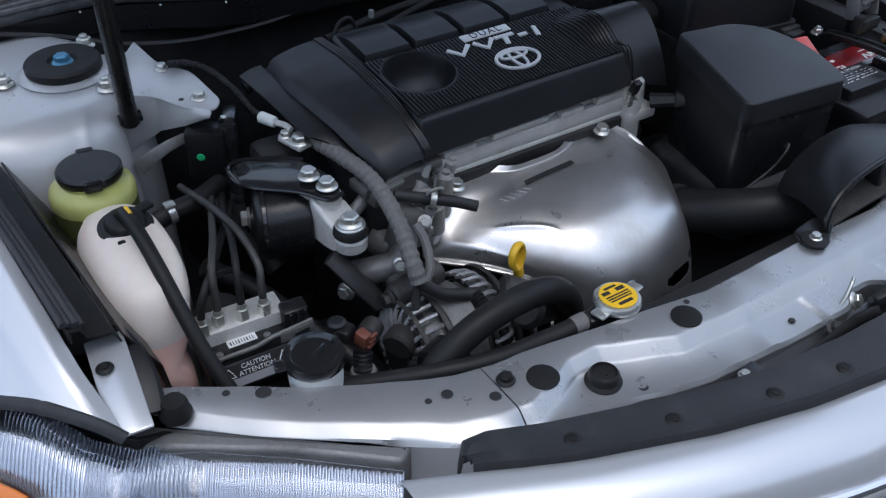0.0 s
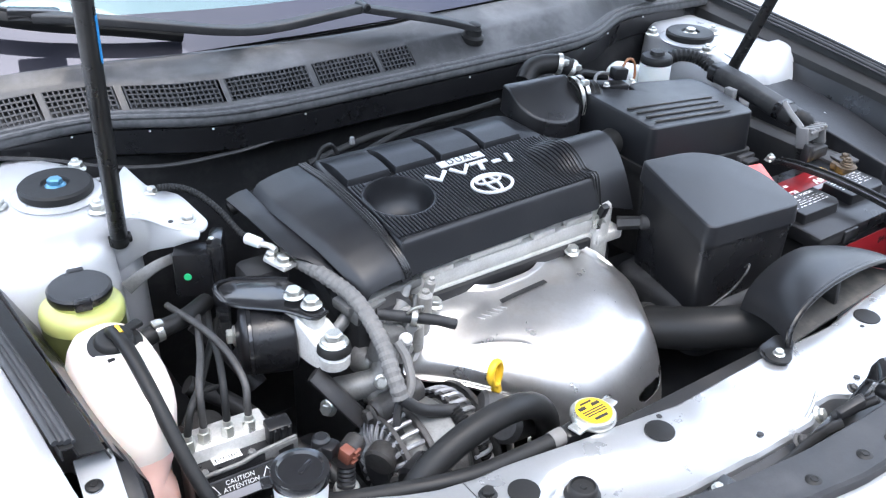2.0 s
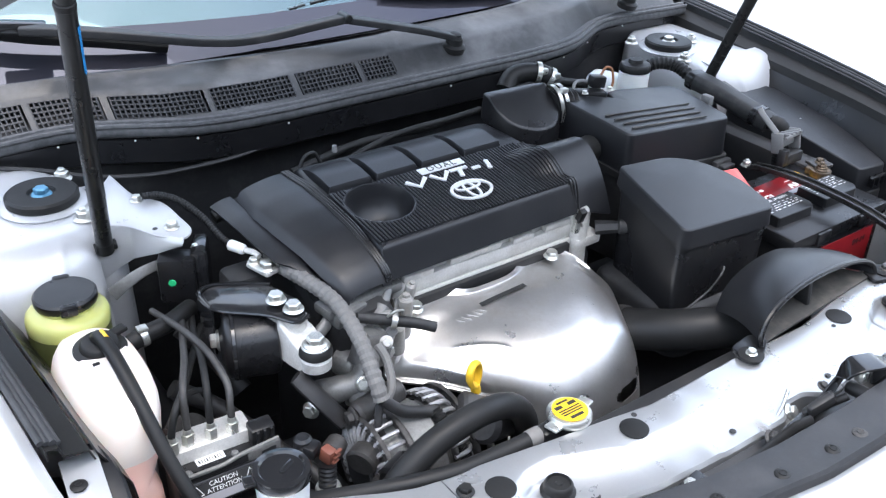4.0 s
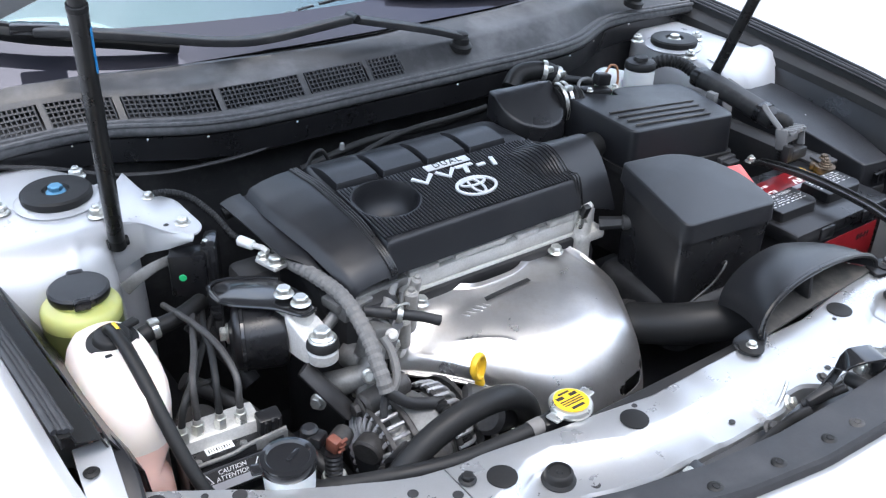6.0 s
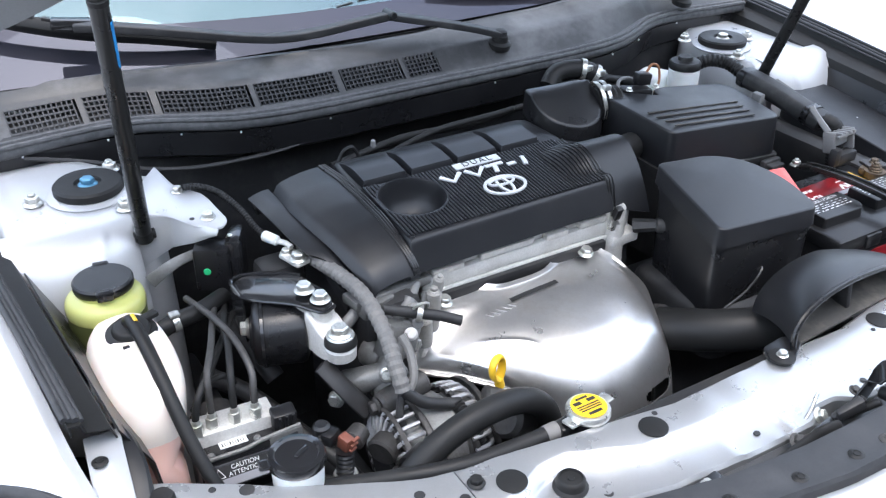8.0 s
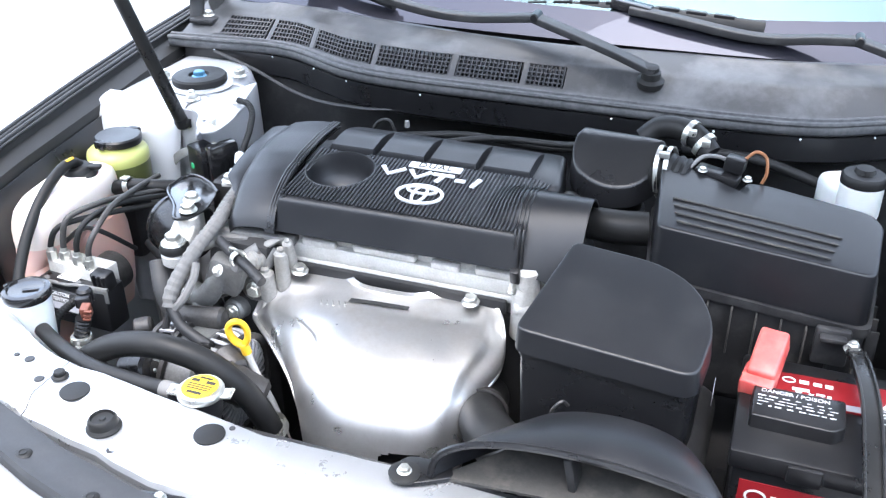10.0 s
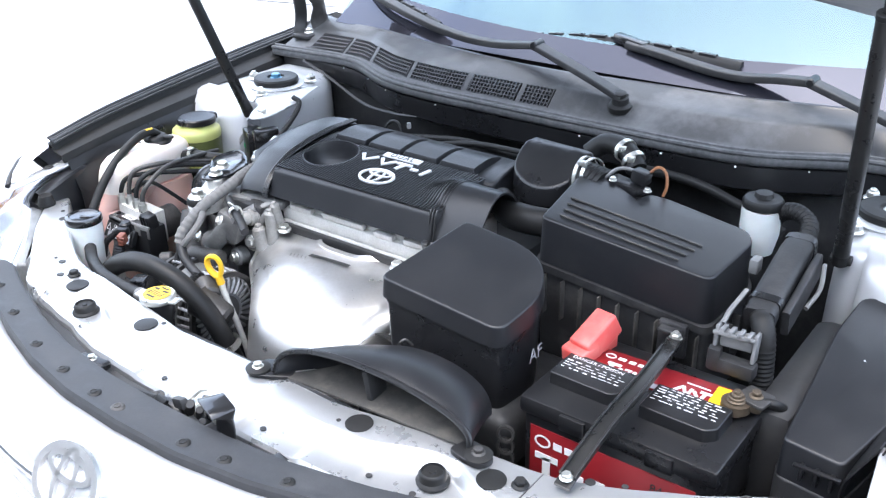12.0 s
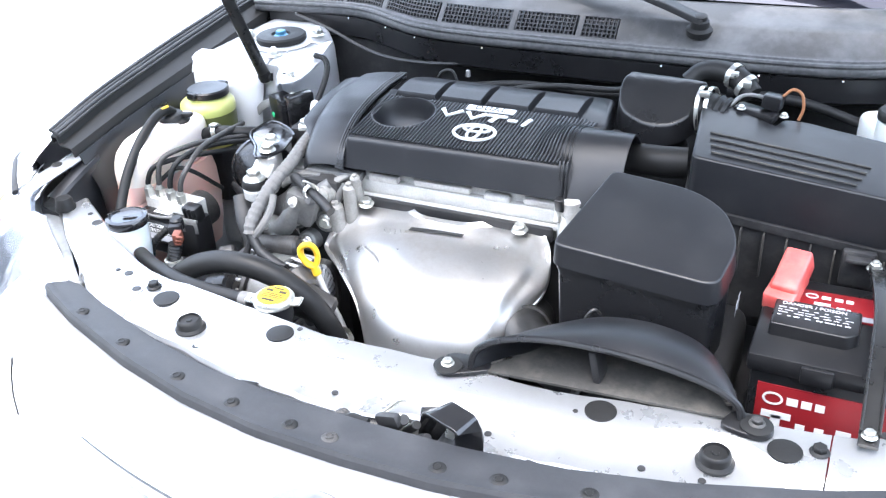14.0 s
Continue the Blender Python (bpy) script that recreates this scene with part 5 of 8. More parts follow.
SPAN = [0.2945 + 0.0111 * k for k in range(13)]
for k in range(3):
    bm = BM()
    tube(bm, [(0.046 + 0.0052 * k - 0.006 * math.sin((y - 0.294) * 23), y, max(saddle(0.05, y), cover_top(0.045, y) if y > 0.305 else 0) + 0.0003) for y in SPAN], 0.0016, seg=8, steps=3)
    part("end_rib", bm, M["plastic"], shell)
bm = BM()
rbox(bm, (0.052, 0.285, 0.880), (0.012, 0.010, 0.022), 0.002, (20, 0, 0))
part("mount_tab", bm, M["plastic"], shell)


def stroke(bm, pts, w, h, m):
    """A flat bar of width w through the points, raised by h, on the plane of m."""
    left, right = [], []
    for i, p in enumerate(pts):
        p = Vector((*p, 0))
        a = Vector((*pts[max(i - 1, 0)], 0))
        b = Vector((*pts[min(i + 1, len(pts) - 1)], 0))
        n = Vector((-(b - a).y, (b - a).x, 0)).normalized() * w / 2
        left.append(p + n), right.append(p - n)
    out = left + right[::-1]
    lo = [bm.verts.new(m @ q) for q in out]
    hi = [bm.verts.new(m @ (q + Vector((0, 0, h)))) for q in out]
    n = len(pts)
    for i in range(n - 1):
        bm.faces.new((hi[i], hi[i + 1], hi[2 * n - 2 - i], hi[2 * n - 1 - i]))
    for k in range(len(out)):
        bm.faces.new((lo[k], lo[(k + 1) % len(out)], hi[(k + 1) % len(out)], hi[k]))


tilt = math.degrees(math.atan(SLOPE))
m = flat(-0.174, 0.386, cover_top(0, 0.386) + 0.0026, tilt)
for k, letter in enumerate(([(0, 0.021), (0.014, 0.003), (0.033, 0.021)], [(0.041, 0.021), (0.054, 0.003), (0.071, 0.021)], None, [(0.108, 0.0105), (0.122, 0.0105)], [(0.134, 0.0), (0.140, 0.021)])):
    bm = BM()
    if letter:
        stroke(bm, letter, 0.0065, 0.0022, m)
    else:
        stroke(bm, [(0.074, 0.0185), (0.104, 0.0185)], 0.006, 0.0022, m)
        stroke(bm, [(0.084, 0.0), (0.090, 0.0185)], 0.007, 0.0021, m)
    part("raised_letter", bm, M["badge"], shell, "raised silver letter shape")
bm = BM()
rbox(bm, (-0.103, 0.4215, cover_top(0, 0.4215) + 0.0030), (0.076, 0.0145, 0.0022), 0.0008, (tilt, 0, 0))
plate = part("name_plate", bm, M["badge"], shell, "small silver name plate")
words("lettering", "DUAL", flat(-0.103, 0.4215, cover_top(0, 0.4215) + 0.0043, tilt), 0.0165, M["ink"], plate, "black lettering", spread=1.25)
bm = BM()
m = flat(-0.100, 0.352, cover_top(0, 0.352) + 0.0026, tilt)
ring(bm, m, 0.031, 0.0215, 0.0045, 0.0024)
ring(bm, m, 0.0085, 0.0195, 0.0040, 0.0023)
ring(bm, m, 0.020, 0.0075, 0.0040, 0.0022, 0, 0.0095)
part("oval_badge", bm, M["badge"], shell, "silver oval badge of plain rings")

# cylinder head, block and castings below the cover
eng = thing("engine", (-0.10, 0.40, 0.35), "grimy cast aluminium engine under the cover", "engine")
bm = BM()
rbox(bm, (-0.105, 0.43, 0.60), (0.42, 0.26, 0.42), 0.02)
part("block", bm, M["dark"], eng, "dark engine block")
bm = BM()
rbox(bm, (-0.10, 0.375, 0.845), (0.345, 0.135, 0.075), 0.006)
rbox(bm, (-0.10, 0.305, 0.852), (0.335, 0.016, 0.022), 0.004)
rbox(bm, (-0.10, 0.301, 0.836), (0.335, 0.012, 0.010), 0.003)
head = part("cylinder_head", bm, M["alloy"], eng, "pale cast aluminium cylinder head")
for x, w, z in ((-0.225, 0.05, 0.866), (-0.13, 0.09, 0.870), (-0.045, 0.04, 0.866), (0.02, 0.05, 0.869)):
    bm = BM()
    rbox(bm, (x, 0.302, z), (w, 0.012, 0.012), 0.004, (12, 0, 0))
    part("cast_ledge", bm, M["alloy"], head)
# dark bar added for the shade behind the heat shield's lip
bm = BM()
rbox(bm, (-0.11, 0.294, 0.826), (0.30, 0.012, 0.022), 0.003)
part("lip_gap_filler", bm, M["dark"], eng, "dark filler behind the heat shield lip")
# water outlet casting at the gearbox end
bm = BM()
rod(bm, (0.062, 0.305, 0.78), (0.062, 0.302, 0.885), 0.020, 0.017, 18, 0.004)
rod(bm, (0.088, 0.325, 0.80), (0.088, 0.322, 0.875), 0.018, 0.016, 18, 0.004)
rbox(bm, (0.075, 0.30, 0.83), (0.05, 0.03, 0.018), 0.004)
part("water_outlet", bm, M["alloy"], eng, "pale cast water outlet")
bm = BM()
rod(bm, (0.092, 0.292, 0.845), (0.118, 0.268, 0.85), 0.011, 0.009, 6)
rod(bm, (0.116, 0.27, 0.85), (0.14, 0.25, 0.852), 0.012, 0.010, 14, 0.003)
part("temperature_sensor", bm, M["dirty"], eng, "black sensor plug")
bm = BM()
rbox(bm, (0.050, 0.290, 0.868), (0.010, 0.010, 0.034), 0.002, (0, 10, 0))
rod(bm, (0.044, 0.288, 0.872), (0.062, 0.288, 0.858), 0.003)
part("clip_spring", bm, M["zinc"], eng)
# timing cover and front castings on the belt side
bm = BM()
rbox(bm, (-0.325, 0.36, 0.70), (0.09, 0.20, 0.34), 0.02)
part("timing_cover", bm, M["dark"], eng, "dark timing cover")
bm = BM()
tube(bm, [(-0.405, 0.25, 0.78), (-0.385, 0.235, 0.79), (-0.36, 0.225, 0.80), (-0.34, 0.235, 0.83), (-0.32, 0.245, 0.845)], lambda u: 0.018 - 0.005 * u, seg=12)
tube(bm, [(-0.37, 0.225, 0.79), (-0.36, 0.205, 0.75), (-0.35, 0.20, 0.71)], 0.014, seg=10)
rbox(bm, (-0.335, 0.24, 0.83), (0.05, 0.03, 0.05), 0.008, (0, 20, 10))
part("pump_casting", bm, M["alloy_mid"], eng, "stained grey cast bracket")
bolt(eng, (-0.425, 0.235, 0.775), (-0.8, -0.5, 0.2), 0.008, M["zinc"])
bolt(eng, (-0.372, 0.20, 0.815), (-0.5, -0.7, 0.4), 0.007, M["zinc"])
bolt(eng, (-0.33, 0.215, 0.85), (-0.3, -0.7, 0.5), 0.006, M["alloy"])
ocv = Vector((-0.300, 0.268, 0.845))
ax = Vector((-0.30, -0.92, 0.16)).normalized()
bm = BM()
lathe(bm, [(0, 0), (0.0135, 0), (0.0135, 0.004), (0.0120, 0.005), (0.0120, 0.009), (0.0140, 0.010), (0.0140, 0.014), (0.0115, 0.015), (0.0115, 0.026), (0.0100, 0.028), (0, 0.028)], ocv, ax, 22)
valve = part("oil_control_valve", bm, M["cast_dusty"], eng, "dusty ribbed oil control valve")
bm = BM()
rod(bm, ocv + ax * 0.026, ocv + ax * 0.044, 0.0085, 0.0080, 8, 0.001)
rbox(bm, ocv + ax * 0.034 + Vector((0, 0, 0.009)), (0.008, 0.014, 0.006), 0.001, (0, 0, 18))
part("plug", bm, M["conn"], valve, "grey connector plug")
bm = BM()
rbox(bm, (-0.318, 0.296, 0.868), (0.120, 0.034, 0.014), 0.004, (0, 2, 8))
rbox(bm, (-0.345, 0.278, 0.862), (0.050, 0.020, 0.020), 0.004, (8, 0, 14))
part("casting_shelf", bm, M["alloy_mid"], eng, "grey cast shelf under the cover")
for p, q, r in (((-0.268, 0.272, 0.800), (-0.266, 0.268, 0.862), 0.0110), ((-0.285, 0.262, 0.79), (-0.287, 0.258, 0.832), 0.0125), ((-0.325, 0.262, 0.815), (-0.330, 0.250, 0.850), 0.0100), ((-0.258, 0.282, 0.835), (-0.256, 0.270, 0.878), 0.0080)):
    bm = BM()
    rod(bm, p, q, r, r * 0.9, 16, 0.002)
    lug = part("cast_pillar", bm, M["cast_dusty"], eng)
    bolt(lug, q, Vector(q) - Vector(p), r * 0.5, M["cast_dusty"])
bm = BM()
tube(bm, [(-0.348, 0.252, 0.872), (-0.318, 0.236, 0.866), (-0.285, 0.220, 0.858), (-0.262, 0.208, 0.850)], 0.0072, seg=10)
part("rubber_stub", bm, M["dirty"], eng, "short dusty rubber hose end")
bm = BM()
ring(bm, Matrix.Translation((-0.312, 0.233, 0.865)) @ turn_to((0.86, -0.45, -0.22)), 0.0105, 0.0105, 0.0016, 0.007, seg=20)
tube(bm, [(-0.318, 0.230, 0.874), (-0.312, 0.222, 0.884), (-0.302, 0.222, 0.882), (-0.298, 0.228, 0.872)], 0.0018, seg=8)
part("spring_clip", bm, M["zinc"], eng, "bright steel spring clip")
for dx in (0.0, 0.016, 0.03):
    bm = BM()
    tube(bm, [(-0.275 - dx, 0.292, 0.872), (-0.30 - dx, 0.268, 0.858), (-0.318 - dx, 0.25, 0.835)], 0.006, seg=8, flat=0.5)
    part("bracket_leg", bm, M["alloy_mid"], eng)

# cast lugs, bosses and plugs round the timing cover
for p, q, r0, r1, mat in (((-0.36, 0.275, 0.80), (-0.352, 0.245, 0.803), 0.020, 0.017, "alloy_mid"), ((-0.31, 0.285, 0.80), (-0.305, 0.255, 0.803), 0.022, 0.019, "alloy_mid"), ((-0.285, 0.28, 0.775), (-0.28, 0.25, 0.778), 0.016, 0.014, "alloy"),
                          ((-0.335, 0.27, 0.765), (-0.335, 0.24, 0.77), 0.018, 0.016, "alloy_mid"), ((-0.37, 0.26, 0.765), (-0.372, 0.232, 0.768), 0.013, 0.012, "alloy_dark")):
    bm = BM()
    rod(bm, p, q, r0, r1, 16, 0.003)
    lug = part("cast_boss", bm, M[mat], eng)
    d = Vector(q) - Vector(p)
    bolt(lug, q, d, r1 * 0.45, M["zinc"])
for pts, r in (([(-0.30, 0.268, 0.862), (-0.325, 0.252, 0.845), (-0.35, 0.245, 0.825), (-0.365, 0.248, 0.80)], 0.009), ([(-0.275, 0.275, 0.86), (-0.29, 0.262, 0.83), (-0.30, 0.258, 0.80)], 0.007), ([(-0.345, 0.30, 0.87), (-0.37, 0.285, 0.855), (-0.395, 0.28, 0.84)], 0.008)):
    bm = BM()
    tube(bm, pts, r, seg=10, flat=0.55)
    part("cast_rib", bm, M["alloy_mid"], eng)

# exhaust heat shield
shield = thing("exhaust_heat_shield", (-0.11, 0.17, 0.60), "bright pressed steel exhaust heat shield with a slot", "heat shield")
# v, then y and z on the crown line
HS = smooth_table([(0.0, 0.304, 0.827), (0.04, 0.291, 0.8252), (0.08, 0.277, 0.8242), (0.13, 0.260, 0.823), (0.19, 0.242, 0.8225), (0.25, 0.221, 0.821),
            (0.32, 0.197, 0.818), (0.38, 0.174, 0.813), (0.44, 0.151, 0.806), (0.50, 0.130, 0.795), (0.56, 0.112, 0.780), (0.62, 0.097, 0.761),
            (0.69, 0.084, 0.735), (0.75, 0.075, 0.710), (0.82, 0.068, 0.68), (0.88, 0.064, 0.655), (1.0, 0.060, 0.60)])
# the open edge on the belt side
HE = smooth_table([(0.0, -0.268, 0.301, 0.825), (0.05, -0.281, 0.288, 0.818), (0.1, -0.288, 0.272, 0.805), (0.16, -0.299, 0.262, 0.780), (0.22, -0.303, 0.250, 0.763), (0.30, -0.285, 0.233, 0.7605), (0.38, -0.262, 0.214, 0.7585), (0.46, -0.240, 0.195, 0.7545), (0.54, -0.220, 0.178, 0.749),
            (0.62, -0.202, 0.162, 0.7405), (0.70, -0.188, 0.148, 0.728), (0.78, -0.177, 0.138, 0.708), (0.88, -0.168, 0.128, 0.672), (1.0, -0.16, 0.12, 0.62)])
# the edge on the gearbox side
HR = smooth_table([(0.0, 0.020, 0.298, 0.826), (0.05, 0.037, 0.276, 0.821), (0.1, 0.047, 0.256, 0.812), (0.16, 0.052, 0.240, 0.803), (0.22, 0.055, 0.225, 0.795), (0.30, 0.053, 0.210, 0.786), (0.38, 0.046, 0.198, 0.777), (0.46, 0.040, 0.188, 0.766),
                   (0.54, 0.037, 0.180, 0.754), (0.62, 0.036, 0.172, 0.740), (0.70, 0.034, 0.163, 0.722), (0.78, 0.030, 0.152, 0.70), (0.88, 0.024, 0.14, 0.665), (1.0, 0.016, 0.13, 0.62)])
XM = -0.105


def shield_at(u, v):
    y, z = HS(v)[:2]
    wave = 0.003 * (math.exp(-((u - 0.86) / 0.10) ** 2) + 0.7 * math.exp(-((u - 0.12) / 0.10) ** 2)) * max(0, 1 - v / 0.12)
    lip = 0.0045 * max(0.0, 1 - v / 0.030) ** 0.8
    dent = -0.030 * math.exp(-((u - 0.45) / 0.17) ** 4) * max(0.0, 1 - v / 0.12) ** 1.2
    stamp = 0.0026 * math.exp(-((u - 0.225) / 0.06) ** 6 - ((v - 0.31 - 0.8 * (u - 0.17)) / 0.018) ** 2)
    if u < 0.5:
        c = 1 - 2 * u
        ex, ey, ez = HE(v)
        k = 1 - (1 - min(1.0, c) ** 2.2) ** 0.75
        hem = 0.004 * math.exp(-((c - 0.90) / 0.05) ** 2) * min(1, v * 6)
        return Vector((XM + (ex - XM) * c, y + (ey - y) * k + dent, z + (ez - z) * k + wave + stamp + hem + lip))
    c = 2 * u - 1
    ex, ey, ez = HR(v)
    k = (1 - math.cos(c * math.pi / 2)) ** 1.35
    step = -0.006 / (1 + math.exp((0.80 - u) * 110)) * min(1, v * 8)
    return Vector((XM + (ex + 0.010 - XM) * math.sin(c * math.pi / 2) - 0.010 * c ** 6, y + (ey - y) * k + dent, z + (ez - z) * k + wave + stamp + step + lip))


bm = BM()
nu, nv = 150, 160
g = [[bm.verts.new(shield_at(i / nu, j / nv)) for j in range(nv + 1)] for i in range(nu + 1)]
for i in range(nu):
    for j in range(nv):
        if ((i + 0.5) / nu - 0.695) ** 4 / 0.075 ** 4 + ((j + 0.5) / nv - 0.716) ** 2 / 0.021 ** 2 < 1:
            continue
        bm.faces.new((g[i][j], g[i + 1][j], g[i + 1][j + 1], g[i][j + 1]))
bmesh.ops.recalc_face_normals(bm, faces=bm.faces)
bmesh.ops.solidify(bm, geom=list(bm.faces), thickness=0.0012)
sh = part("pressed_shell", bm, M["shield"], shield, "bright curved shell", angle=55)
bm = BM()
tube(bm, [shield_at(0, v) + Vector((-0.002, -0.001, -0.001)) for v in (0.12, 0.18, 0.22, 0.30, 0.38, 0.46, 0.54, 0.62, 0.70, 0.78, 0.88, 0.97)], 0.0042, seg=10, flat=0.8)
part("rolled_flange", bm, M["shield"], shield, "rolled edge flange")
bm = BM()
tube(bm, [shield_at(1, v) for v in (0.06, 0.12, 0.2, 0.3, 0.4, 0.5, 0.6, 0.7, 0.8, 0.9)], 0.0032, seg=8)
part("rolled_flange", bm, M["shield"], shield, "rolled edge flange")
# slot: a dark strip laid on the shell for the shade of the opening
bm = BM()
vs = []
for k in range(9):
    px = -0.158 + 0.081 * k / 8
    u = 0.5 + math.asin(min(1, (px - XM) / (HR(0.165)[0] + 0.010 - XM))) / math.pi if px > XM else 0.5 - 0.5 * (px - XM) / (HE(0.165)[0] - XM)
    vs.append((bm.verts.new(shield_at(u, 0.186 - 0.002 * k) + Vector((0, 0, 0.0016))), bm.verts.new(shield_at(u, 0.158 - 0.002 * k) + Vector((0, 0, 0.0016)))))
for (a0, a1), (b0, b1) in zip(vs, vs[1:]):
    bm.faces.new((a0, b0, b1, a1))
part("slot", bm, M["ink"], shield, "narrow dark strip painted as a slot")
# faint stamped mark: small raised bars in a ring
for k in range(5):
    bm = BM()
    q = shield_at(0.27 + 0.022 * k, 0.20)
    rbox(bm, (q.x, q.y, q.z + 0.0006), (0.0022, 0.018 - 0.003 * abs(k - 2), 0.0016), 0.0006, (-8, 10 * (2 - k) * 0.2, 30))
    part("stamped_bar", bm, M["shield"], sh)
bolt(shield, (-0.245, 0.277, 0.832), (0.1, -0.1, 1), 0.0085, M["zinc"])
bolt(shield, (-0.004, 0.281, 0.832), (0.0, -0.1, 1), 0.0085, M["zinc"])
bm = BM()
rbox(bm, (-0.085, 0.12, 0.62), (0.14, 0.08, 0.16), 0.03)
part("manifold", bm, M["dark"], shield, "dark manifold inside the shield")

# dipstick
dip = thing("oil_dipstick", (-0.21, 0.144, 0.66), "yellow ring-handled oil dipstick", "dipstick")
bm = BM()
loop = [(0.0, 0.0), (0.008, 0.010), (0.011, 0.022), (0.008, 0.033), (0, 0.037), (-0.008, 0.033), (-0.011, 0.022), (-0.008, 0.010), (0.0, 0.0)]
hm = Matrix.Translation((-0.2515, 0.137, 0.801)) @ Matrix.Rotation(radians(24), 4, "Z") @ Matrix.Rotation(radians(-14), 4, "Y")
tube(bm, [hm @ Vector((x, 0, z)) for x, z in loop], 0.0042, seg=10, steps=5, flat=1.3)
rod(bm, hm @ Vector((0, 0, -0.012)), hm @ Vector((0, 0, 0.004)), 0.0065, 0.006, 12, 0.001)
part("handle", bm, M["yellow"], dip, "yellow plastic ring handle")
bm = BM()
tube(bm, [(-0.2495, 0.1375, 0.792), (-0.240, 0.139, 0.76), (-0.222, 0.142, 0.71), (-0.205, 0.145, 0.64), (-0.19, 0.15, 0.55)], 0.005, seg=10)
part("tube", bm, M["alloy"], dip, "slim pale steel tube")

# alternator
alt = thing("alternator", (-0.335, 0.155, 0.66), "grey finned alternator low in the bay", "alternator")
bm = BM()
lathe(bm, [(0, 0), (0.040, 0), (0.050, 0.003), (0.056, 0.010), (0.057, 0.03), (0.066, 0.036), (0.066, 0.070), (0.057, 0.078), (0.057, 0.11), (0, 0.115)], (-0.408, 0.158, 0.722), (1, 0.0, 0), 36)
ab = part("casing", bm, M["alloy_mid"], alt, "stained grey cast casing")
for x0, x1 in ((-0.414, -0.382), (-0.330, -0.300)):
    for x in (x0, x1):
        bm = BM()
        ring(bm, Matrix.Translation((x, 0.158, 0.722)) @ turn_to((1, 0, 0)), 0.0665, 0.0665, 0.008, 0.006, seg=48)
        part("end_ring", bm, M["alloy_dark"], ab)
    way = 1 if x0 < -0.35 else -1
    lead = x0 if way > 0 else x1
    for k in range(30):
        a = 2 * math.pi * k / 30
        rib = [Vector((lead + way * d, 0.158 + r * math.cos(a), 0.722 + r * math.sin(a))) for d, r in ((-0.004, 0.034), (-0.003, 0.050), (0.003, 0.062), (0.012, 0.0675), (0.030, 0.0690))]
        bm = BM()
        tube(bm, rib, 0.0030, seg=6, steps=3, flat=0.9)
        part("cooling_rib", bm, M["fin"], ab)
    bm = BM()
    lathe(bm, [(0.016, -0.002), (0.034, -0.005), (0.036, -0.003), (0.036, 0.002), (0.016, 0.002)], (lead, 0.158, 0.722), (way, 0, 0), 32)
    part("bell_face", bm, M["fin"], ab, "pale cast end face")
bm = BM()
lathe(bm, [(0, 0), (0.028, 0), (0.030, 0.004), (0.026, 0.008), (0.030, 0.012), (0.026, 0.016), (0.030, 0.02), (0.0, 0.022)], (-0.425, 0.158, 0.722), (1, 0, 0), 28)
part("pulley", bm, M["dark"], alt, "black grooved pulley")
bm = BM()
rod(bm, (-0.41, 0.19, 0.785), (-0.34, 0.20, 0.79), 0.016, 0.016, 16, 0.004)
part("mount_lug", bm, M["alloy_dark"], alt)
bm = BM()
rod(bm, (-0.30, 0.13, 0.79), (-0.27, 0.115, 0.78), 0.02, 0.017, 16, 0.004)
part("mount_lug", bm, M["alloy_dark"], alt)
bolt(alt, (-0.412, 0.19, 0.785), (-1, 0, 0), 0.009, M["alloy_dark"])
bm = BM()
rod(bm, (-0.42, 0.085, 0.755), (-0.385, 0.095, 0.762), 0.030, 0.030, 24, 0.004)
part("idler", bm, M["plastic"], alt, "black idler pulley")
bm = BM()
rod(bm, (-0.29, 0.10, 0.78), (-0.235, 0.115, 0.75), 0.026, 0.022, 18, 0.006)
part("starter_cover", bm, M["alloy_dark"], alt, "dusty grey cap")
alt.location += Vector((0.020, 0.0, -0.004))
bm = BM()
tube(bm, [(-0.33, 0.14, 0.79), (-0.325, 0.115, 0.775), (-0.31, 0.105, 0.74), (-0.30, 0.10, 0.70)], 0.009, ridge=(0.005, 0.0015), seg=10)
part("corrugated_lead", bm, M["rubber"], alt)

# hoses
bm = BM()
tube(bm, [(-0.452, 0.045, 0.70), (-0.448, 0.048, 0.745), (-0.428, 0.053, 0.790), (-0.380, 0.056, 0.824), (-0.320, 0.058, 0.838), (-0.262, 0.068, 0.822), (-0.222, 0.080, 0.782), (-0.202, 0.092, 0.73), (-0.195, 0.11, 0.66)], 0.0155, seg=18)
rh = solid("radiator_hose", bm, M["rubber"], (-0.45, 0.045, 0.70), "thick black rubber radiator hose in an arch", "hose")
for q, ax in (((-0.4505, 0.0465, 0.722), (0.03, 0.05, 1)), ((-0.2005, 0.094, 0.722), (0.2, 0.3, -1))):
    bm = BM()
    ring(bm, Matrix.Translation(q) @ turn_to(ax), 0.0205, 0.0205, 0.003, 0.010, seg=24)
    part("hose_clamp", bm, M["zinc"], rh, "steel spring clamp")
bm = BM()
tube(bm, [(-0.236, 0.008, 0.826), (-0.262, 0.008, 0.822), (-0.31, 0.012, 0.818), (-0.38, 0.018, 0.818), (-0.45, 0.045, 0.812), (-0.52, 0.085, 0.80)], 0.0098, seg=14)
oh = solid("overflow_hose", bm, M["rubber"], (-0.4, 0.02, 0.81), "thin black rubber hose along the radiator support", "hose")
bm = BM()
tube(bm, [(-0.262, 0.0085, 0.822), (-0.278, 0.0095, 0.8205)], 0.0104, seg=14)
part("white_mark", bm, M["loom"], oh, "faded paint mark")

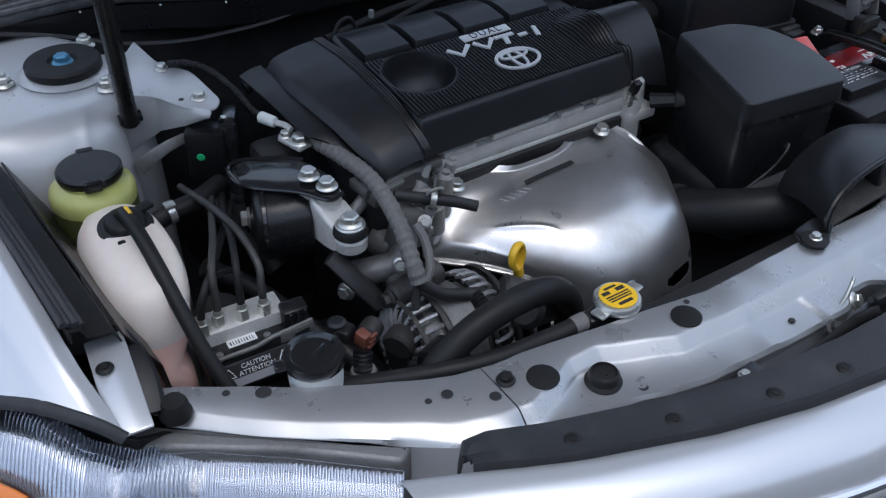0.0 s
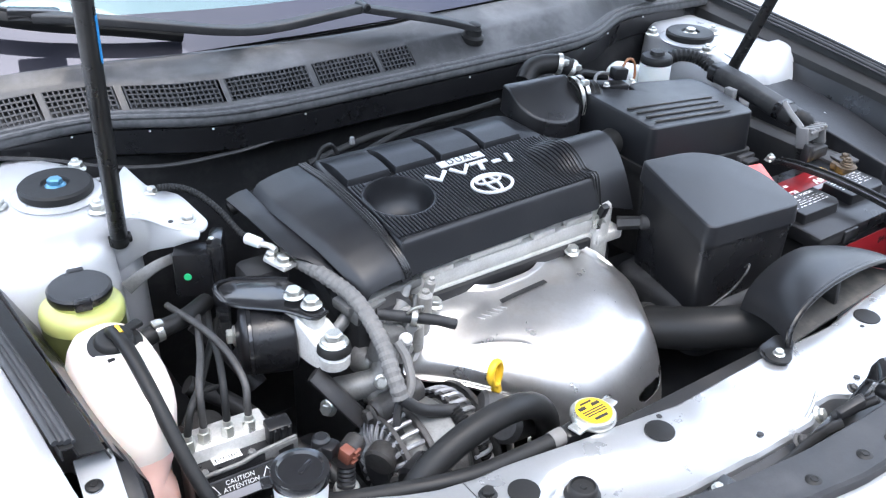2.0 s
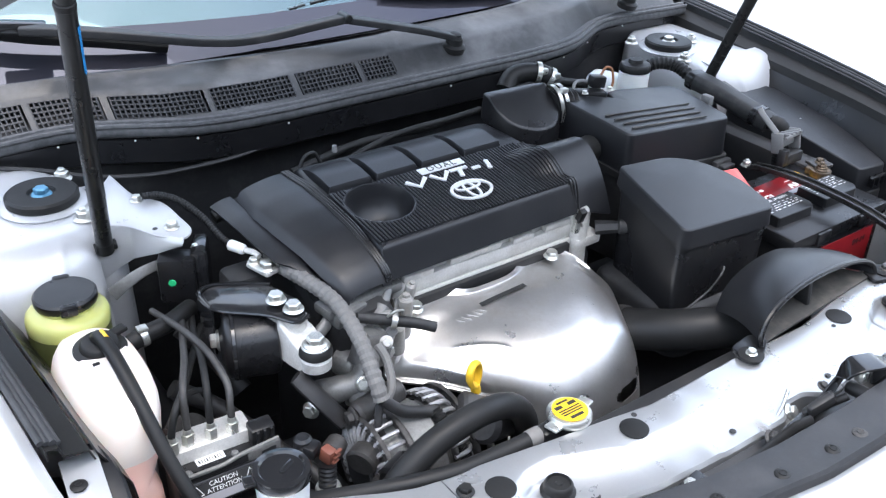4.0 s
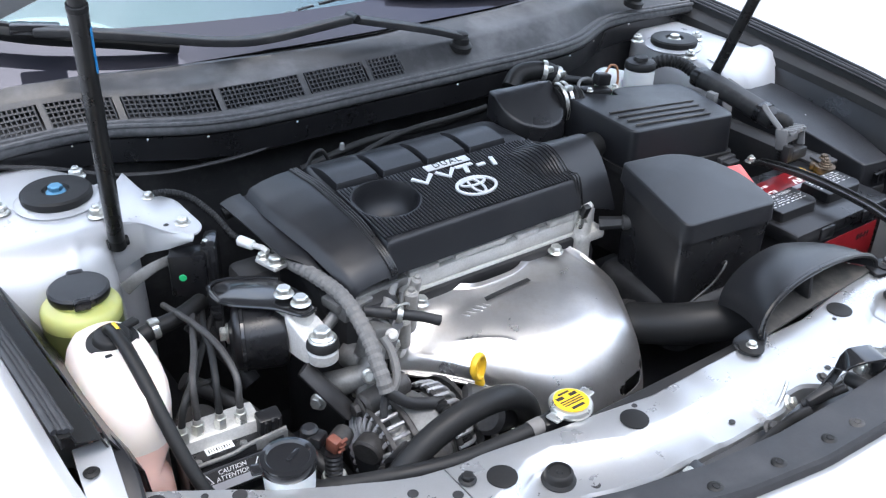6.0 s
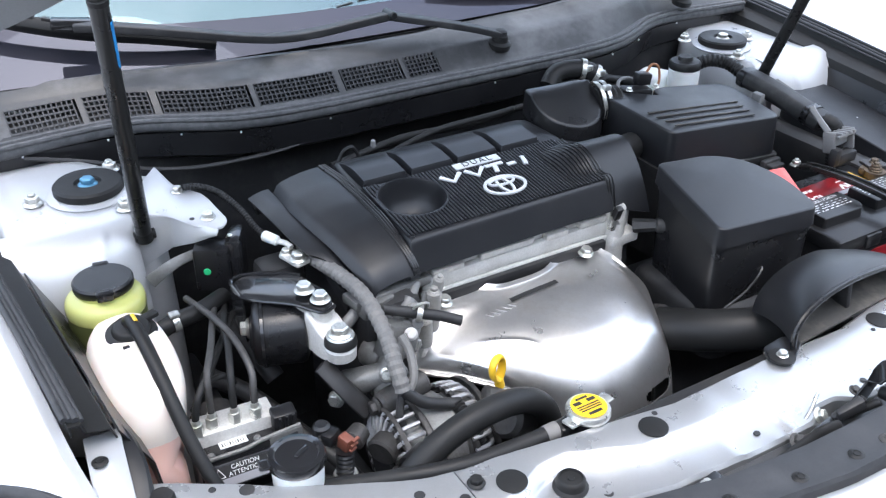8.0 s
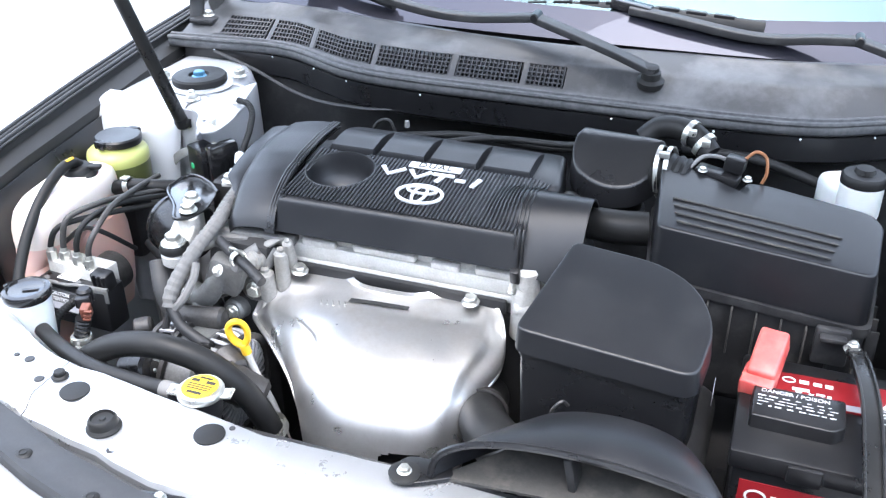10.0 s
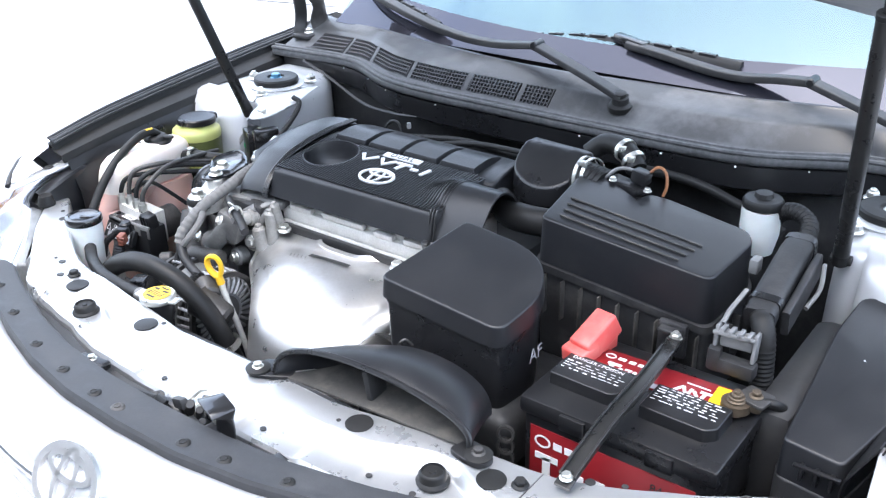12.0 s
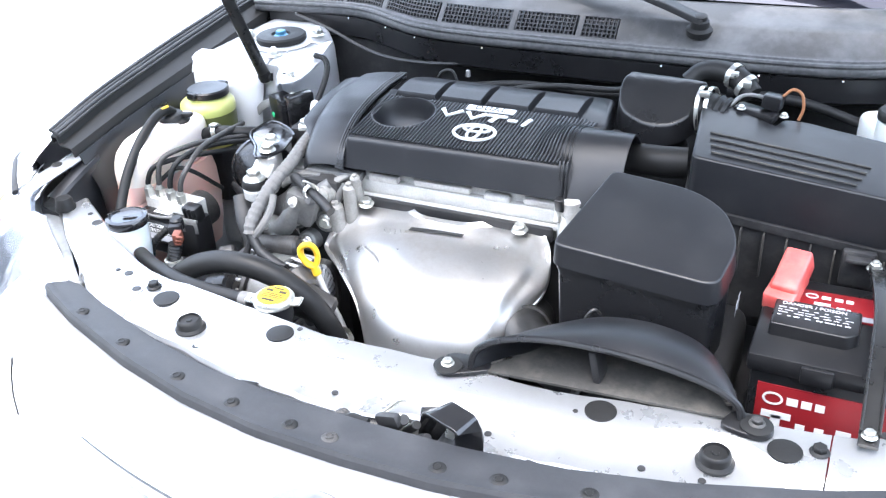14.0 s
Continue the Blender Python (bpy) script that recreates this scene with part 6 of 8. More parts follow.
# radiator filler
fil = thing("radiator_filler", (-0.223, 0.004, 0.78), "radiator filler neck with a yellow-labelled cap", "radiator cap")
bm = BM()
lathe(bm, [(0, 0), (0.018, 0), (0.019, 0.02), (0.022, 0.03), (0.022, 0.05), (0.0, 0.052)], (-0.223, 0.004, 0.782), seg=24)
rbox(bm, (-0.245, 0.006, 0.822), (0.04, 0.022, 0.018), 0.006)
part("neck", bm, M["plastic"], fil, "black plastic filler neck")
bm = BM()
lathe(bm, [(0, 0), (0.0245, 0), (0.026, 0.002), (0.026, 0.006), (0.024, 0.009), (0.020, 0.010), (0.0, 0.0105)], (-0.223, 0.004, 0.832), (0, 0, 1), 36)
for s in (-1, 1):
    rbox(bm, (-0.223 + s * 0.027, 0.004 + s * 0.006, 0.835), (0.018, 0.017, 0.004), 0.0015, (0, -s * 8, 12))
cap = part("cap", bm, M["zinc"], fil, "bright steel cap with two ears")
bm = BM()
lathe(bm, [(0, 0.0), (0.0205, 0.0), (0.0205, 0.0006), (0, 0.0007)], (-0.223, 0.004, 0.8424), seg=36)
stk = part("label", bm, M["sticker"], cap, "round yellow label")
for dx, dy, w, h in ((0, 0.014, 0.016, 0.003), (-0.010, 0.008, 0.010, 0.005), (0.009, 0.008, 0.011, 0.005), (0, 0.0015, 0.030, 0.0018), (0, -0.002, 0.030, 0.0018), (0, -0.0055, 0.028, 0.0018), (0.0, -0.012, 0.018, 0.004)):
    bm = BM()
    rbox(bm, (-0.223 + dx, 0.004 + dy, 0.8433), (w, h, 0.0004), 0)
    part("print_bar", bm, M["ink"], stk)

# taped loom over the engine
bm = BM()
tube(bm, [(-0.372, 0.43, 0.888), (-0.386, 0.394, 0.892), (-0.374, 0.328, 0.893), (-0.364, 0.272, 0.886), (-0.367, 0.214, 0.868), (-0.373, 0.172, 0.838), (-0.372, 0.158, 0.815)], 0.0104, ridge=(0.010, 0.0013), seg=14)
loom = solid("wiring_loom", bm, M["loom"], (-0.37, 0.3, 0.87), "grey taped corrugated wiring loom over the engine", "wiring", angle=15)
bm = BM()
tube(bm, [(-0.372, 0.160, 0.818), (-0.352, 0.150, 0.80), (-0.328, 0.145, 0.79), (-0.305, 0.14, 0.785)], 0.0075, seg=10)
tube(bm, [(-0.370, 0.165, 0.82), (-0.38, 0.155, 0.79), (-0.375, 0.15, 0.765)], 0.005, seg=8)
part("tail", bm, M["dirty"], loom, "thin dusty black tail")
bm = BM()
tube(bm, [(-0.352, 0.20, 0.865), (-0.349, 0.185, 0.85), (-0.355, 0.165, 0.83), (-0.366, 0.158, 0.815)], 0.0055, seg=8)
part("side_lead", bm, M["loom"], loom)

# engine mount
mount = thing("engine_mount", (-0.46, 0.33, 0.75), "black engine mount with zinc bolts and an alloy bracket", "engine mount")
PLATE = [(-0.492, 0.352), (-0.490, 0.388), (-0.472, 0.392), (-0.436, 0.372), (-0.412, 0.352), (-0.398, 0.300), (-0.406, 0.270), (-0.424, 0.264), (-0.446, 0.296), (-0.478, 0.330)]
bm = BM()
slab(bm, rounded(PLATE, [0.008, 0.012, 0.01, 0.012, 0.012, 0.014, 0.012, 0.01, 0.02, 0.012], 5), lambda x, y: 0.8845 - 0.10 * max(0.0, -0.45 - x), lambda x, y: 0.8875 - 0.10 * max(0.0, -0.45 - x), 0.0015)
mp = part("bracket", bm, M["gloss"], mount, "gloss black pressed bracket")
bm = BM()
rim = smooth_path([(-0.4935, 0.350, 0.8835), (-0.4915, 0.389, 0.8835), (-0.472, 0.3935, 0.8855), (-0.436, 0.3735, 0.8875), (-0.412, 0.3535, 0.8875)], 6)
tube(bm, rim, 0.0026, seg=8, steps=1)
tube(bm, smooth_path([(-0.4935, 0.350, 0.8835), (-0.480, 0.330, 0.8848), (-0.446, 0.2955, 0.8872), (-0.424, 0.263, 0.8872), (-0.405, 0.268, 0.8872)], 6), 0.0026, seg=8, steps=1)
part("turned_edge", bm, M["gloss"], mp, "rounded turned-down edge")
bm = BM()
sheet(bm, lambda u, v: Vector((-0.4945 - 0.003 * math.sin(u * 3.1), 0.345 + 0.046 * u, 0.8835 - (0.030 + 0.035 * (1 - u)) * v)), 10, 4, 0.003)
part("side_flange", bm, M["gloss"], mp)
bm = BM()
lathe(bm, [(0, 0), (0.020, 0), (0.024, 0.003), (0.036, 0.004), (0.041, 0.008), (0.0425, 0.014), (0.0425, 0.062), (0.040, 0.068), (0.030, 0.072), (0, 0.072)], (-0.492, 0.334, 0.838), (0.93, -0.36, 0.0), 36)
part("insulator", bm, M["plastic"], mount, "black rubber-filled insulator can")
bm = BM()
lathe(bm, [(0.043, 0), (0.0445, 0.001), (0.0445, 0.005), (0.043, 0.006)], (-0.480, 0.3295, 0.838), (0.93, -0.36, 0.0), 36)
part("can_rim", bm, M["gloss"], mount)
bm = BM()
slab(bm, rounded([(-0.442, 0.290), (-0.412, 0.318), (-0.394, 0.265), (-0.398, 0.228), (-0.424, 0.224), (-0.436, 0.25)], 0.010), 0.832, lambda x, y: 0.880 - 0.50 * max(0.0, 0.285 - y), 0.005, 0.003)
rod(bm, (-0.427, 0.306, 0.84), (-0.427, 0.306, 0.884), 0.017, 0.016, 18, 0.002)
rod(bm, (-0.416, 0.283, 0.84), (-0.416, 0.283, 0.884), 0.016, 0.015, 18, 0.002)
rod(bm, (-0.413, 0.239, 0.832), (-0.413, 0.239, 0.8505), 0.0185, 0.019, 24, 0.003)
part("alloy_arm", bm, M["alloy"], mount, "pale cast alloy arm")
bm = BM()
rod(bm, (-0.413, 0.239, 0.8506), (-0.413, 0.239, 0.864), 0.0205, 0.0195, 28, 0.003)
part("bush", bm, M["rubber"], mount, "black rubber bush")
bm = BM()
rod(bm, (-0.413, 0.239, 0.8635), (-0.413, 0.239, 0.8665), 0.0175, 0.0170, 28, 0.001)
part("washer", bm, M["zinc"], mount)
for p in ((-0.426, 0.310, 0.893), (-0.416, 0.285, 0.890), (-0.413, 0.239, 0.866)):
    bolt(mount, p, (0, 0, 1), 0.0092 if p[2] > 0.88 else 0.0105, M["zinc"], label="large zinc flange bolt")
bolt(mount, (-0.4925, 0.3342, 0.846), (-0.93, 0.36, 0), 0.0095, M["zinc"])
bm = BM()
tube(bm, [(-0.44, 0.24, 0.83), (-0.42, 0.215, 0.80), (-0.40, 0.205, 0.77)], 0.016, seg=10, flat=0.5)
part("lower_arm", bm, M["dark"], mount)

# earth lead and its bracket
gl = thing("earth_lead", (-0.405, 0.383, 0.885), "earth lead in black corrugated sleeve with a white tag", "cable")
bm = BM()
tube(bm, [(-0.492, 0.556, 0.945), (-0.470, 0.548, 0.944), (-0.450, 0.525, 0.938), (-0.436, 0.49, 0.925), (-0.428, 0.455, 0.910), (-0.420, 0.435, 0.905)], 0.0052, ridge=(0.004, 0.0009), seg=10)
part("sleeve", bm, M["rubber"], gl, "black corrugated sleeve")
bm = BM()
rod(bm, (-0.425, 0.440, 0.907), (-0.414, 0.418, 0.906), 0.0075, 0.007, 12, 0.002)
part("tag", bm, M["white"], gl, "white plastic tag")
bm = BM()
tube(bm, [(-0.414, 0.418, 0.906), (-0.408, 0.405, 0.907), (-0.405, 0.395, 0.905)], 0.004, seg=8)
rbox(bm, (-0.405, 0.385, 0.894), (0.024, 0.040, 0.006), 0.002, (0, 0, 15))
part("terminal", bm, M["alloy"], gl, "bare metal terminal")
bolt(gl, (-0.404, 0.376, 0.897), (0, 0, 1), 0.009, M["zinc"])
bolt(gl, (-0.412, 0.398, 0.897), (0, 0, 1), 0.006, M["zinc"])
bm = BM()
rbox(bm, (-0.42, 0.41, 0.84), (0.06, 0.05, 0.09), 0.012)
part("bracket", bm, M["dark"], gl)

# relay
rel = thing("relay_box", (-0.483, 0.448, 0.84), "small black relay box with a green dot", "relay")
bm = BM()
rbox(bm, (-0.494, 0.446, 0.880), (0.046, 0.032, 0.062), 0.004, (0, 0, -28))
part("case", bm, M["plastic"], rel)
bm = BM()
lathe(bm, [(0, 0), (0.005, 0), (0.0045, 0.0008), (0, 0.001)], (-0.5075, 0.4335, 0.880), (-0.5, -0.88, 0), 16, 1.0)
part("dot", bm, material("green_dot", (0.02, 0.45, 0.16), 0.4, grain_amount=0.1), rel, "green paint dot")
bm = BM()
rbox(bm, (-0.462, 0.448, 0.882), (0.02, 0.05, 0.075), 0.006, (0, 0, -28))
part("holder", bm, M["gloss"], rel)
bolt(rel, (-0.470, 0.442, 0.916), (0, 0, 1), 0.004, M["zinc"])

# ---- tanks and brake unit on the belt side ----
res = thing("power_steering_reservoir", (-0.640, 0.425, 0.79), "translucent yellow-green fluid reservoir with a black cap", "reservoir")
C = (-0.638, 0.425)
bm = BM()
lathe(bm, [(0, 0), (0.040, 0), (0.046, 0.006), (0.047, 0.054), (0.0, 0.0541)], (*C, 0.822), seg=40)
part("lower_body", bm, M["fluid_dark"], res, "dark oil in the lower part")
bm = BM()
lathe(bm, [(0.047, 0.0), (0.0475, 0.002), (0.0475, 0.010), (0.0460, 0.016), (0.0415, 0.020), (0.034, 0.0225), (0.031, 0.024), (0.031, 0.031), (0, 0.031)], (*C, 0.8762), seg=40)
part("upper_body", bm, M["fluid"], res, "yellow-green translucent body")
bm = BM()
lathe(bm, [(0.028, 0), (0.0350, 0.001), (0.0360, 0.004), (0.0360, 0.011), (0.0335, 0.0135), (0.010, 0.0140), (0, 0.0132)], (C[0] + 0.002, C[1] + 0.004, 0.902), (0.0, 0.0, 1), 44)
for a in (80, 260):
    c = Vector((C[0] + 0.002 + 0.0345 * math.cos(radians(a)), C[1] + 0.004 + 0.0345 * math.sin(radians(a)), 0.910))
    rbox(bm, c, (0.020, 0.012, 0.013), 0.003, (0, 0, a + 90))
part("cap", bm, M["plastic"], res, "flat black screw cap with two lugs")
bm = BM()
lathe(bm, [(0, 0), (0.040, 0), (0.050, 0.003), (0.0505, 0.008), (0.047, 0.010), (0, 0.010)], (*C, 0.818), seg=36)
part("base_rim", bm, M["fluid"], res, "pale translucent base rim")
bm = BM()
rbox(bm, (C[0], C[1] + 0.01, 0.76), (0.05, 0.05, 0.112), 0.01)
part("clamp_base", bm, M["dark"], res, "dark bracket below")

tank = thing("coolant_tank", (-0.635, 0.24, 0.64), "translucent white coolant tank, pink with coolant below", "tank")


def tank_ring(z, x, y, a, b, n=0.62, seg=40):
    """A rounded rectangular ring: half widths a and b."""
    out = []
    for k in range(seg):
        c, q = math.cos(2 * math.pi * k / seg), math.sin(2 * math.pi * k / seg)
        out.append(Vector((x + a * math.copysign(abs(c) ** n, c), y + b * math.copysign(abs(q) ** n, q), z)))
    return out


bm = BM()
loft(bm, [tank_ring(0.60, -0.654, 0.222, 0.034, 0.030), tank_ring(0.74, -0.653, 0.225, 0.035, 0.033), tank_ring(0.780, -0.653, 0.232, 0.034, 0.038), tank_ring(0.792, -0.656, 0.258, 0.029, 0.066, 0.8), tank_ring(0.803, -0.651, 0.278, 0.037, 0.078, 0.76), tank_ring(0.814, -0.648, 0.290, 0.042, 0.088, 0.76), tank_ring(0.826, -0.645, 0.298, 0.0445, 0.094, 0.76)])
part("lower_body", bm, M["coolant"], tank, "pink coolant-filled lower body", angle=60)
bm = BM()
loft(bm, [tank_ring(0.66, -0.636, 0.345, 0.030, 0.034, 0.7), tank_ring(0.70, -0.634, 0.342, 0.036, 0.044, 0.7), tank_ring(0.75, -0.632, 0.338, 0.040, 0.050, 0.7), tank_ring(0.795, -0.634, 0.334, 0.041, 0.054, 0.7), tank_ring(0.822, -0.638, 0.328, 0.041, 0.056, 0.7)])
part("rear_sump", bm, M["coolant"], tank, "deep pink rear half", angle=60)
bm = BM()
loft(bm, [tank_ring(0.8261, -0.645, 0.298, 0.0445, 0.094, 0.76), tank_ring(0.836, -0.644, 0.299, 0.0455, 0.095, 0.74), tank_ring(0.846, -0.643, 0.300, 0.0455, 0.095, 0.74), tank_ring(0.859, -0.641, 0.301, 0.0455, 0.093, 0.72), tank_ring(0.873, -0.639, 0.302, 0.0440, 0.089, 0.72), tank_ring(0.884, -0.637, 0.305, 0.0410, 0.083, 0.80), tank_ring(0.892, -0.634, 0.311, 0.035, 0.064, 0.88),
           tank_ring(0.897, -0.632, 0.320, 0.024, 0.033, 1.0), tank_ring(0.899, -0.632, 0.322, 0.012, 0.012, 1.0)])
part("upper_body", bm, M["tank"], tank, "white upper body", angle=60)
bm = BM()
lathe(bm, [(0.026, -0.006), (0.029, -0.004), (0.029, 0.0), (0.022, 0.003), (0.020, 0.009), (0.017, 0.011), (0, 0.011)], (-0.632, 0.325, 0.897), (0, -0.1, 1), 30)
rbox(bm, (-0.608, 0.335, 0.905), (0.02, 0.012, 0.006), 0.002, (0, 0, 20))
rbox(bm, (-0.645, 0.298, 0.892), (0.008, 0.006, 0.012), 0.001)
part("cap", bm, M["rubber"], tank, "black push-on cap")
bm = BM()
tube(bm, [(-0.633, 0.332, 0.906), (-0.632, 0.316, 0.916), (-0.630, 0.285, 0.914), (-0.627, 0.240, 0.893), (-0.623, 0.200, 0.862), (-0.616, 0.165, 0.826), (-0.604, 0.135, 0.792), (-0.585, 0.105, 0.765)], 0.0078, seg=12)
th = part("hose", bm, M["rubber"], tank, "black rubber overflow hose")
bm = BM()
rod(bm, (-0.6292, 0.318, 0.9225), (-0.6288, 0.303, 0.9228), 0.0026, 0.0026, 8)
part("paint_mark", bm, M["yellow"], th, "yellow paint mark")
# clip on a rubber pipe behind the tank
bm = BM()
tube(bm, [(-0.60, 0.36, 0.86), (-0.575, 0.362, 0.868), (-0.54, 0.37, 0.868), (-0.50, 0.40, 0.86)], 0.011, seg=12)
pipe = solid("return_hose", bm, M["rubber"], (-0.57, 0.36, 0.86), "black rubber return hose with a spring clip", "hose")
bm = BM()
ring(bm, Matrix.Translation((-0.5785, 0.3615, 0.868)) @ turn_to((1, 0.1, 0.1)), 0.0125, 0.0125, 0.0015, 0.008, seg=20)
rbox(bm, (-0.575, 0.357, 0.882), (0.012, 0.012, 0.004), 0.001)
part("spring_clip", bm, M["zinc"], pipe, "bright steel spring clip")

# anti-lock brake unit
absu = thing("brake_control_unit", (-0.56, 0.19, 0.66), "brake control unit with an alloy block and steel pipes", "brake unit")
bm = BM()
rbox(bm, (-0.561, 0.222, 0.785), (0.094, 0.036, 0.062), 0.002, (0, 0, -4))
block = part("valve_block", bm, M["alloy"], absu, "pale machined alloy block")
bm = BM()
lathe(bm, [(0, 0), (0.028, 0), (0.03, 0.004), (0.03, 0.05), (0, 0.054)], (-0.565, 0.24, 0.765), (0, 1, 0), 28)
part("motor", bm, M["alloy_dark"], absu, "round pump motor")
bm = BM()
rbox(bm, (-0.5540, 0.2030, 0.7660), (0.118, 0.040, 0.066), 0.004, (0, 0, -1))
rbox(bm, (-0.5080, 0.1990, 0.8090), (0.028, 0.020, 0.026), 0.003, (8, 0, -4))
for k in range(3):
    rbox(bm, (-0.5160 + 0.008 * k, 0.1880, 0.8100), (0.0035, 0.004, 0.020), 0.001, (8, 0, -4))
ecu = part("controller", bm, M["plastic"], absu, "black plastic controller")
bm = BM()
rbox(bm, (-0.5690, 0.1990, 0.7995), (0.032, 0.011, 0.0012), 0.0004, (0, 0, -3))
tag_ob = part("barcode_label", bm, M["label_white"], ecu, "small white label")
for k in range(9):
    bm = BM()
    rbox(bm, (-0.5815 + 0.0030 * k, 0.1990 - 0.00016 * k, 0.8003), (0.0009 + 0.0006 * (k % 3 == 0), 0.0055, 0.0003), 0, (0, 0, -3))
    part("print_bar", bm, M["ink"], tag_ob)
bm = BM()
for p in ((-0.5980, 0.1890, 0.7985), (-0.5440, 0.1890, 0.8005)):
    rod(bm, p, (p[0], p[1], p[2] + 0.004), 0.0045, 0.0040, 12, 0.001)
tube(bm, [(-0.6080, 0.1860, 0.7960), (-0.5980, 0.1840, 0.7990), (-0.5800, 0.1830, 0.7990), (-0.5600, 0.1820, 0.7995), (-0.5420, 0.1840, 0.8010), (-0.5300, 0.1850, 0.8010), (-0.4930, 0.1860, 0.8020)], 0.0026, seg=8)
rbox(bm, (-0.5120, 0.1835, 0.7915), (0.040, 0.0022, 0.020), 0.0008, (0, 0, 1))
br = part("bracket", bm, M["alloy_mid"], absu, "pale steel bracket edge")
bm = BM()
rbox(bm, (-0.5660, 0.1757, 0.7768), (0.086, 0.030, 0.010), 0.002, (62, 0, -3))
lb = part("label_carrier", bm, M["plastic"], absu)
lm = pose(-0.5660, 0.1700, 0.7800, 62, 0, -3)
bm = BM()
rbox(bm, (0, 0, 0), (0.076, 0.024, 0.0008), 0)
for v in bm.verts:
    v.co = lm @ v.co
lab = part("warning_label", bm, M["ink"], lb, "black and pale warning label")
bm = BM()
rbox(bm, (0.004, -0.0065, 0.0007), (0.066, 0.009, 0.0004), 0)
for v in bm.verts:
    v.co = lm @ v.co
part("pale_field", bm, M["label_grey"], lab)
words("caution_text", "CAUTION\nATTENTION", lm @ pose(0.0, 0.0052, 0.0007), 0.0072, M["label_white"], lab, "white print", 0.0001)
for s in (-1, 1):
    bm = BM()
    stroke(bm, [(s * 0.030 - 0.006, 0.0), (s * 0.030, 0.0105), (s * 0.030 + 0.006, 0.0), (s * 0.030 - 0.006, 0.0)], 0.0013, 0.0003, lm @ pose(0, 0, 0.0006))
    part("warning_sign", bm, M["label_white"], lab)
# steel pipes
PIPES = [
    [(-0.603, 0.213, 0.815), (-0.602, 0.214, 0.84), (-0.592, 0.222, 0.862), (-0.572, 0.245, 0.868), (-0.54, 0.30, 0.862), (-0.50, 0.37, 0.85)],
    [(-0.584, 0.217, 0.815), (-0.583, 0.219, 0.85), (-0.578, 0.232, 0.876), (-0.560, 0.27, 0.882), (-0.545, 0.31, 0.878), (-0.52, 0.38, 0.862)],
    [(-0.559, 0.213, 0.815), (-0.558, 0.216, 0.848), (-0.552, 0.232, 0.872), (-0.540, 0.27, 0.880), (-0.528, 0.32, 0.872), (-0.50, 0.40, 0.85)],
    [(-0.536, 0.209, 0.815), (-0.535, 0.212, 0.846), (-0.530, 0.228, 0.868), (-0.532, 0.27, 0.884), (-0.538, 0.33, 0.882), (-0.548, 0.40, 0.872)],
]
for k, p in enumerate(PIPES):
    bm = BM()
    tube(bm, p, 0.0042, seg=10)
    pp = part("brake_pipe", bm, M["rubber"] if k % 2 == 0 else M["alloy_dark"], absu, "thin bent brake pipe")
    bm = BM()
    rod(bm, (*p[0][:2], 0.816), (*p[0][:2], 0.830), 0.0075, 0.0075, 6)
    rod(bm, (*p[0][:2], 0.829), (*p[0][:2], 0.836), 0.0055, 0.0045, 12)
    part("union_nut", bm, M["zinc"], pp, "hexagon union nut")
bm = BM()
tube(bm, [(-0.600, 0.235, 0.83), (-0.575, 0.25, 0.85), (-0.55, 0.26, 0.845), (-0.53, 0.30, 0.80)], 0.0036, seg=8)
part("brake_pipe", bm, M["rubber"], absu)

# washer filler
wash = thing("washer_filler", (-0.536, 0.082, 0.70), "white washer bottle neck with a black flip cap", "washer filler")
bm = BM()
lathe(bm, [(0, 0), (0.020, 0), (0.023, 0.05), (0.027, 0.115), (0.028, 0.138), (0.0, 0.138)], (-0.535, 0.092, 0.704), seg=32)
part("neck", bm, M["white"], wash, "white plastic neck")
bm = BM()
lathe(bm, [(0, 0), (0.029, 0), (0.0305, 0.002), (0.0305, 0.009), (0.029, 0.012), (0.024, 0.013), (0.022, 0.0105), (0.012, 0.0095), (0, 0.0095)], (-0.535, 0.092, 0.840), seg=40)
rbox(bm, (-0.567, 0.099, 0.845), (0.014, 0.014, 0.006), 0.002, (0, 0, -15))
rbox(bm, (-0.529, 0.093, 0.8505), (0.020, 0.005, 0.002), 0.001, (0, 0, 30))
part("cap", bm, M["gloss"], wash, "black round flip cap")

# pressure switch with a brown connector
sw = thing("pressure_switch", (-0.475, 0.105, 0.74), "pressure switch with a brown connector", "sensor")
bm = BM()
rod(bm, (-0.478, 0.102, 0.74), (-0.476, 0.105, 0.782), 0.012, 0.012, 6)
lathe(bm, [(0, 0), (0.014, 0), (0.0145, 0.003), (0.013, 0.007), (0, 0.008)], (-0.476, 0.105, 0.778), seg=20)
part("hexagon_body", bm, M["zinc"], sw, "zinc hexagon body")
bm = BM()
tube(bm, [(-0.476, 0.106, 0.784), (-0.472, 0.112, 0.808)], 0.0105, ridge=(0.005, 0.001), seg=14)
part("boot", bm, M["plastic"], sw)
bm = BM()
rbox(bm, (-0.469, 0.116, 0.817), (0.012, 0.015, 0.018), 0.002, (10, 0, 20))
for k in range(3):
    rbox(bm, (-0.464 + 0.002 * k, 0.109, 0.810 + 0.006 * k), (0.010, 0.004, 0.003), 0.001, (0, 0, 20))
part("connector", bm, M["brown"], sw, "brown connector")
bm = BM()
rbox(bm, (-0.482, 0.128, 0.822), (0.020, 0.016, 0.016), 0.004, (0, 0, 30))
rod(bm, (-0.487, 0.138, 0.815), (-0.487, 0.138, 0.835), 0.011, 0.010, 16, 0.003)
part("plug", bm, M["plastic"], sw)
bm = BM()
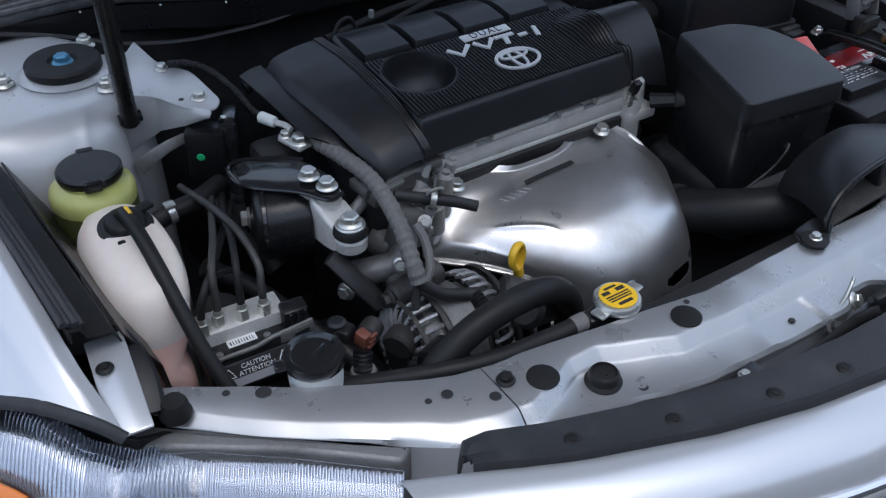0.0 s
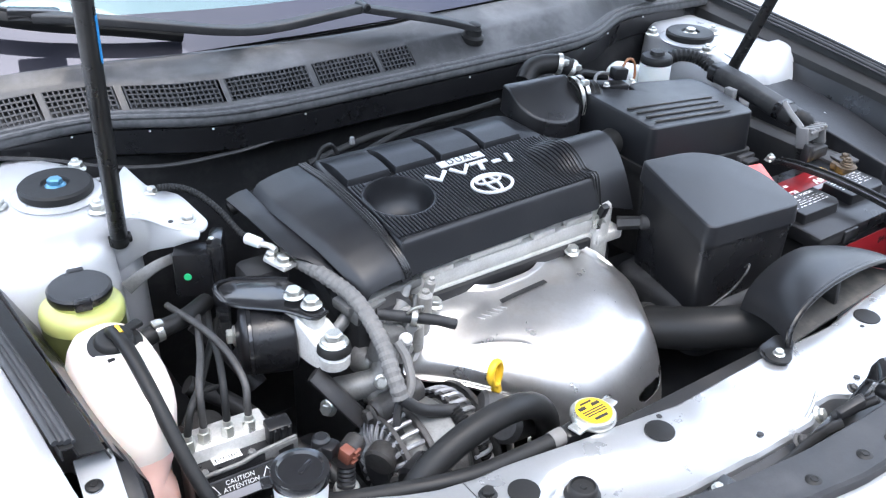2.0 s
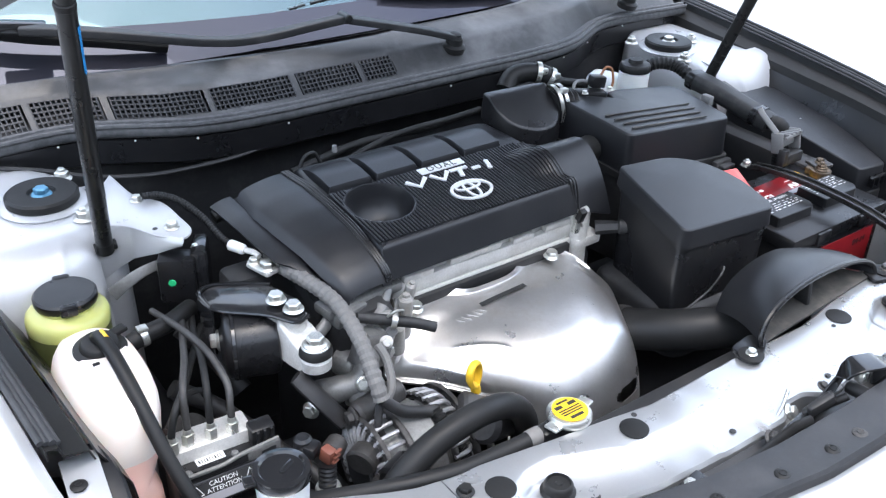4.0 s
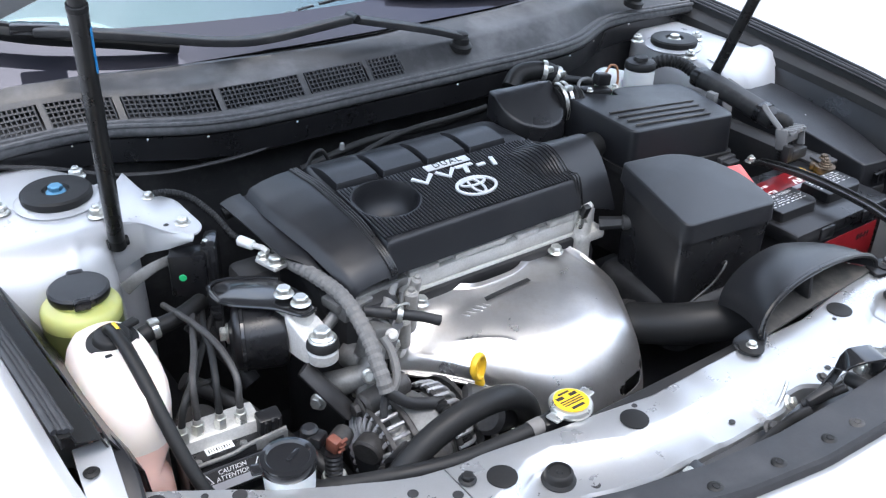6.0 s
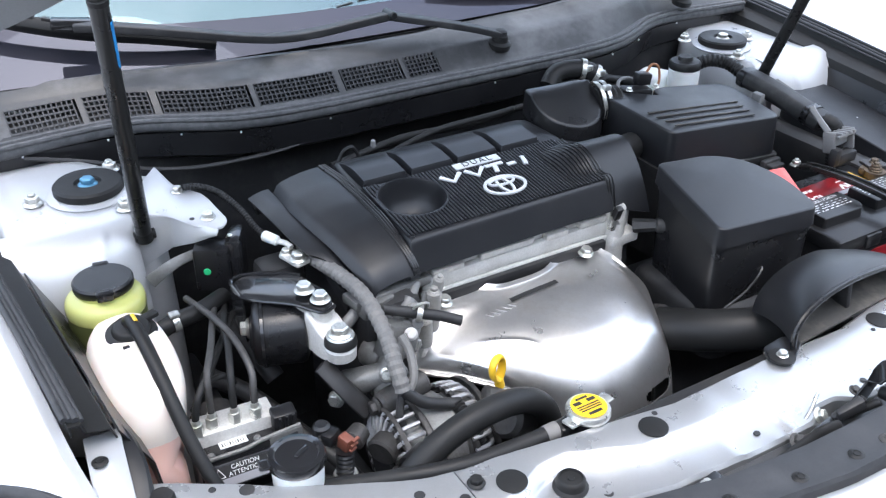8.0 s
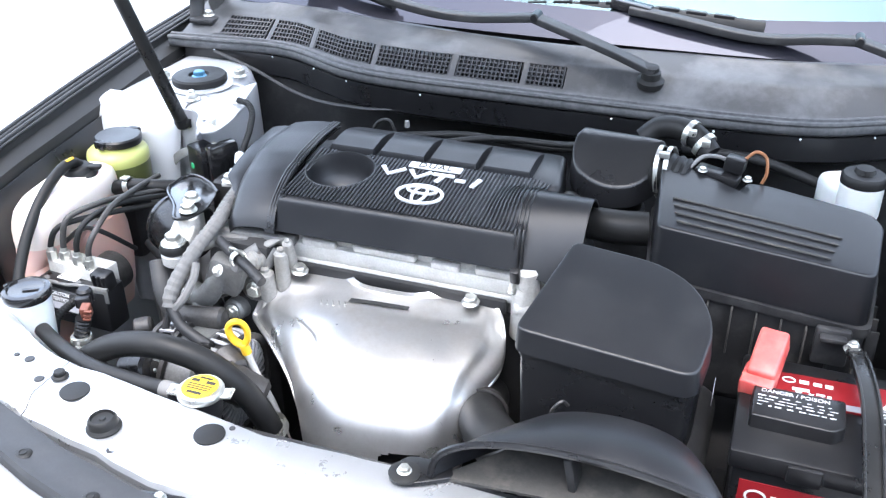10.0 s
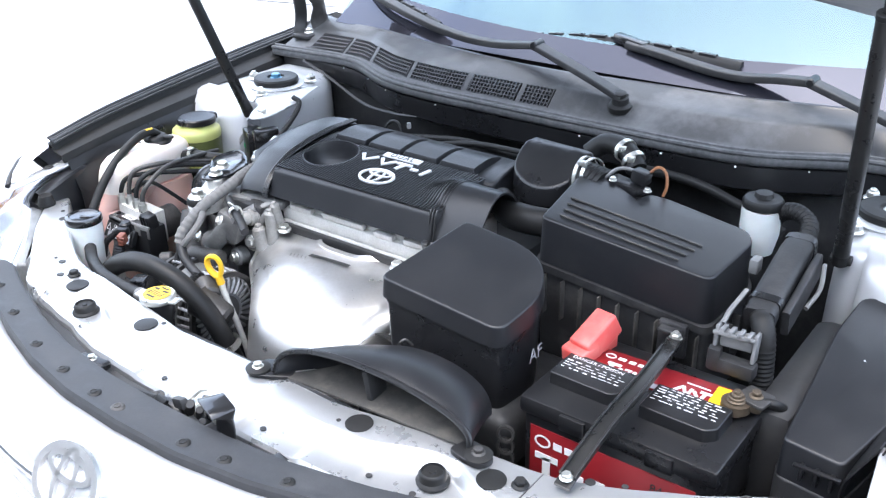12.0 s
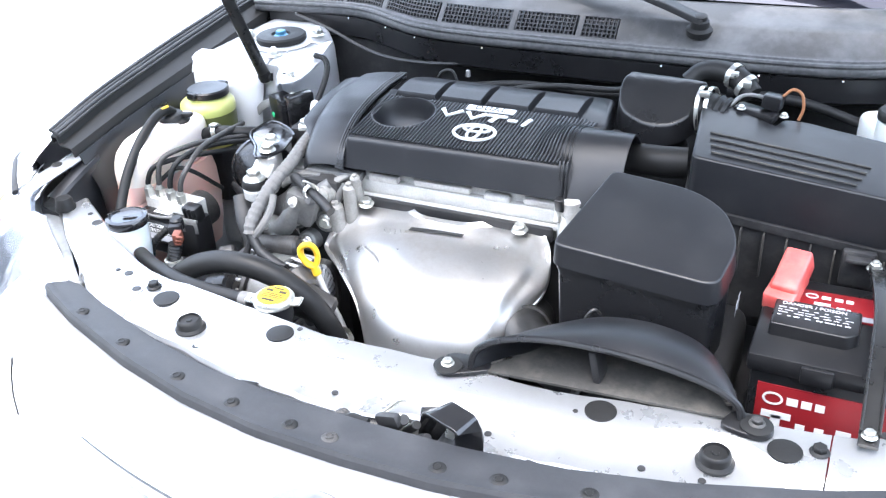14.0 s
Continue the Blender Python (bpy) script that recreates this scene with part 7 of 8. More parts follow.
tube(bm, [(-0.487, 0.132, 0.825), (-0.505, 0.125, 0.812), (-0.52, 0.115, 0.795), (-0.525, 0.11, 0.77)], 0.006, ridge=(0.0045, 0.001), seg=10)
part("lead", bm, M["rubber"], sw, "black corrugated lead")
bm = BM()
rbox(bm, (-0.47, 0.095, 0.725), (0.045, 0.05, 0.04), 0.012)
part("body", bm, M["dark"], sw)

# dark clutter low in the bay: lines, brackets
low = thing("lower_lines", (-0.44, 0.2, 0.55), "black lines and brackets low in the bay", "pipes")
for pts, r in (([(-0.50, 0.30, 0.74), (-0.47, 0.27, 0.72), (-0.44, 0.22, 0.70), (-0.42, 0.16, 0.68)], 0.010), ([(-0.55, 0.36, 0.78), (-0.50, 0.34, 0.74), (-0.45, 0.28, 0.69)], 0.012),
               ([(-0.48, 0.20, 0.70), (-0.46, 0.16, 0.71), (-0.44, 0.12, 0.72)], 0.009), ([(-0.50, 0.45, 0.80), (-0.47, 0.42, 0.76), (-0.45, 0.38, 0.72)], 0.014)):
    bm = BM()
    tube(bm, pts, r, seg=10)
    part("line", bm, M["dark"], low)
for p, s in (((-0.415, 0.14, 0.755), 0.02), ((-0.44, 0.165, 0.765), 0.014), ((-0.40, 0.115, 0.73), 0.016)):
    bm = BM()
    rod(bm, p, (p[0] + 0.02, p[1] + 0.012, p[2] + 0.004), s, s * 0.9, 14, 0.003)
    part("fitting", bm, M["alloy_dark"], low)
bm = BM()
rbox(bm, (-0.44, 0.22, 0.60), (0.12, 0.25, 0.10), 0.02)
part("subframe", bm, M["dark"], low)


# strut top mounts
def strut_mount(x, y, nut, sign):
    s = thing("strut_mount", (x, y, 0.938), "black strut top mount with zinc studs", "strut mount", "strut mounts")
    bm = BM()
    lathe(bm, [(0, 0), (0.054, 0), (0.056, 0.003), (0.050, 0.006), (0.0, 0.006)], (x, y, 0.938), seg=40)
    part("seat", bm, M["paint_dusty"], s, "pressed silver seat")
    bm = BM()
    lathe(bm, [(0, 0), (0.043, 0), (0.046, 0.003), (0.046, 0.011), (0.043, 0.014), (0.030, 0.015), (0.018, 0.014), (0.016, 0.010), (0, 0.010)], (x, y, 0.943), seg=40)
    part("dust_cap", bm, M["rubber"], s, "round black rubber dust cap")
    bolt(s, (x, y, 0.952), (0, 0, 1), 0.0095, nut, "centre_nut", "plated centre nut")
    for dx, dy in ((0.042, 0.058), (0.030, -0.070), (-0.072, 0.004)):
        bolt(s, (x + sign * dx, y + dy, 0.940), (0, 0, 1), 0.0095, M["zinc"], "stud", kind="nut")


strut_mount(-0.602, 0.615, M["blue"], 1)
strut_mount(0.602, 0.632, M["zinc"], -1)

# ---- air intake, battery, fuse box on the gearbox side ----
rb = thing("intake_resonator", (0.21, 0.21, 0.70), "black plastic intake resonator box with a smooth lid", "air box")
LID = [(0.092, 0.128), (0.291, 0.124), (0.300, 0.205), (0.272, 0.262), (0.225, 0.288), (0.120, 0.292)]


def lid_z(x, y):
    return 0.912 + 0.185 * (y - 0.126) - 0.070 * (x - 0.092)


bm = BM()
slab(bm, rounded(LID, [0.018, 0.022, 0.03, 0.03, 0.03, 0.014], 6), lambda x, y: lid_z(x, y) - 0.028, lid_z, 0.0028, 0.002, 0.0015)
part("lid", bm, M["plastic_soft"], rb, "smooth satin black lid")
bm = BM()
slab(bm, inset(rounded(LID, 0.022, 6), 0.009), 0.745, lambda x, y: lid_z(x, y) - 0.0265, 0.002, -0.004)
bx = part("box", bm, M["plastic"], rb, "black moulded box")
bm = BM()
r2 = inset(rounded(LID, 0.022, 6), 0.003)
loft(bm, [[Vector((x, y, lid_z(x, y) - 0.036)) for x, y in r2], [Vector((x, y, lid_z(x, y) - 0.029)) for x, y in r2]])
part("joint_flange", bm, M["plastic"], rb)
words("moulded_mark", "AF", Matrix.Translation((0.3055, 0.185, 0.842)) @ pose(0, 0, 0, 90, 0, 90), 0.026, M["label_grey"], bx, "pale paint mark")
bm = BM()
slab(bm, rounded([(0.10, 0.12), (0.31, 0.11), (0.31, 0.30), (0.10, 0.30)], 0.03), 0.70, 0.775, 0.02)
part("lower_case", bm, M["dirty"], rb, "dusty lower case")
bm = BM()
tube(bm, [(0.115, 0.118, 0.79), (0.14, 0.108, 0.815), (0.15, 0.10, 0.842), (0.158, 0.104, 0.85), (0.163, 0.112, 0.84)], 0.0018, seg=8)
part("wire_clip", bm, M["alloy_dark"], rb, "thin bent wire clip")
bm = BM()
for k in range(3):
    ring(bm, Matrix.Translation((0.315, 0.105, 0.735 + 0.018 * k)) @ turn_to((0.3, -1, 0.2)), 0.010, 0.010, 0.003, 0.006, seg=16)
part("hose_clamp", bm, M["alloy_dark"], rb)

air = thing("air_filter_box", (0.33, 0.42, 0.70), "black plastic air filter box with four raised ribs", "air box")
AL = [(0.205, 0.345), (0.462, 0.350), (0.472, 0.470), (0.455, 0.495), (0.330, 0.505), (0.298, 0.500), (0.282, 0.456), (0.265, 0.456), (0.222, 0.512), (0.186, 0.500)]


def air_z(x, y):
    return 0.947 - 0.105 * (x - 0.205) + 0.10 * (y - 0.347)


bm = BM()
slab(bm, rounded(AL, [0.014, 0.02, 0.02, 0.02, 0.006, 0.01, 0.006, 0.006, 0.01, 0.01], 5), lambda x, y: air_z(x, y) - 0.066, air_z, 0.003, 0.003, 0.0015)
lid = part("lid", bm, M["plastic_soft"], air, "satin black lid")
# ribs coloured paler than the lid to stand in for their highlights
for k in range(4):
    y = 0.366 + 0.0165 * k
    x0, x1 = 0.228 - 0.004 * k, 0.408 + 0.004 * k
    bm = BM()
    rbox(bm, ((x0 + x1) / 2, y, air_z((x0 + x1) / 2, y) + 0.0021), (x1 - x0, 0.0034, 0.0024), 0.0011, (0, math.degrees(math.atan(0.105)), 0))
    part("lid_rib", bm, M["dust_glint"], lid, "raised rib coloured paler for its highlight")
bm = BM()
outer = inset(rounded(AL, 0.012, 5), -0.004)
loft(bm, [[Vector((x, y, air_z(x, y) - 0.078)) for x, y in outer], [Vector((x, y, air_z(x, y) - 0.067)) for x, y in outer]])
part("joint_flange", bm, M["dirty"], air)
bm = BM()
slab(bm, inset(rounded(AL, 0.012, 5), 0.006), 0.72, lambda x, y: air_z(x, y) - 0.075, 0.002, -0.006)
low = part("lower_case", bm, M["dirty"], air, "dusty lower case with stiffening ribs")
for k in range(9):
    x = 0.222 + 0.029 * k
    bm = BM()
    rbox(bm, (x, 0.341, 0.835 - 0.1 * (x - 0.2)), (0.0022, 0.012, 0.062), 0.0008)
    part("rib", bm, M["dust_glint"], low)
for k in range(4):
    bm = BM()
    rbox(bm, (0.472, 0.37 + 0.03 * k, 0.81), (0.014, 0.003, 0.06), 0.001)
    part("rib", bm, M["dirty"], low)
bm = BM()
rbox(bm, (0.425, 0.330, 0.835), (0.040, 0.012, 0.05), 0.004)
rbox(bm, (0.425, 0.322, 0.852), (0.030, 0.020, 0.006), 0.002)
part("bolt_bracket", bm, M["dirty"], air)

# inlet elbow over the throttle
thr = thing("throttle_inlet", (0.125, 0.50, 0.86), "black plastic throttle inlet elbow with steel clamps", "air duct")
bm = BM()
slab(bm, rounded([(0.062, 0.510), (0.074, 0.474), (0.118, 0.452), (0.162, 0.458), (0.188, 0.490), (0.190, 0.536), (0.168, 0.545), (0.070, 0.554)], [0.02, 0.022, 0.026, 0.026, 0.02, 0.008, 0.01, 0.008], 5), lambda x, y: 0.936 - 0.38 * max(0.0, 0.53 - y), lambda x, y: 0.980 - 0.60 * max(0.0, 0.530 - y) - 0.06 * max(0.0, y - 0.527), 0.004, 0.002, 0.0015)
el = part("elbow_shell", bm, M["plastic"], thr, "rounded black shell")
bm = BM()
lathe(bm, [(0, 0), (0.046, 0), (0.050, 0.004), (0.050, 0.010), (0.046, 0.014), (0.046, 0.03), (0, 0.03)], (0.122, 0.508, 0.875), seg=36)
part("collar", bm, M["rubber"], thr, "black rubber collar")
bm = BM()
rod(bm, (0.126, 0.510, 0.89), (0.126, 0.510, 0.93), 0.037, 0.040, 32)
part("neck", bm, M["dark"], thr)
bm = BM()
tube(bm, [(0.075, 0.445, 0.905), (0.110, 0.418, 0.902), (0.150, 0.408, 0.905), (0.19, 0.415, 0.905)], 0.022, seg=16)
part("breather_hose", bm, M["rubber"], thr, "thick black hose beside the cover")
for k, dx in enumerate((0.0, 0.012)):
    bm = BM()
    ring(bm, Matrix.Translation((0.186 + dx, 0.508, 0.945)) @ turn_to((1, -0.15, 0.1)), 0.030, 0.036, 0.002, 0.006, seg=32)
    part("clamp", bm, M["zinc"], thr, "bright steel band clamp")
bm = BM()
tube(bm, [(0.18, 0.508, 0.943), (0.20, 0.505, 0.943), (0.225, 0.50, 0.94)], 0.031, ridge=(0.010, 0.003), seg=24)
part("bellows", bm, M["rubber"], thr, "black rubber bellows")
bm = BM()
rbox(bm, (0.192, 0.490, 0.978), (0.014, 0.010, 0.008), 0.002)
part("clamp_screw", bm, M["zinc"], thr)

# breather elbow with clamps behind
be = thing("breather_elbow", (0.20, 0.58, 0.94), "black rubber elbow with silver clamps by the bulkhead", "hose")
bm = BM()
tube(bm, [(0.150, 0.588, 0.955), (0.170, 0.595, 0.972), (0.198, 0.590, 0.977), (0.225, 0.578, 0.972), (0.245, 0.565, 0.955)], 0.0165, seg=16)
part("elbow", bm, M["rubber"], be)
for p, d in (((0.212, 0.584, 0.976), (1, -0.5, -0.2)), ((0.232, 0.574, 0.967), (1, -0.6, -0.6))):
    bm = BM()
    ring(bm, Matrix.Translation(p) @ turn_to(d), 0.018, 0.018, 0.002, 0.008, seg=24)
    rbox(bm, (p[0] + 0.006, p[1] - 0.016, p[2] + 0.006), (0.012, 0.010, 0.010), 0.002)
    part("clamp", bm, M["zinc"], be, "bright steel clamp")

# air flow sensor
mafs = thing("air_flow_sensor", (0.265, 0.51, 0.94), "small black air flow sensor with an orange lead", "sensor")
bm = BM()
rbox(bm, (0.262, 0.500, 0.955), (0.058, 0.026, 0.014), 0.004, (0, 6, -12))
rbox(bm, (0.282, 0.505, 0.972), (0.026, 0.020, 0.020), 0.003, (0, 6, -12))
part("sensor_body", bm, M["plastic"], mafs)
bm = BM()
tube(bm, [(0.292, 0.508, 0.978), (0.305, 0.510, 0.990), (0.318, 0.508, 0.985), (0.322, 0.506, 0.965), (0.318, 0.504, 0.95)], 0.0022, seg=8)
part("lead", bm, M["copper_wire"], mafs, "thin orange-brown wire loop")
bm = BM()
tube(bm, [(0.225, 0.50, 0.96), (0.24, 0.515, 0.972), (0.262, 0.52, 0.972), (0.28, 0.515, 0.965)], 0.0028, seg=8)
part("grey_lead", bm, M["conn"], mafs)
bolt(mafs, (0.243, 0.492, 0.962), (0, 0, 1), 0.0045, M["zinc"])
bolt(mafs, (0.300, 0.490, 0.958), (0, 0, 1), 0.0045, M["zinc"])

# scoop on the radiator support
sc = thing("intake_scoop", (0.20, 0.0, 0.82), "black plastic intake scoop bolted to the radiator support", "intake scoop")
A0, A1 = Vector((0.062, -0.036, 0.838)), Vector((0.345, -0.014, 0.838))


def scoop(u, v):
    a = math.pi * (1 - u)
    w = math.cos(a)
    h = max(0.0, math.sin(a)) ** 0.75
    f0 = A0.lerp(A1, 0.5 + 0.5 * w) + Vector((0, 0.012 * h, 0.046 * h - 0.010 * w * h))
    b0, b1 = Vector((0.122, 0.078, 0.805)), Vector((0.305, 0.088, 0.805))
    r0 = b0.lerp(b1, 0.5 + 0.5 * w) + Vector((0, 0, 0.058 * h))
    m0 = Vector((0.095, 0.012, 0.838)).lerp(Vector((0.330, 0.030, 0.838)), 0.5 + 0.5 * w) + Vector((0, 0, 0.056 * h))
    return f0 * (1 - v) ** 2 + m0 * 2 * v * (1 - v) + r0 * v * v


bm = BM()
sheet(bm, scoop, 40, 16, 0.003)
part("hood", bm, M["plastic_soft"], sc, "curved satin black hood")
bm = BM()
tube(bm, [scoop(u / 20, 0.0) for u in range(21)], 0.0038, seg=8, steps=2)
part("lip", bm, M["plastic"], sc, "rolled front lip")
bm = BM()
sheet(bm, lambda u, v: Vector((0.066 + 0.276 * u + v * (0.074 - 0.132 * u), -0.033 + 0.020 * u + 0.070 * v, 0.8365 + 0.012 * v * v)), 8, 6, 0.003)
part("floor", bm, M["dust_glint"], sc, "dusty scoop floor")
bm = BM()
rbox(bm, (0.193, 0.004, 0.855), (0.009, 0.030, 0.040), 0.003, (0, -10, 0))
part("divider", bm, M["dirty"], sc)
bm = BM()
slab(bm, rounded([(0.020, -0.040), (0.034, -0.056), (0.052, -0.050), (0.085, -0.030), (0.075, -0.010), (0.03, -0.015)], 0.010), 0.833, 0.8375, 0.0015)
part("foot_tab", bm, M["plastic"], sc)
bm = BM()
slab(bm, rounded([(0.325, -0.028), (0.35, -0.034), (0.372, -0.034), (0.380, -0.015), (0.365, -0.002), (0.335, 0.0)], 0.010), 0.833, 0.8385, 0.0015)
part("foot_tab", bm, M["plastic"], sc)
bm = BM()
lathe(bm, [(0, 0), (0.0155, 0), (0.016, 0.003), (0.010, 0.005), (0, 0.005)], (0.037, -0.041, 0.8365), seg=24)
part("washer", bm, M["rubber"], sc)
bm = BM()
lathe(bm, [(0, 0), (0.0155, 0), (0.016, 0.003), (0.010, 0.005), (0, 0.005)], (0.361, -0.019, 0.8375), seg=24)
part("washer", bm, M["rubber"], sc)
bolt(sc, (0.037, -0.041, 0.840), (0, 0, 1), 0.0058, M["zinc"])
bolt(sc, (0.361, -0.019, 0.842), (0, 0, 1), 0.0058, M["alloy_dark"])

bm = BM()
tube(bm, [(0.035, 0.23, 0.73), (0.050, 0.165, 0.752), (0.085, 0.110, 0.768), (0.130, 0.075, 0.775), (0.18, 0.05, 0.775), (0.25, 0.03, 0.77)], 0.030, seg=24)
lch = solid("lower_coolant_hose", bm, M["rubber"], (0.1, 0.1, 0.73), "thick glossy black moulded hose", "hose")
for q, ax in (((0.046, 0.178, 0.748), (0.25, -0.9, 0.3)), ((0.17, 0.054, 0.775), (0.9, -0.45, 0))):
    bm = BM()
    ring(bm, Matrix.Translation(q) @ turn_to(ax), 0.0315, 0.0315, 0.003, 0.011, seg=30)
    part("hose_clamp", bm, M["alloy_dark"], lch, "dull steel hose clamp")

# battery
bat = thing("car_battery", (0.455, 0.195, 0.62), "black car battery with red label and corroded terminal", "battery")
bm = BM()
rbox(bm, (0.456, 0.196, 0.718), (0.240, 0.168, 0.190), 0.006)
case = part("case", bm, M["plastic"], bat, "black battery case")
bm = BM()
rbox(bm, (0.456, 0.196, 0.822), (0.250, 0.178, 0.024), 0.005)
for x in (0.405, 0.515):
    rbox(bm, (x, 0.106, 0.820), (0.034, 0.006, 0.022), 0.003)
blid = part("lid", bm, M["plastic"], bat, "black battery lid")
for x0, x1, tag in ((0.345, 0.440, 0), (0.464, 0.558, 1)):
    bm = BM()
    slab(bm, rounded([(x0, 0.150), (x1 - 0.012, 0.148), (x1, 0.160), (x1, 0.206), (x0, 0.206)], 0.005), 0.834, 0.850, 0.002, 0.001)
    cp = part("vent_cap", bm, M["plastic"], blid, "black vent cap with white print")
    xm = (x0 + x1) / 2
    if tag == 0:
        words("print", "DANGER / POISON", flat(xm - 0.004, 0.196, 0.8504), 0.0082, M["label_white"], cp, "white print", 0.0001)
    rows = 4 if tag == 0 else 6
    rnd = random.Random(tag + 5)
    for r in range(rows):
        y = (0.187 if tag == 0 else 0.200) - (0.0056 if r % 2 else 0.0053) * r
        x = x0 + 0.006
        while x < x1 - 0.014:
            w = rnd.uniform(0.003, 0.011)
            if x + w > x1 - 0.006:
                w = x1 - 0.006 - x
            bm = BM()
            rbox(bm, (x + w / 2, y, 0.8503), (w, rnd.choice((0.0008, 0.0011, 0.0016)), 0.0003), 0)
            part("print_bar", bm, M["label_white"], cp)
            x += w + rnd.uniform(0.0015, 0.007)
# red strip behind the caps
bm = BM()
rbox(bm, (0.452, 0.233, 0.8352), (0.170, 0.052, 0.003), 0.0006, (0, 0, 2))
strip_ob = part("top_label", bm, M["label_red"], blid, "red printed strip")
bm = BM()
rbox(bm, (0.452, 0.2125, 0.8370), (0.168, 0.010, 0.0006), 0, (0, 0, 2))
part("grey_edge", bm, M["label_grey"], strip_ob)
bm = BM()
rbox(bm, (0.529, 0.233, 0.8370), (0.018, 0.050, 0.0008), 0, (0, 0, 2))
part("yellow_flash", bm, M["sticker"], strip_ob, "yellow end flash")
bm = BM()
for a, b, w in (((0.386, 0.228), (0.404, 0.2285), 0.005), ((0.394, 0.228), (0.391, 0.215), 0.006), ((0.406, 0.224), (0.405, 0.215), 0.005), ((0.411, 0.225), (0.420, 0.2255), 0.003), ((0.418, 0.222), (0.4175, 0.216), 0.003), ((0.4245, 0.226), (0.424, 0.2165), 0.0045),
                ((0.478, 0.221), (0.485, 0.234), 0.004), ((0.485, 0.234), (0.491, 0.222), 0.004), ((0.495, 0.222), (0.496, 0.234), 0.004), ((0.499, 0.231), (0.506, 0.222), 0.004), ((0.506, 0.234), (0.520, 0.2345), 0.0045), ((0.513, 0.234), (0.512, 0.222), 0.0045)):
    bm = BM()
    stroke(bm, [a, b], w, 0.0006, pose(0, 0, 0.8369))
    part("white_stroke", bm, M["label_white"], strip_ob)
for x, w in ((0.398, 0.010), (0.412, 0.009), (0.424, 0.008), (0.500, 0.03)):
    bm = BM()
    stroke(bm, [(x - w / 2, 0.243), (x + w / 2, 0.243)], 0.006 if w < 0.02 else 0.002, 0.0006, pose(0, 0, 0.8369))
    part("white_bar", bm, M["label_white"], strip_ob)
bm = BM()
ring(bm, pose(0.382, 0.243, 0.8369), 0.0065, 0.0045, 0.0016, 0.0006, seg=20)
part("oval_mark", bm, M["label_white"], strip_ob)
# front label
bm = BM()
rbox(bm, (0.452, 0.1115, 0.738), (0.212, 0.0015, 0.115), 0.0005)
fl = part("front_label", bm, M["label_red"], case, "large red front label")
fm = Matrix.Translation((0.452, 0.1105, 0.737)) @ pose(0, 0, 0, 90, 0, 0)
bm = BM()
ring(bm, fm @ pose(-0.088, 0.040, 0), 0.010, 0.0075, 0.0025, 0.0005, seg=24)
part("oval_mark", bm, M["label_white"], fl)
for x, w in ((-0.067, 0.012), (-0.052, 0.011), (-0.038, 0.010)):
    bm = BM()
    stroke(bm, [(x - w / 2, 0.040), (x + w / 2, 0.040)], 0.010, 0.0005, fm)
    part("white_bar", bm, M["label_white"], fl)
for a, b, w in (((-0.098, 0.018), (-0.066, 0.018), 0.009), ((-0.082, 0.018), (-0.082, -0.02), 0.011), ((-0.055, 0.012), (-0.055, -0.02), 0.010), ((-0.035, 0.012), (-0.035, -0.02), 0.010), ((-0.018, 0.012), (-0.002, 0.012), 0.008), ((-0.018, -0.004), (-0.002, -0.004), 0.008),
                ((0.010, 0.008), (0.030, 0.008), 0.009), ((0.014, -0.012), (0.034, -0.012), 0.009), ((0.044, 0.012), (0.062, 0.012), 0.008), ((0.053, 0.012), (0.053, -0.02), 0.009)):
    bm = BM()
    stroke(bm, [a, b], w, 0.0006, fm)
    part("white_stroke", bm, M["label_white"], fl)
words("month_mark", "84-M", fm @ pose(0.070, 0.040, 0.0005), 0.016, M["ink"], fl, "dark print", 0.0002)
# terminals
bm = BM()
rbox(bm, (0.356, 0.246, 0.857), (0.034, 0.066, 0.034), 0.004, (24, 0, -10), 3, 0.92)
rbox(bm, (0.350, 0.220, 0.843), (0.036, 0.034, 0.022), 0.003, (8, 0, -10), 3)
rbox(bm, (0.358, 0.262, 0.846), (0.030, 0.030, 0.028), 0.003, (0, 0, -10), 2)
solid("terminal_cover", bm, M["red"], (0.353, 0.245, 0.836), "faded red plastic cover over the positive terminal", "terminal cover")
bm = BM()
rod(bm, (0.553, 0.222, 0.834), (0.553, 0.222, 0.858), 0.011, 0.0095, 20, 0.001)
part("negative_post", bm, M["brass"], bat, "corroded negative post")
clamp = thing("battery_clamp", (0.553, 0.225, 0.836), "brown corroded negative terminal clamp", "terminal clamp")
bm = BM()
ring(bm, pose(0.553, 0.222, 0.840), 0.0135, 0.0135, 0.007, 0.011, seg=24)
rbox(bm, (0.556, 0.240, 0.844), (0.026, 0.020, 0.014), 0.004, (0, 0, 20))
rbox(bm, (0.566, 0.236, 0.846), (0.026, 0.028, 0.012), 0.004, (0, 8, 15))
part("ring", bm, M["brass"], clamp, "brown corroded ring")
bm = BM()
slab(bm, rounded([(0.548, 0.226), (0.584, 0.218), (0.590, 0.250), (0.556, 0.258)], 0.005), 0.851, 0.855, 0.001)
part("lug", bm, M["alloy_dark"], clamp, "dull cable lug")
bolt(clamp, (0.553, 0.222, 0.852), (0, 0, 1), 0.0080, M["brass"], kind="nut")
bolt(clamp, (0.570, 0.238, 0.855), (0, 0, 1), 0.0060, M["brass"])
bm = BM()
tube(bm, [(0.578, 0.238, 0.850), (0.594, 0.246, 0.846), (0.600, 0.262, 0.825), (0.600, 0.272, 0.78)], 0.0065, seg=10)
part("earth_cable", bm, M["rubber"], clamp, "black earth cable")
# hold-down bar
hold = thing("battery_hold_down", (0.46, 0.13, 0.84), "black steel battery hold-down bar with end bolts", "bracket")
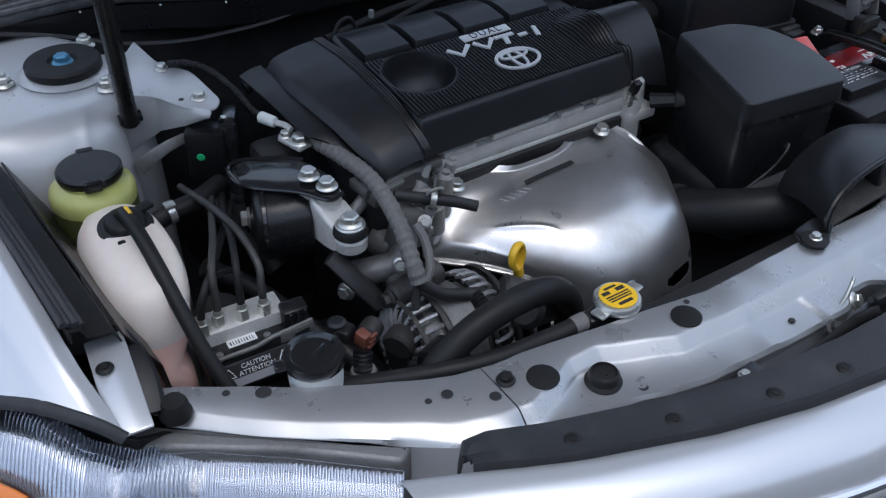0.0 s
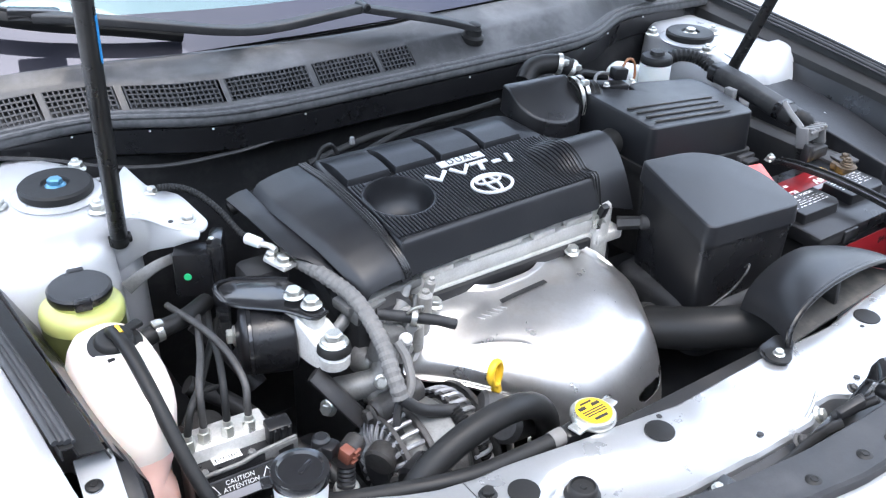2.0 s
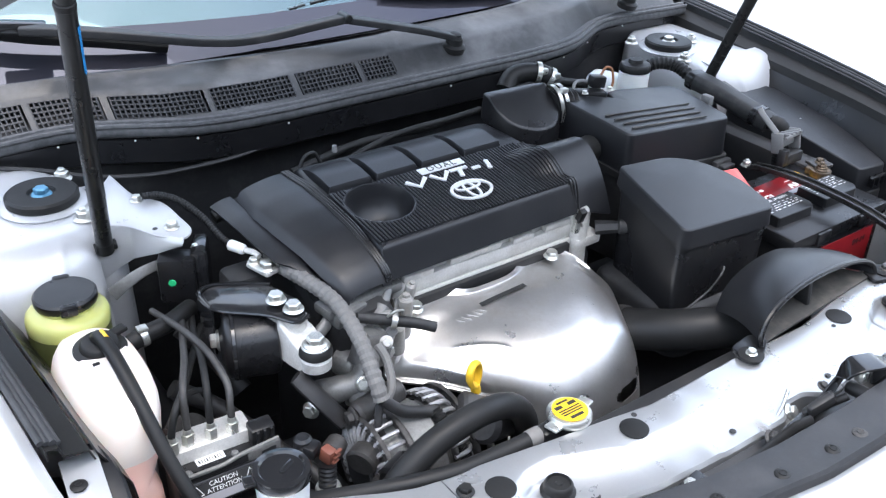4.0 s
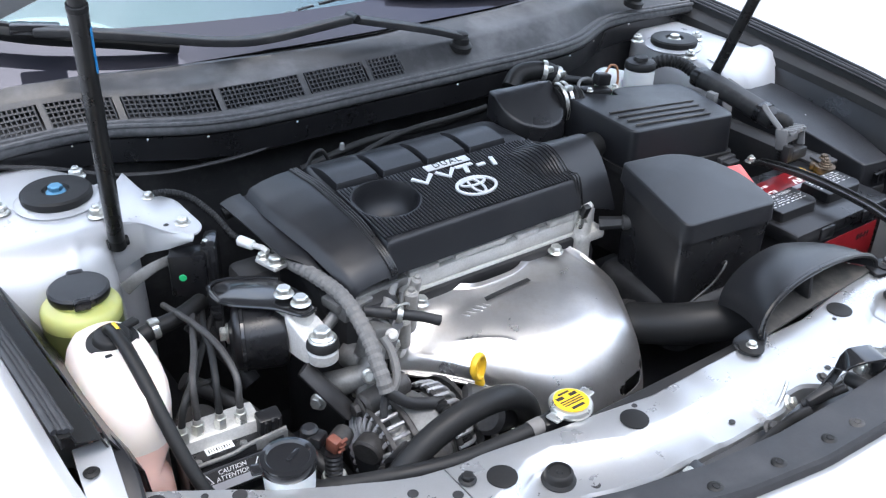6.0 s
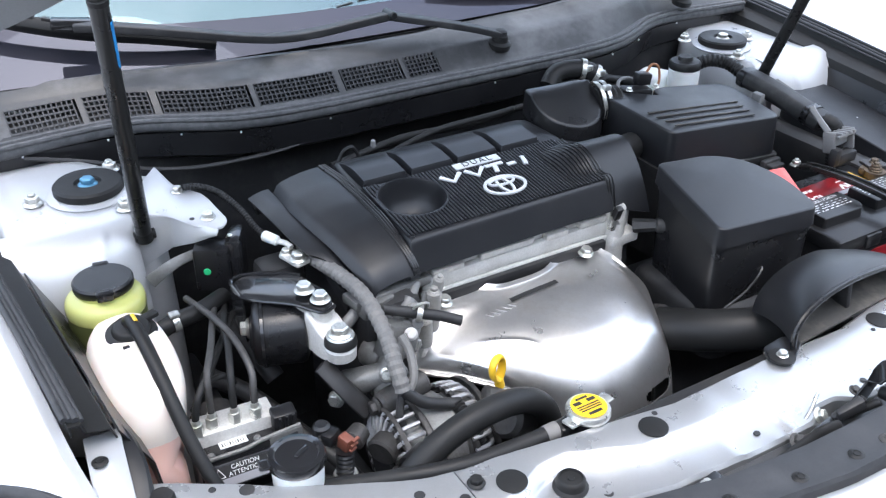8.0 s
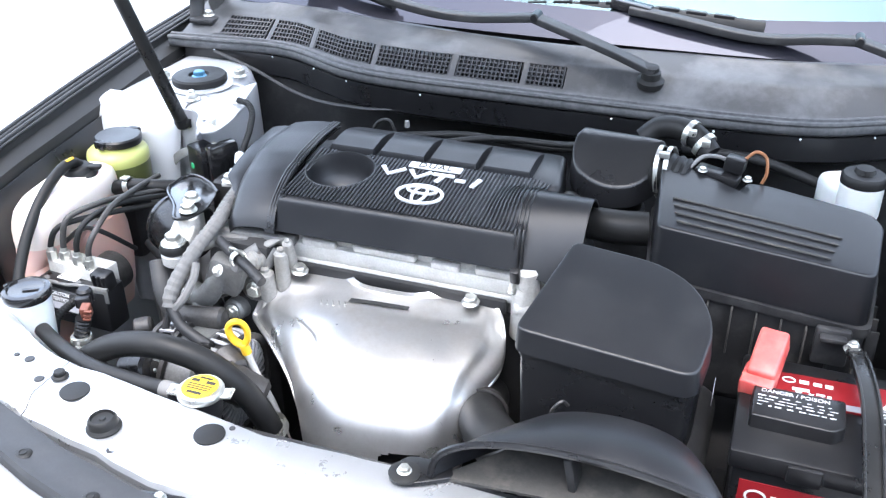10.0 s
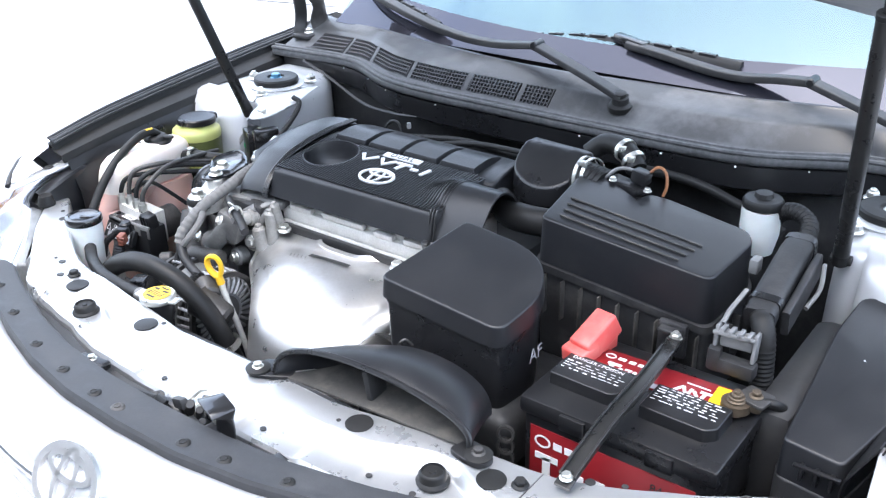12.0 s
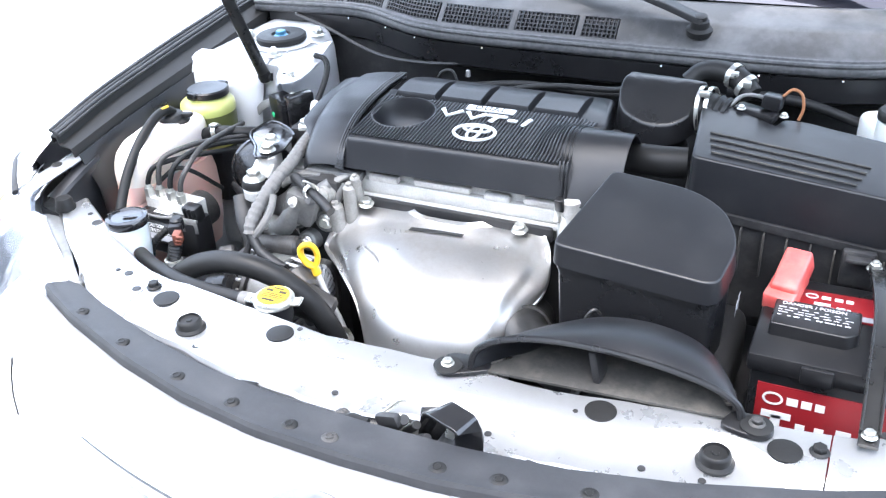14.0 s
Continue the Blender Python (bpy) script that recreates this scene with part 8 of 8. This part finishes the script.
hold_line = smooth_path([(0.461, -0.012, 0.840), (0.461, 0.02, 0.849), (0.460, 0.09, 0.862), (0.459, 0.18, 0.866), (0.452, 0.25, 0.864), (0.444, 0.303, 0.856)], 5)
hb = part("bar", channel(hold_line, 0.019, 0.005, 0.002), M["strut_tube"], hold, "black pressed steel bar", angle=25)
for dx in (-0.0085, 0.0085):
    part("bar_edge", channel([p + Vector((dx, 0, 0.0035)) for p in hold_line[2:-2]], 0.0028, 0.006, 0.0008), M["strut_tube"], hb)
bolt(hold, (0.461, -0.003, 0.846), (0, 0, 1), 0.0055, M["zinc"])
bolt(hold, (0.444, 0.294, 0.858), (0, 0, 1), 0.007, M["zinc"], kind="nut")
# battery tray
bm = BM()
rbox(bm, (0.458, 0.20, 0.625), (0.28, 0.21, 0.03), 0.008)
part("tray", bm, M["dirty"], bat)

# fuse box
fuse = thing("fuse_box", (0.665, 0.34, 0.70), "dusty black plastic fuse box beside the wing", "fuse box")
FB = [(0.616, 0.186), (0.688, 0.178), (0.722, 0.30), (0.728, 0.47), (0.700, 0.50), (0.612, 0.485), (0.606, 0.40)]


def fuse_z(x, y):
    return 0.846 + 0.19 * min(y - 0.18, 0.16) + 0.10 * max(0.0, y - 0.34)


bm = BM()
slab(bm, rounded(FB, [0.01, 0.012, 0.02, 0.02, 0.02, 0.02, 0.02], 5), lambda x, y: fuse_z(x, y) - 0.05, fuse_z, 0.003, 0.003, 0.001)
fl2 = part("lid", bm, M["plastic_soft"], fuse, "satin black fuse box lid")
bm = BM()
slab(bm, inset(rounded(FB, 0.014, 5), -0.002), 0.70, lambda x, y: fuse_z(x, y) - 0.046, 0.003)
part("base", bm, M["dirty"], fuse, "dusty black base")
bm = BM()
for x in (0.646, 0.662, 0.678):
    rbox(bm, (x, 0.178, 0.822), (0.004, 0.010, 0.020), 0.001)
rbox(bm, (0.662, 0.176, 0.830), (0.05, 0.006, 0.004), 0.001)
part("catch", bm, M["plastic"], fuse, "moulded catch")
bm = BM()
lathe(bm, [(0, 0), (0.0014, 0), (0.001, 0.0007), (0, 0.0008)], (0.656, 0.345, fuse_z(0.656, 0.345) + 0.002), seg=8)
part("paint_speck", bm, M["label_white"], fl2)
bm = BM()
rbox(bm, (0.640, 0.512, 0.885), (0.022, 0.014, 0.012), 0.002)
part("rear_catch", bm, M["plastic"], fuse)

# cable guide beside the air box
cg = thing("cable_guide", (0.53, 0.40, 0.80), "black cable guide with a grey connector block", "wiring")
run = smooth_path([(0.524, 0.500, 0.933), (0.525, 0.46, 0.930), (0.528, 0.41, 0.921), (0.531, 0.36, 0.911), (0.534, 0.325, 0.903)], 4)
part("guide_trough", channel(run, 0.038, 0.030, 0.010), M["dirty"], cg, "dusty black moulded trough", angle=45)
for k in (1, 13):
    part("strap", channel([run[k] + Vector((0, 0.006, 0.0015)), run[k] + Vector((0, -0.006, -0.0005))], 0.041, 0.031, 0.009), M["plastic"], cg)
part("guide_flank", channel([(0.553, 0.48, 0.918), (0.556, 0.42, 0.908), (0.558, 0.35, 0.893)], 0.010, 0.036, 0.003), M["dirty"], cg)
bm = BM()
tube(bm, [(0.534, 0.330, 0.905), (0.543, 0.314, 0.903), (0.550, 0.305, 0.885), (0.553, 0.303, 0.85), (0.556, 0.303, 0.80), (0.558, 0.305, 0.76)], 0.0145, seg=14, ridge=(0.006, 0.0012))
part("down_pipe", bm, M["rubber"], cg, "black sleeve bending downwards")
# grey slotted connector: frame with bars
bm = BM()
rbox(bm, (0.525, 0.286, 0.890), (0.040, 0.016, 0.020), 0.003, (-12, 0, 6))
blk = part("connector_block", bm, M["conn"], cg, "pale grey slotted connector")
for dx in (-0.0235, 0.0235):
    bm = BM()
    rbox(bm, (0.525 + dx, 0.282, 0.889), (0.005, 0.022, 0.036), 0.002, (-12, 0, 6))
    part("side_rail", bm, M["conn"], blk)
for dx in (-0.016, -0.0055, 0.0055, 0.016):
    bm = BM()
    rbox(bm, (0.525 + dx, 0.279, 0.9045), (0.0055, 0.024, 0.005), 0.001, (-12, 0, 6))
    part("bar", bm, M["conn"], blk)
bm = BM()
rbox(bm, (0.525, 0.2695, 0.9035), (0.050, 0.004, 0.005), 0.001, (-12, 0, 6))
part("cross_bar", bm, M["conn"], blk)
bm = BM()
tube(bm, [(0.503, 0.288, 0.905), (0.504, 0.305, 0.915), (0.508, 0.325, 0.925), (0.511, 0.336, 0.932)], 0.005, seg=8, flat=0.6)
part("latch_arm", bm, M["conn"], blk)
bm = BM()
rbox(bm, (0.505, 0.268, 0.868), (0.016, 0.014, 0.030), 0.003, (0, 0, 6))
rbox(bm, (0.53, 0.272, 0.862), (0.05, 0.02, 0.02), 0.004)
part("lower_plug", bm, M["dirty"], cg)
bm = BM()
rbox(bm, (0.488, 0.43, 0.92), (0.012, 0.02, 0.02), 0.002)
part("side_clip", bm, M["conn"], cg)
bm = BM()
tube(bm, [(0.452, 0.580, 0.905), (0.468, 0.574, 0.935), (0.493, 0.558, 0.950), (0.519, 0.536, 0.946), (0.527, 0.505, 0.934)], 0.0125, ridge=(0.0075, 0.002), seg=16)
part("corrugated_sleeve", bm, M["rubber"], cg, "black corrugated sleeve")
bm = BM()
tube(bm, [(0.566, 0.46, 0.93), (0.575, 0.42, 0.915), (0.572, 0.38, 0.905)], 0.003, seg=8)
part("steel_stay", bm, M["alloy_mid"], cg, "pale steel stay")

# dark blocks added to fill the shaded space below the guide
bm = BM()
rbox(bm, (0.590, 0.36, 0.745), (0.055, 0.26, 0.20), 0.02, (0, 0, 0))
rbox(bm, (0.60, 0.45, 0.75), (0.05, 0.08, 0.10), 0.02, (0, 0, 0))
part("dark_filler", bm, M["dark"], cg, "dark filler blocks below the guide")

# brake fluid reservoir
bf = thing("brake_fluid_reservoir", (0.432, 0.572, 0.86), "white brake fluid reservoir with a black cap", "reservoir")
bm = BM()
lathe(bm, [(0, 0), (0.022, 0), (0.026, 0.02), (0.028, 0.03), (0.028, 0.068), (0.022, 0.074), (0, 0.074)], (0.443, 0.568, 0.872), seg=28)
part("bottle", bm, M["white"], bf, "white translucent bottle")
bm = BM()
rbox(bm, (0.424, 0.622, 0.894), (0.052, 0.064, 0.060), 0.014, (0, 0, 25), 4)
part("side_tank", bm, M["white"], bf, "white translucent side tank")
bm = BM()
lathe(bm, [(0.022, 0), (0.029, 0.001), (0.029, 0.010), (0.026, 0.014), (0.014, 0.016), (0.012, 0.022), (0, 0.023)], (0.443, 0.568, 0.942), seg=30)
part("cap", bm, M["rubber"], bf, "black rubber-rimmed cap")

# pipes along the bulkhead
bp = thing("bulkhead_pipes", (0.1, 0.63, 0.80), "thin dark pipes along the bulkhead", "pipes")
for pts, r, mat in (([(-0.25, 0.60, 0.90), (-0.12, 0.61, 0.915), (0.0, 0.60, 0.915), (0.10, 0.59, 0.93)], 0.006, "rubber"), ([(0.20, 0.63, 0.93), (0.30, 0.64, 0.925), (0.38, 0.64, 0.905), (0.46, 0.63, 0.88)], 0.008, "rubber"),
                    ([(-0.20, 0.575, 0.90), (-0.08, 0.585, 0.925), (0.03, 0.575, 0.935), (0.06, 0.56, 0.945)], 0.005, "rubber"), ([(-0.38, 0.60, 0.86), (-0.30, 0.60, 0.88), (-0.2, 0.60, 0.89)], 0.010, "rubber")):
    bm = BM()
    tube(bm, pts, r, seg=10)
    part("pipe", bm, M[mat], bp)
bm = BM()
rod(bm, (-0.20, 0.556, 0.938), (-0.20, 0.556, 0.949), 0.0042, 0.0036, 10, 0.001)
part("pale_plug", bm, M["conn"], bp, "small pale plug")
bm = BM()
tube(bm, [(-0.262, 0.556, 0.915), (-0.25, 0.56, 0.938), (-0.232, 0.562, 0.942), (-0.222, 0.56, 0.925)], 0.003, seg=8)
part("wire_loop", bm, M["rubber"], bp)
# dark gearbox under the intake
bm = BM()
rbox(bm, (0.26, 0.30, 0.52), (0.40, 0.40, 0.22), 0.05)
solid("gearbox", bm, M["dark"], (0.26, 0.30, 0.41), "dark gearbox casing low in the bay", "gearbox")
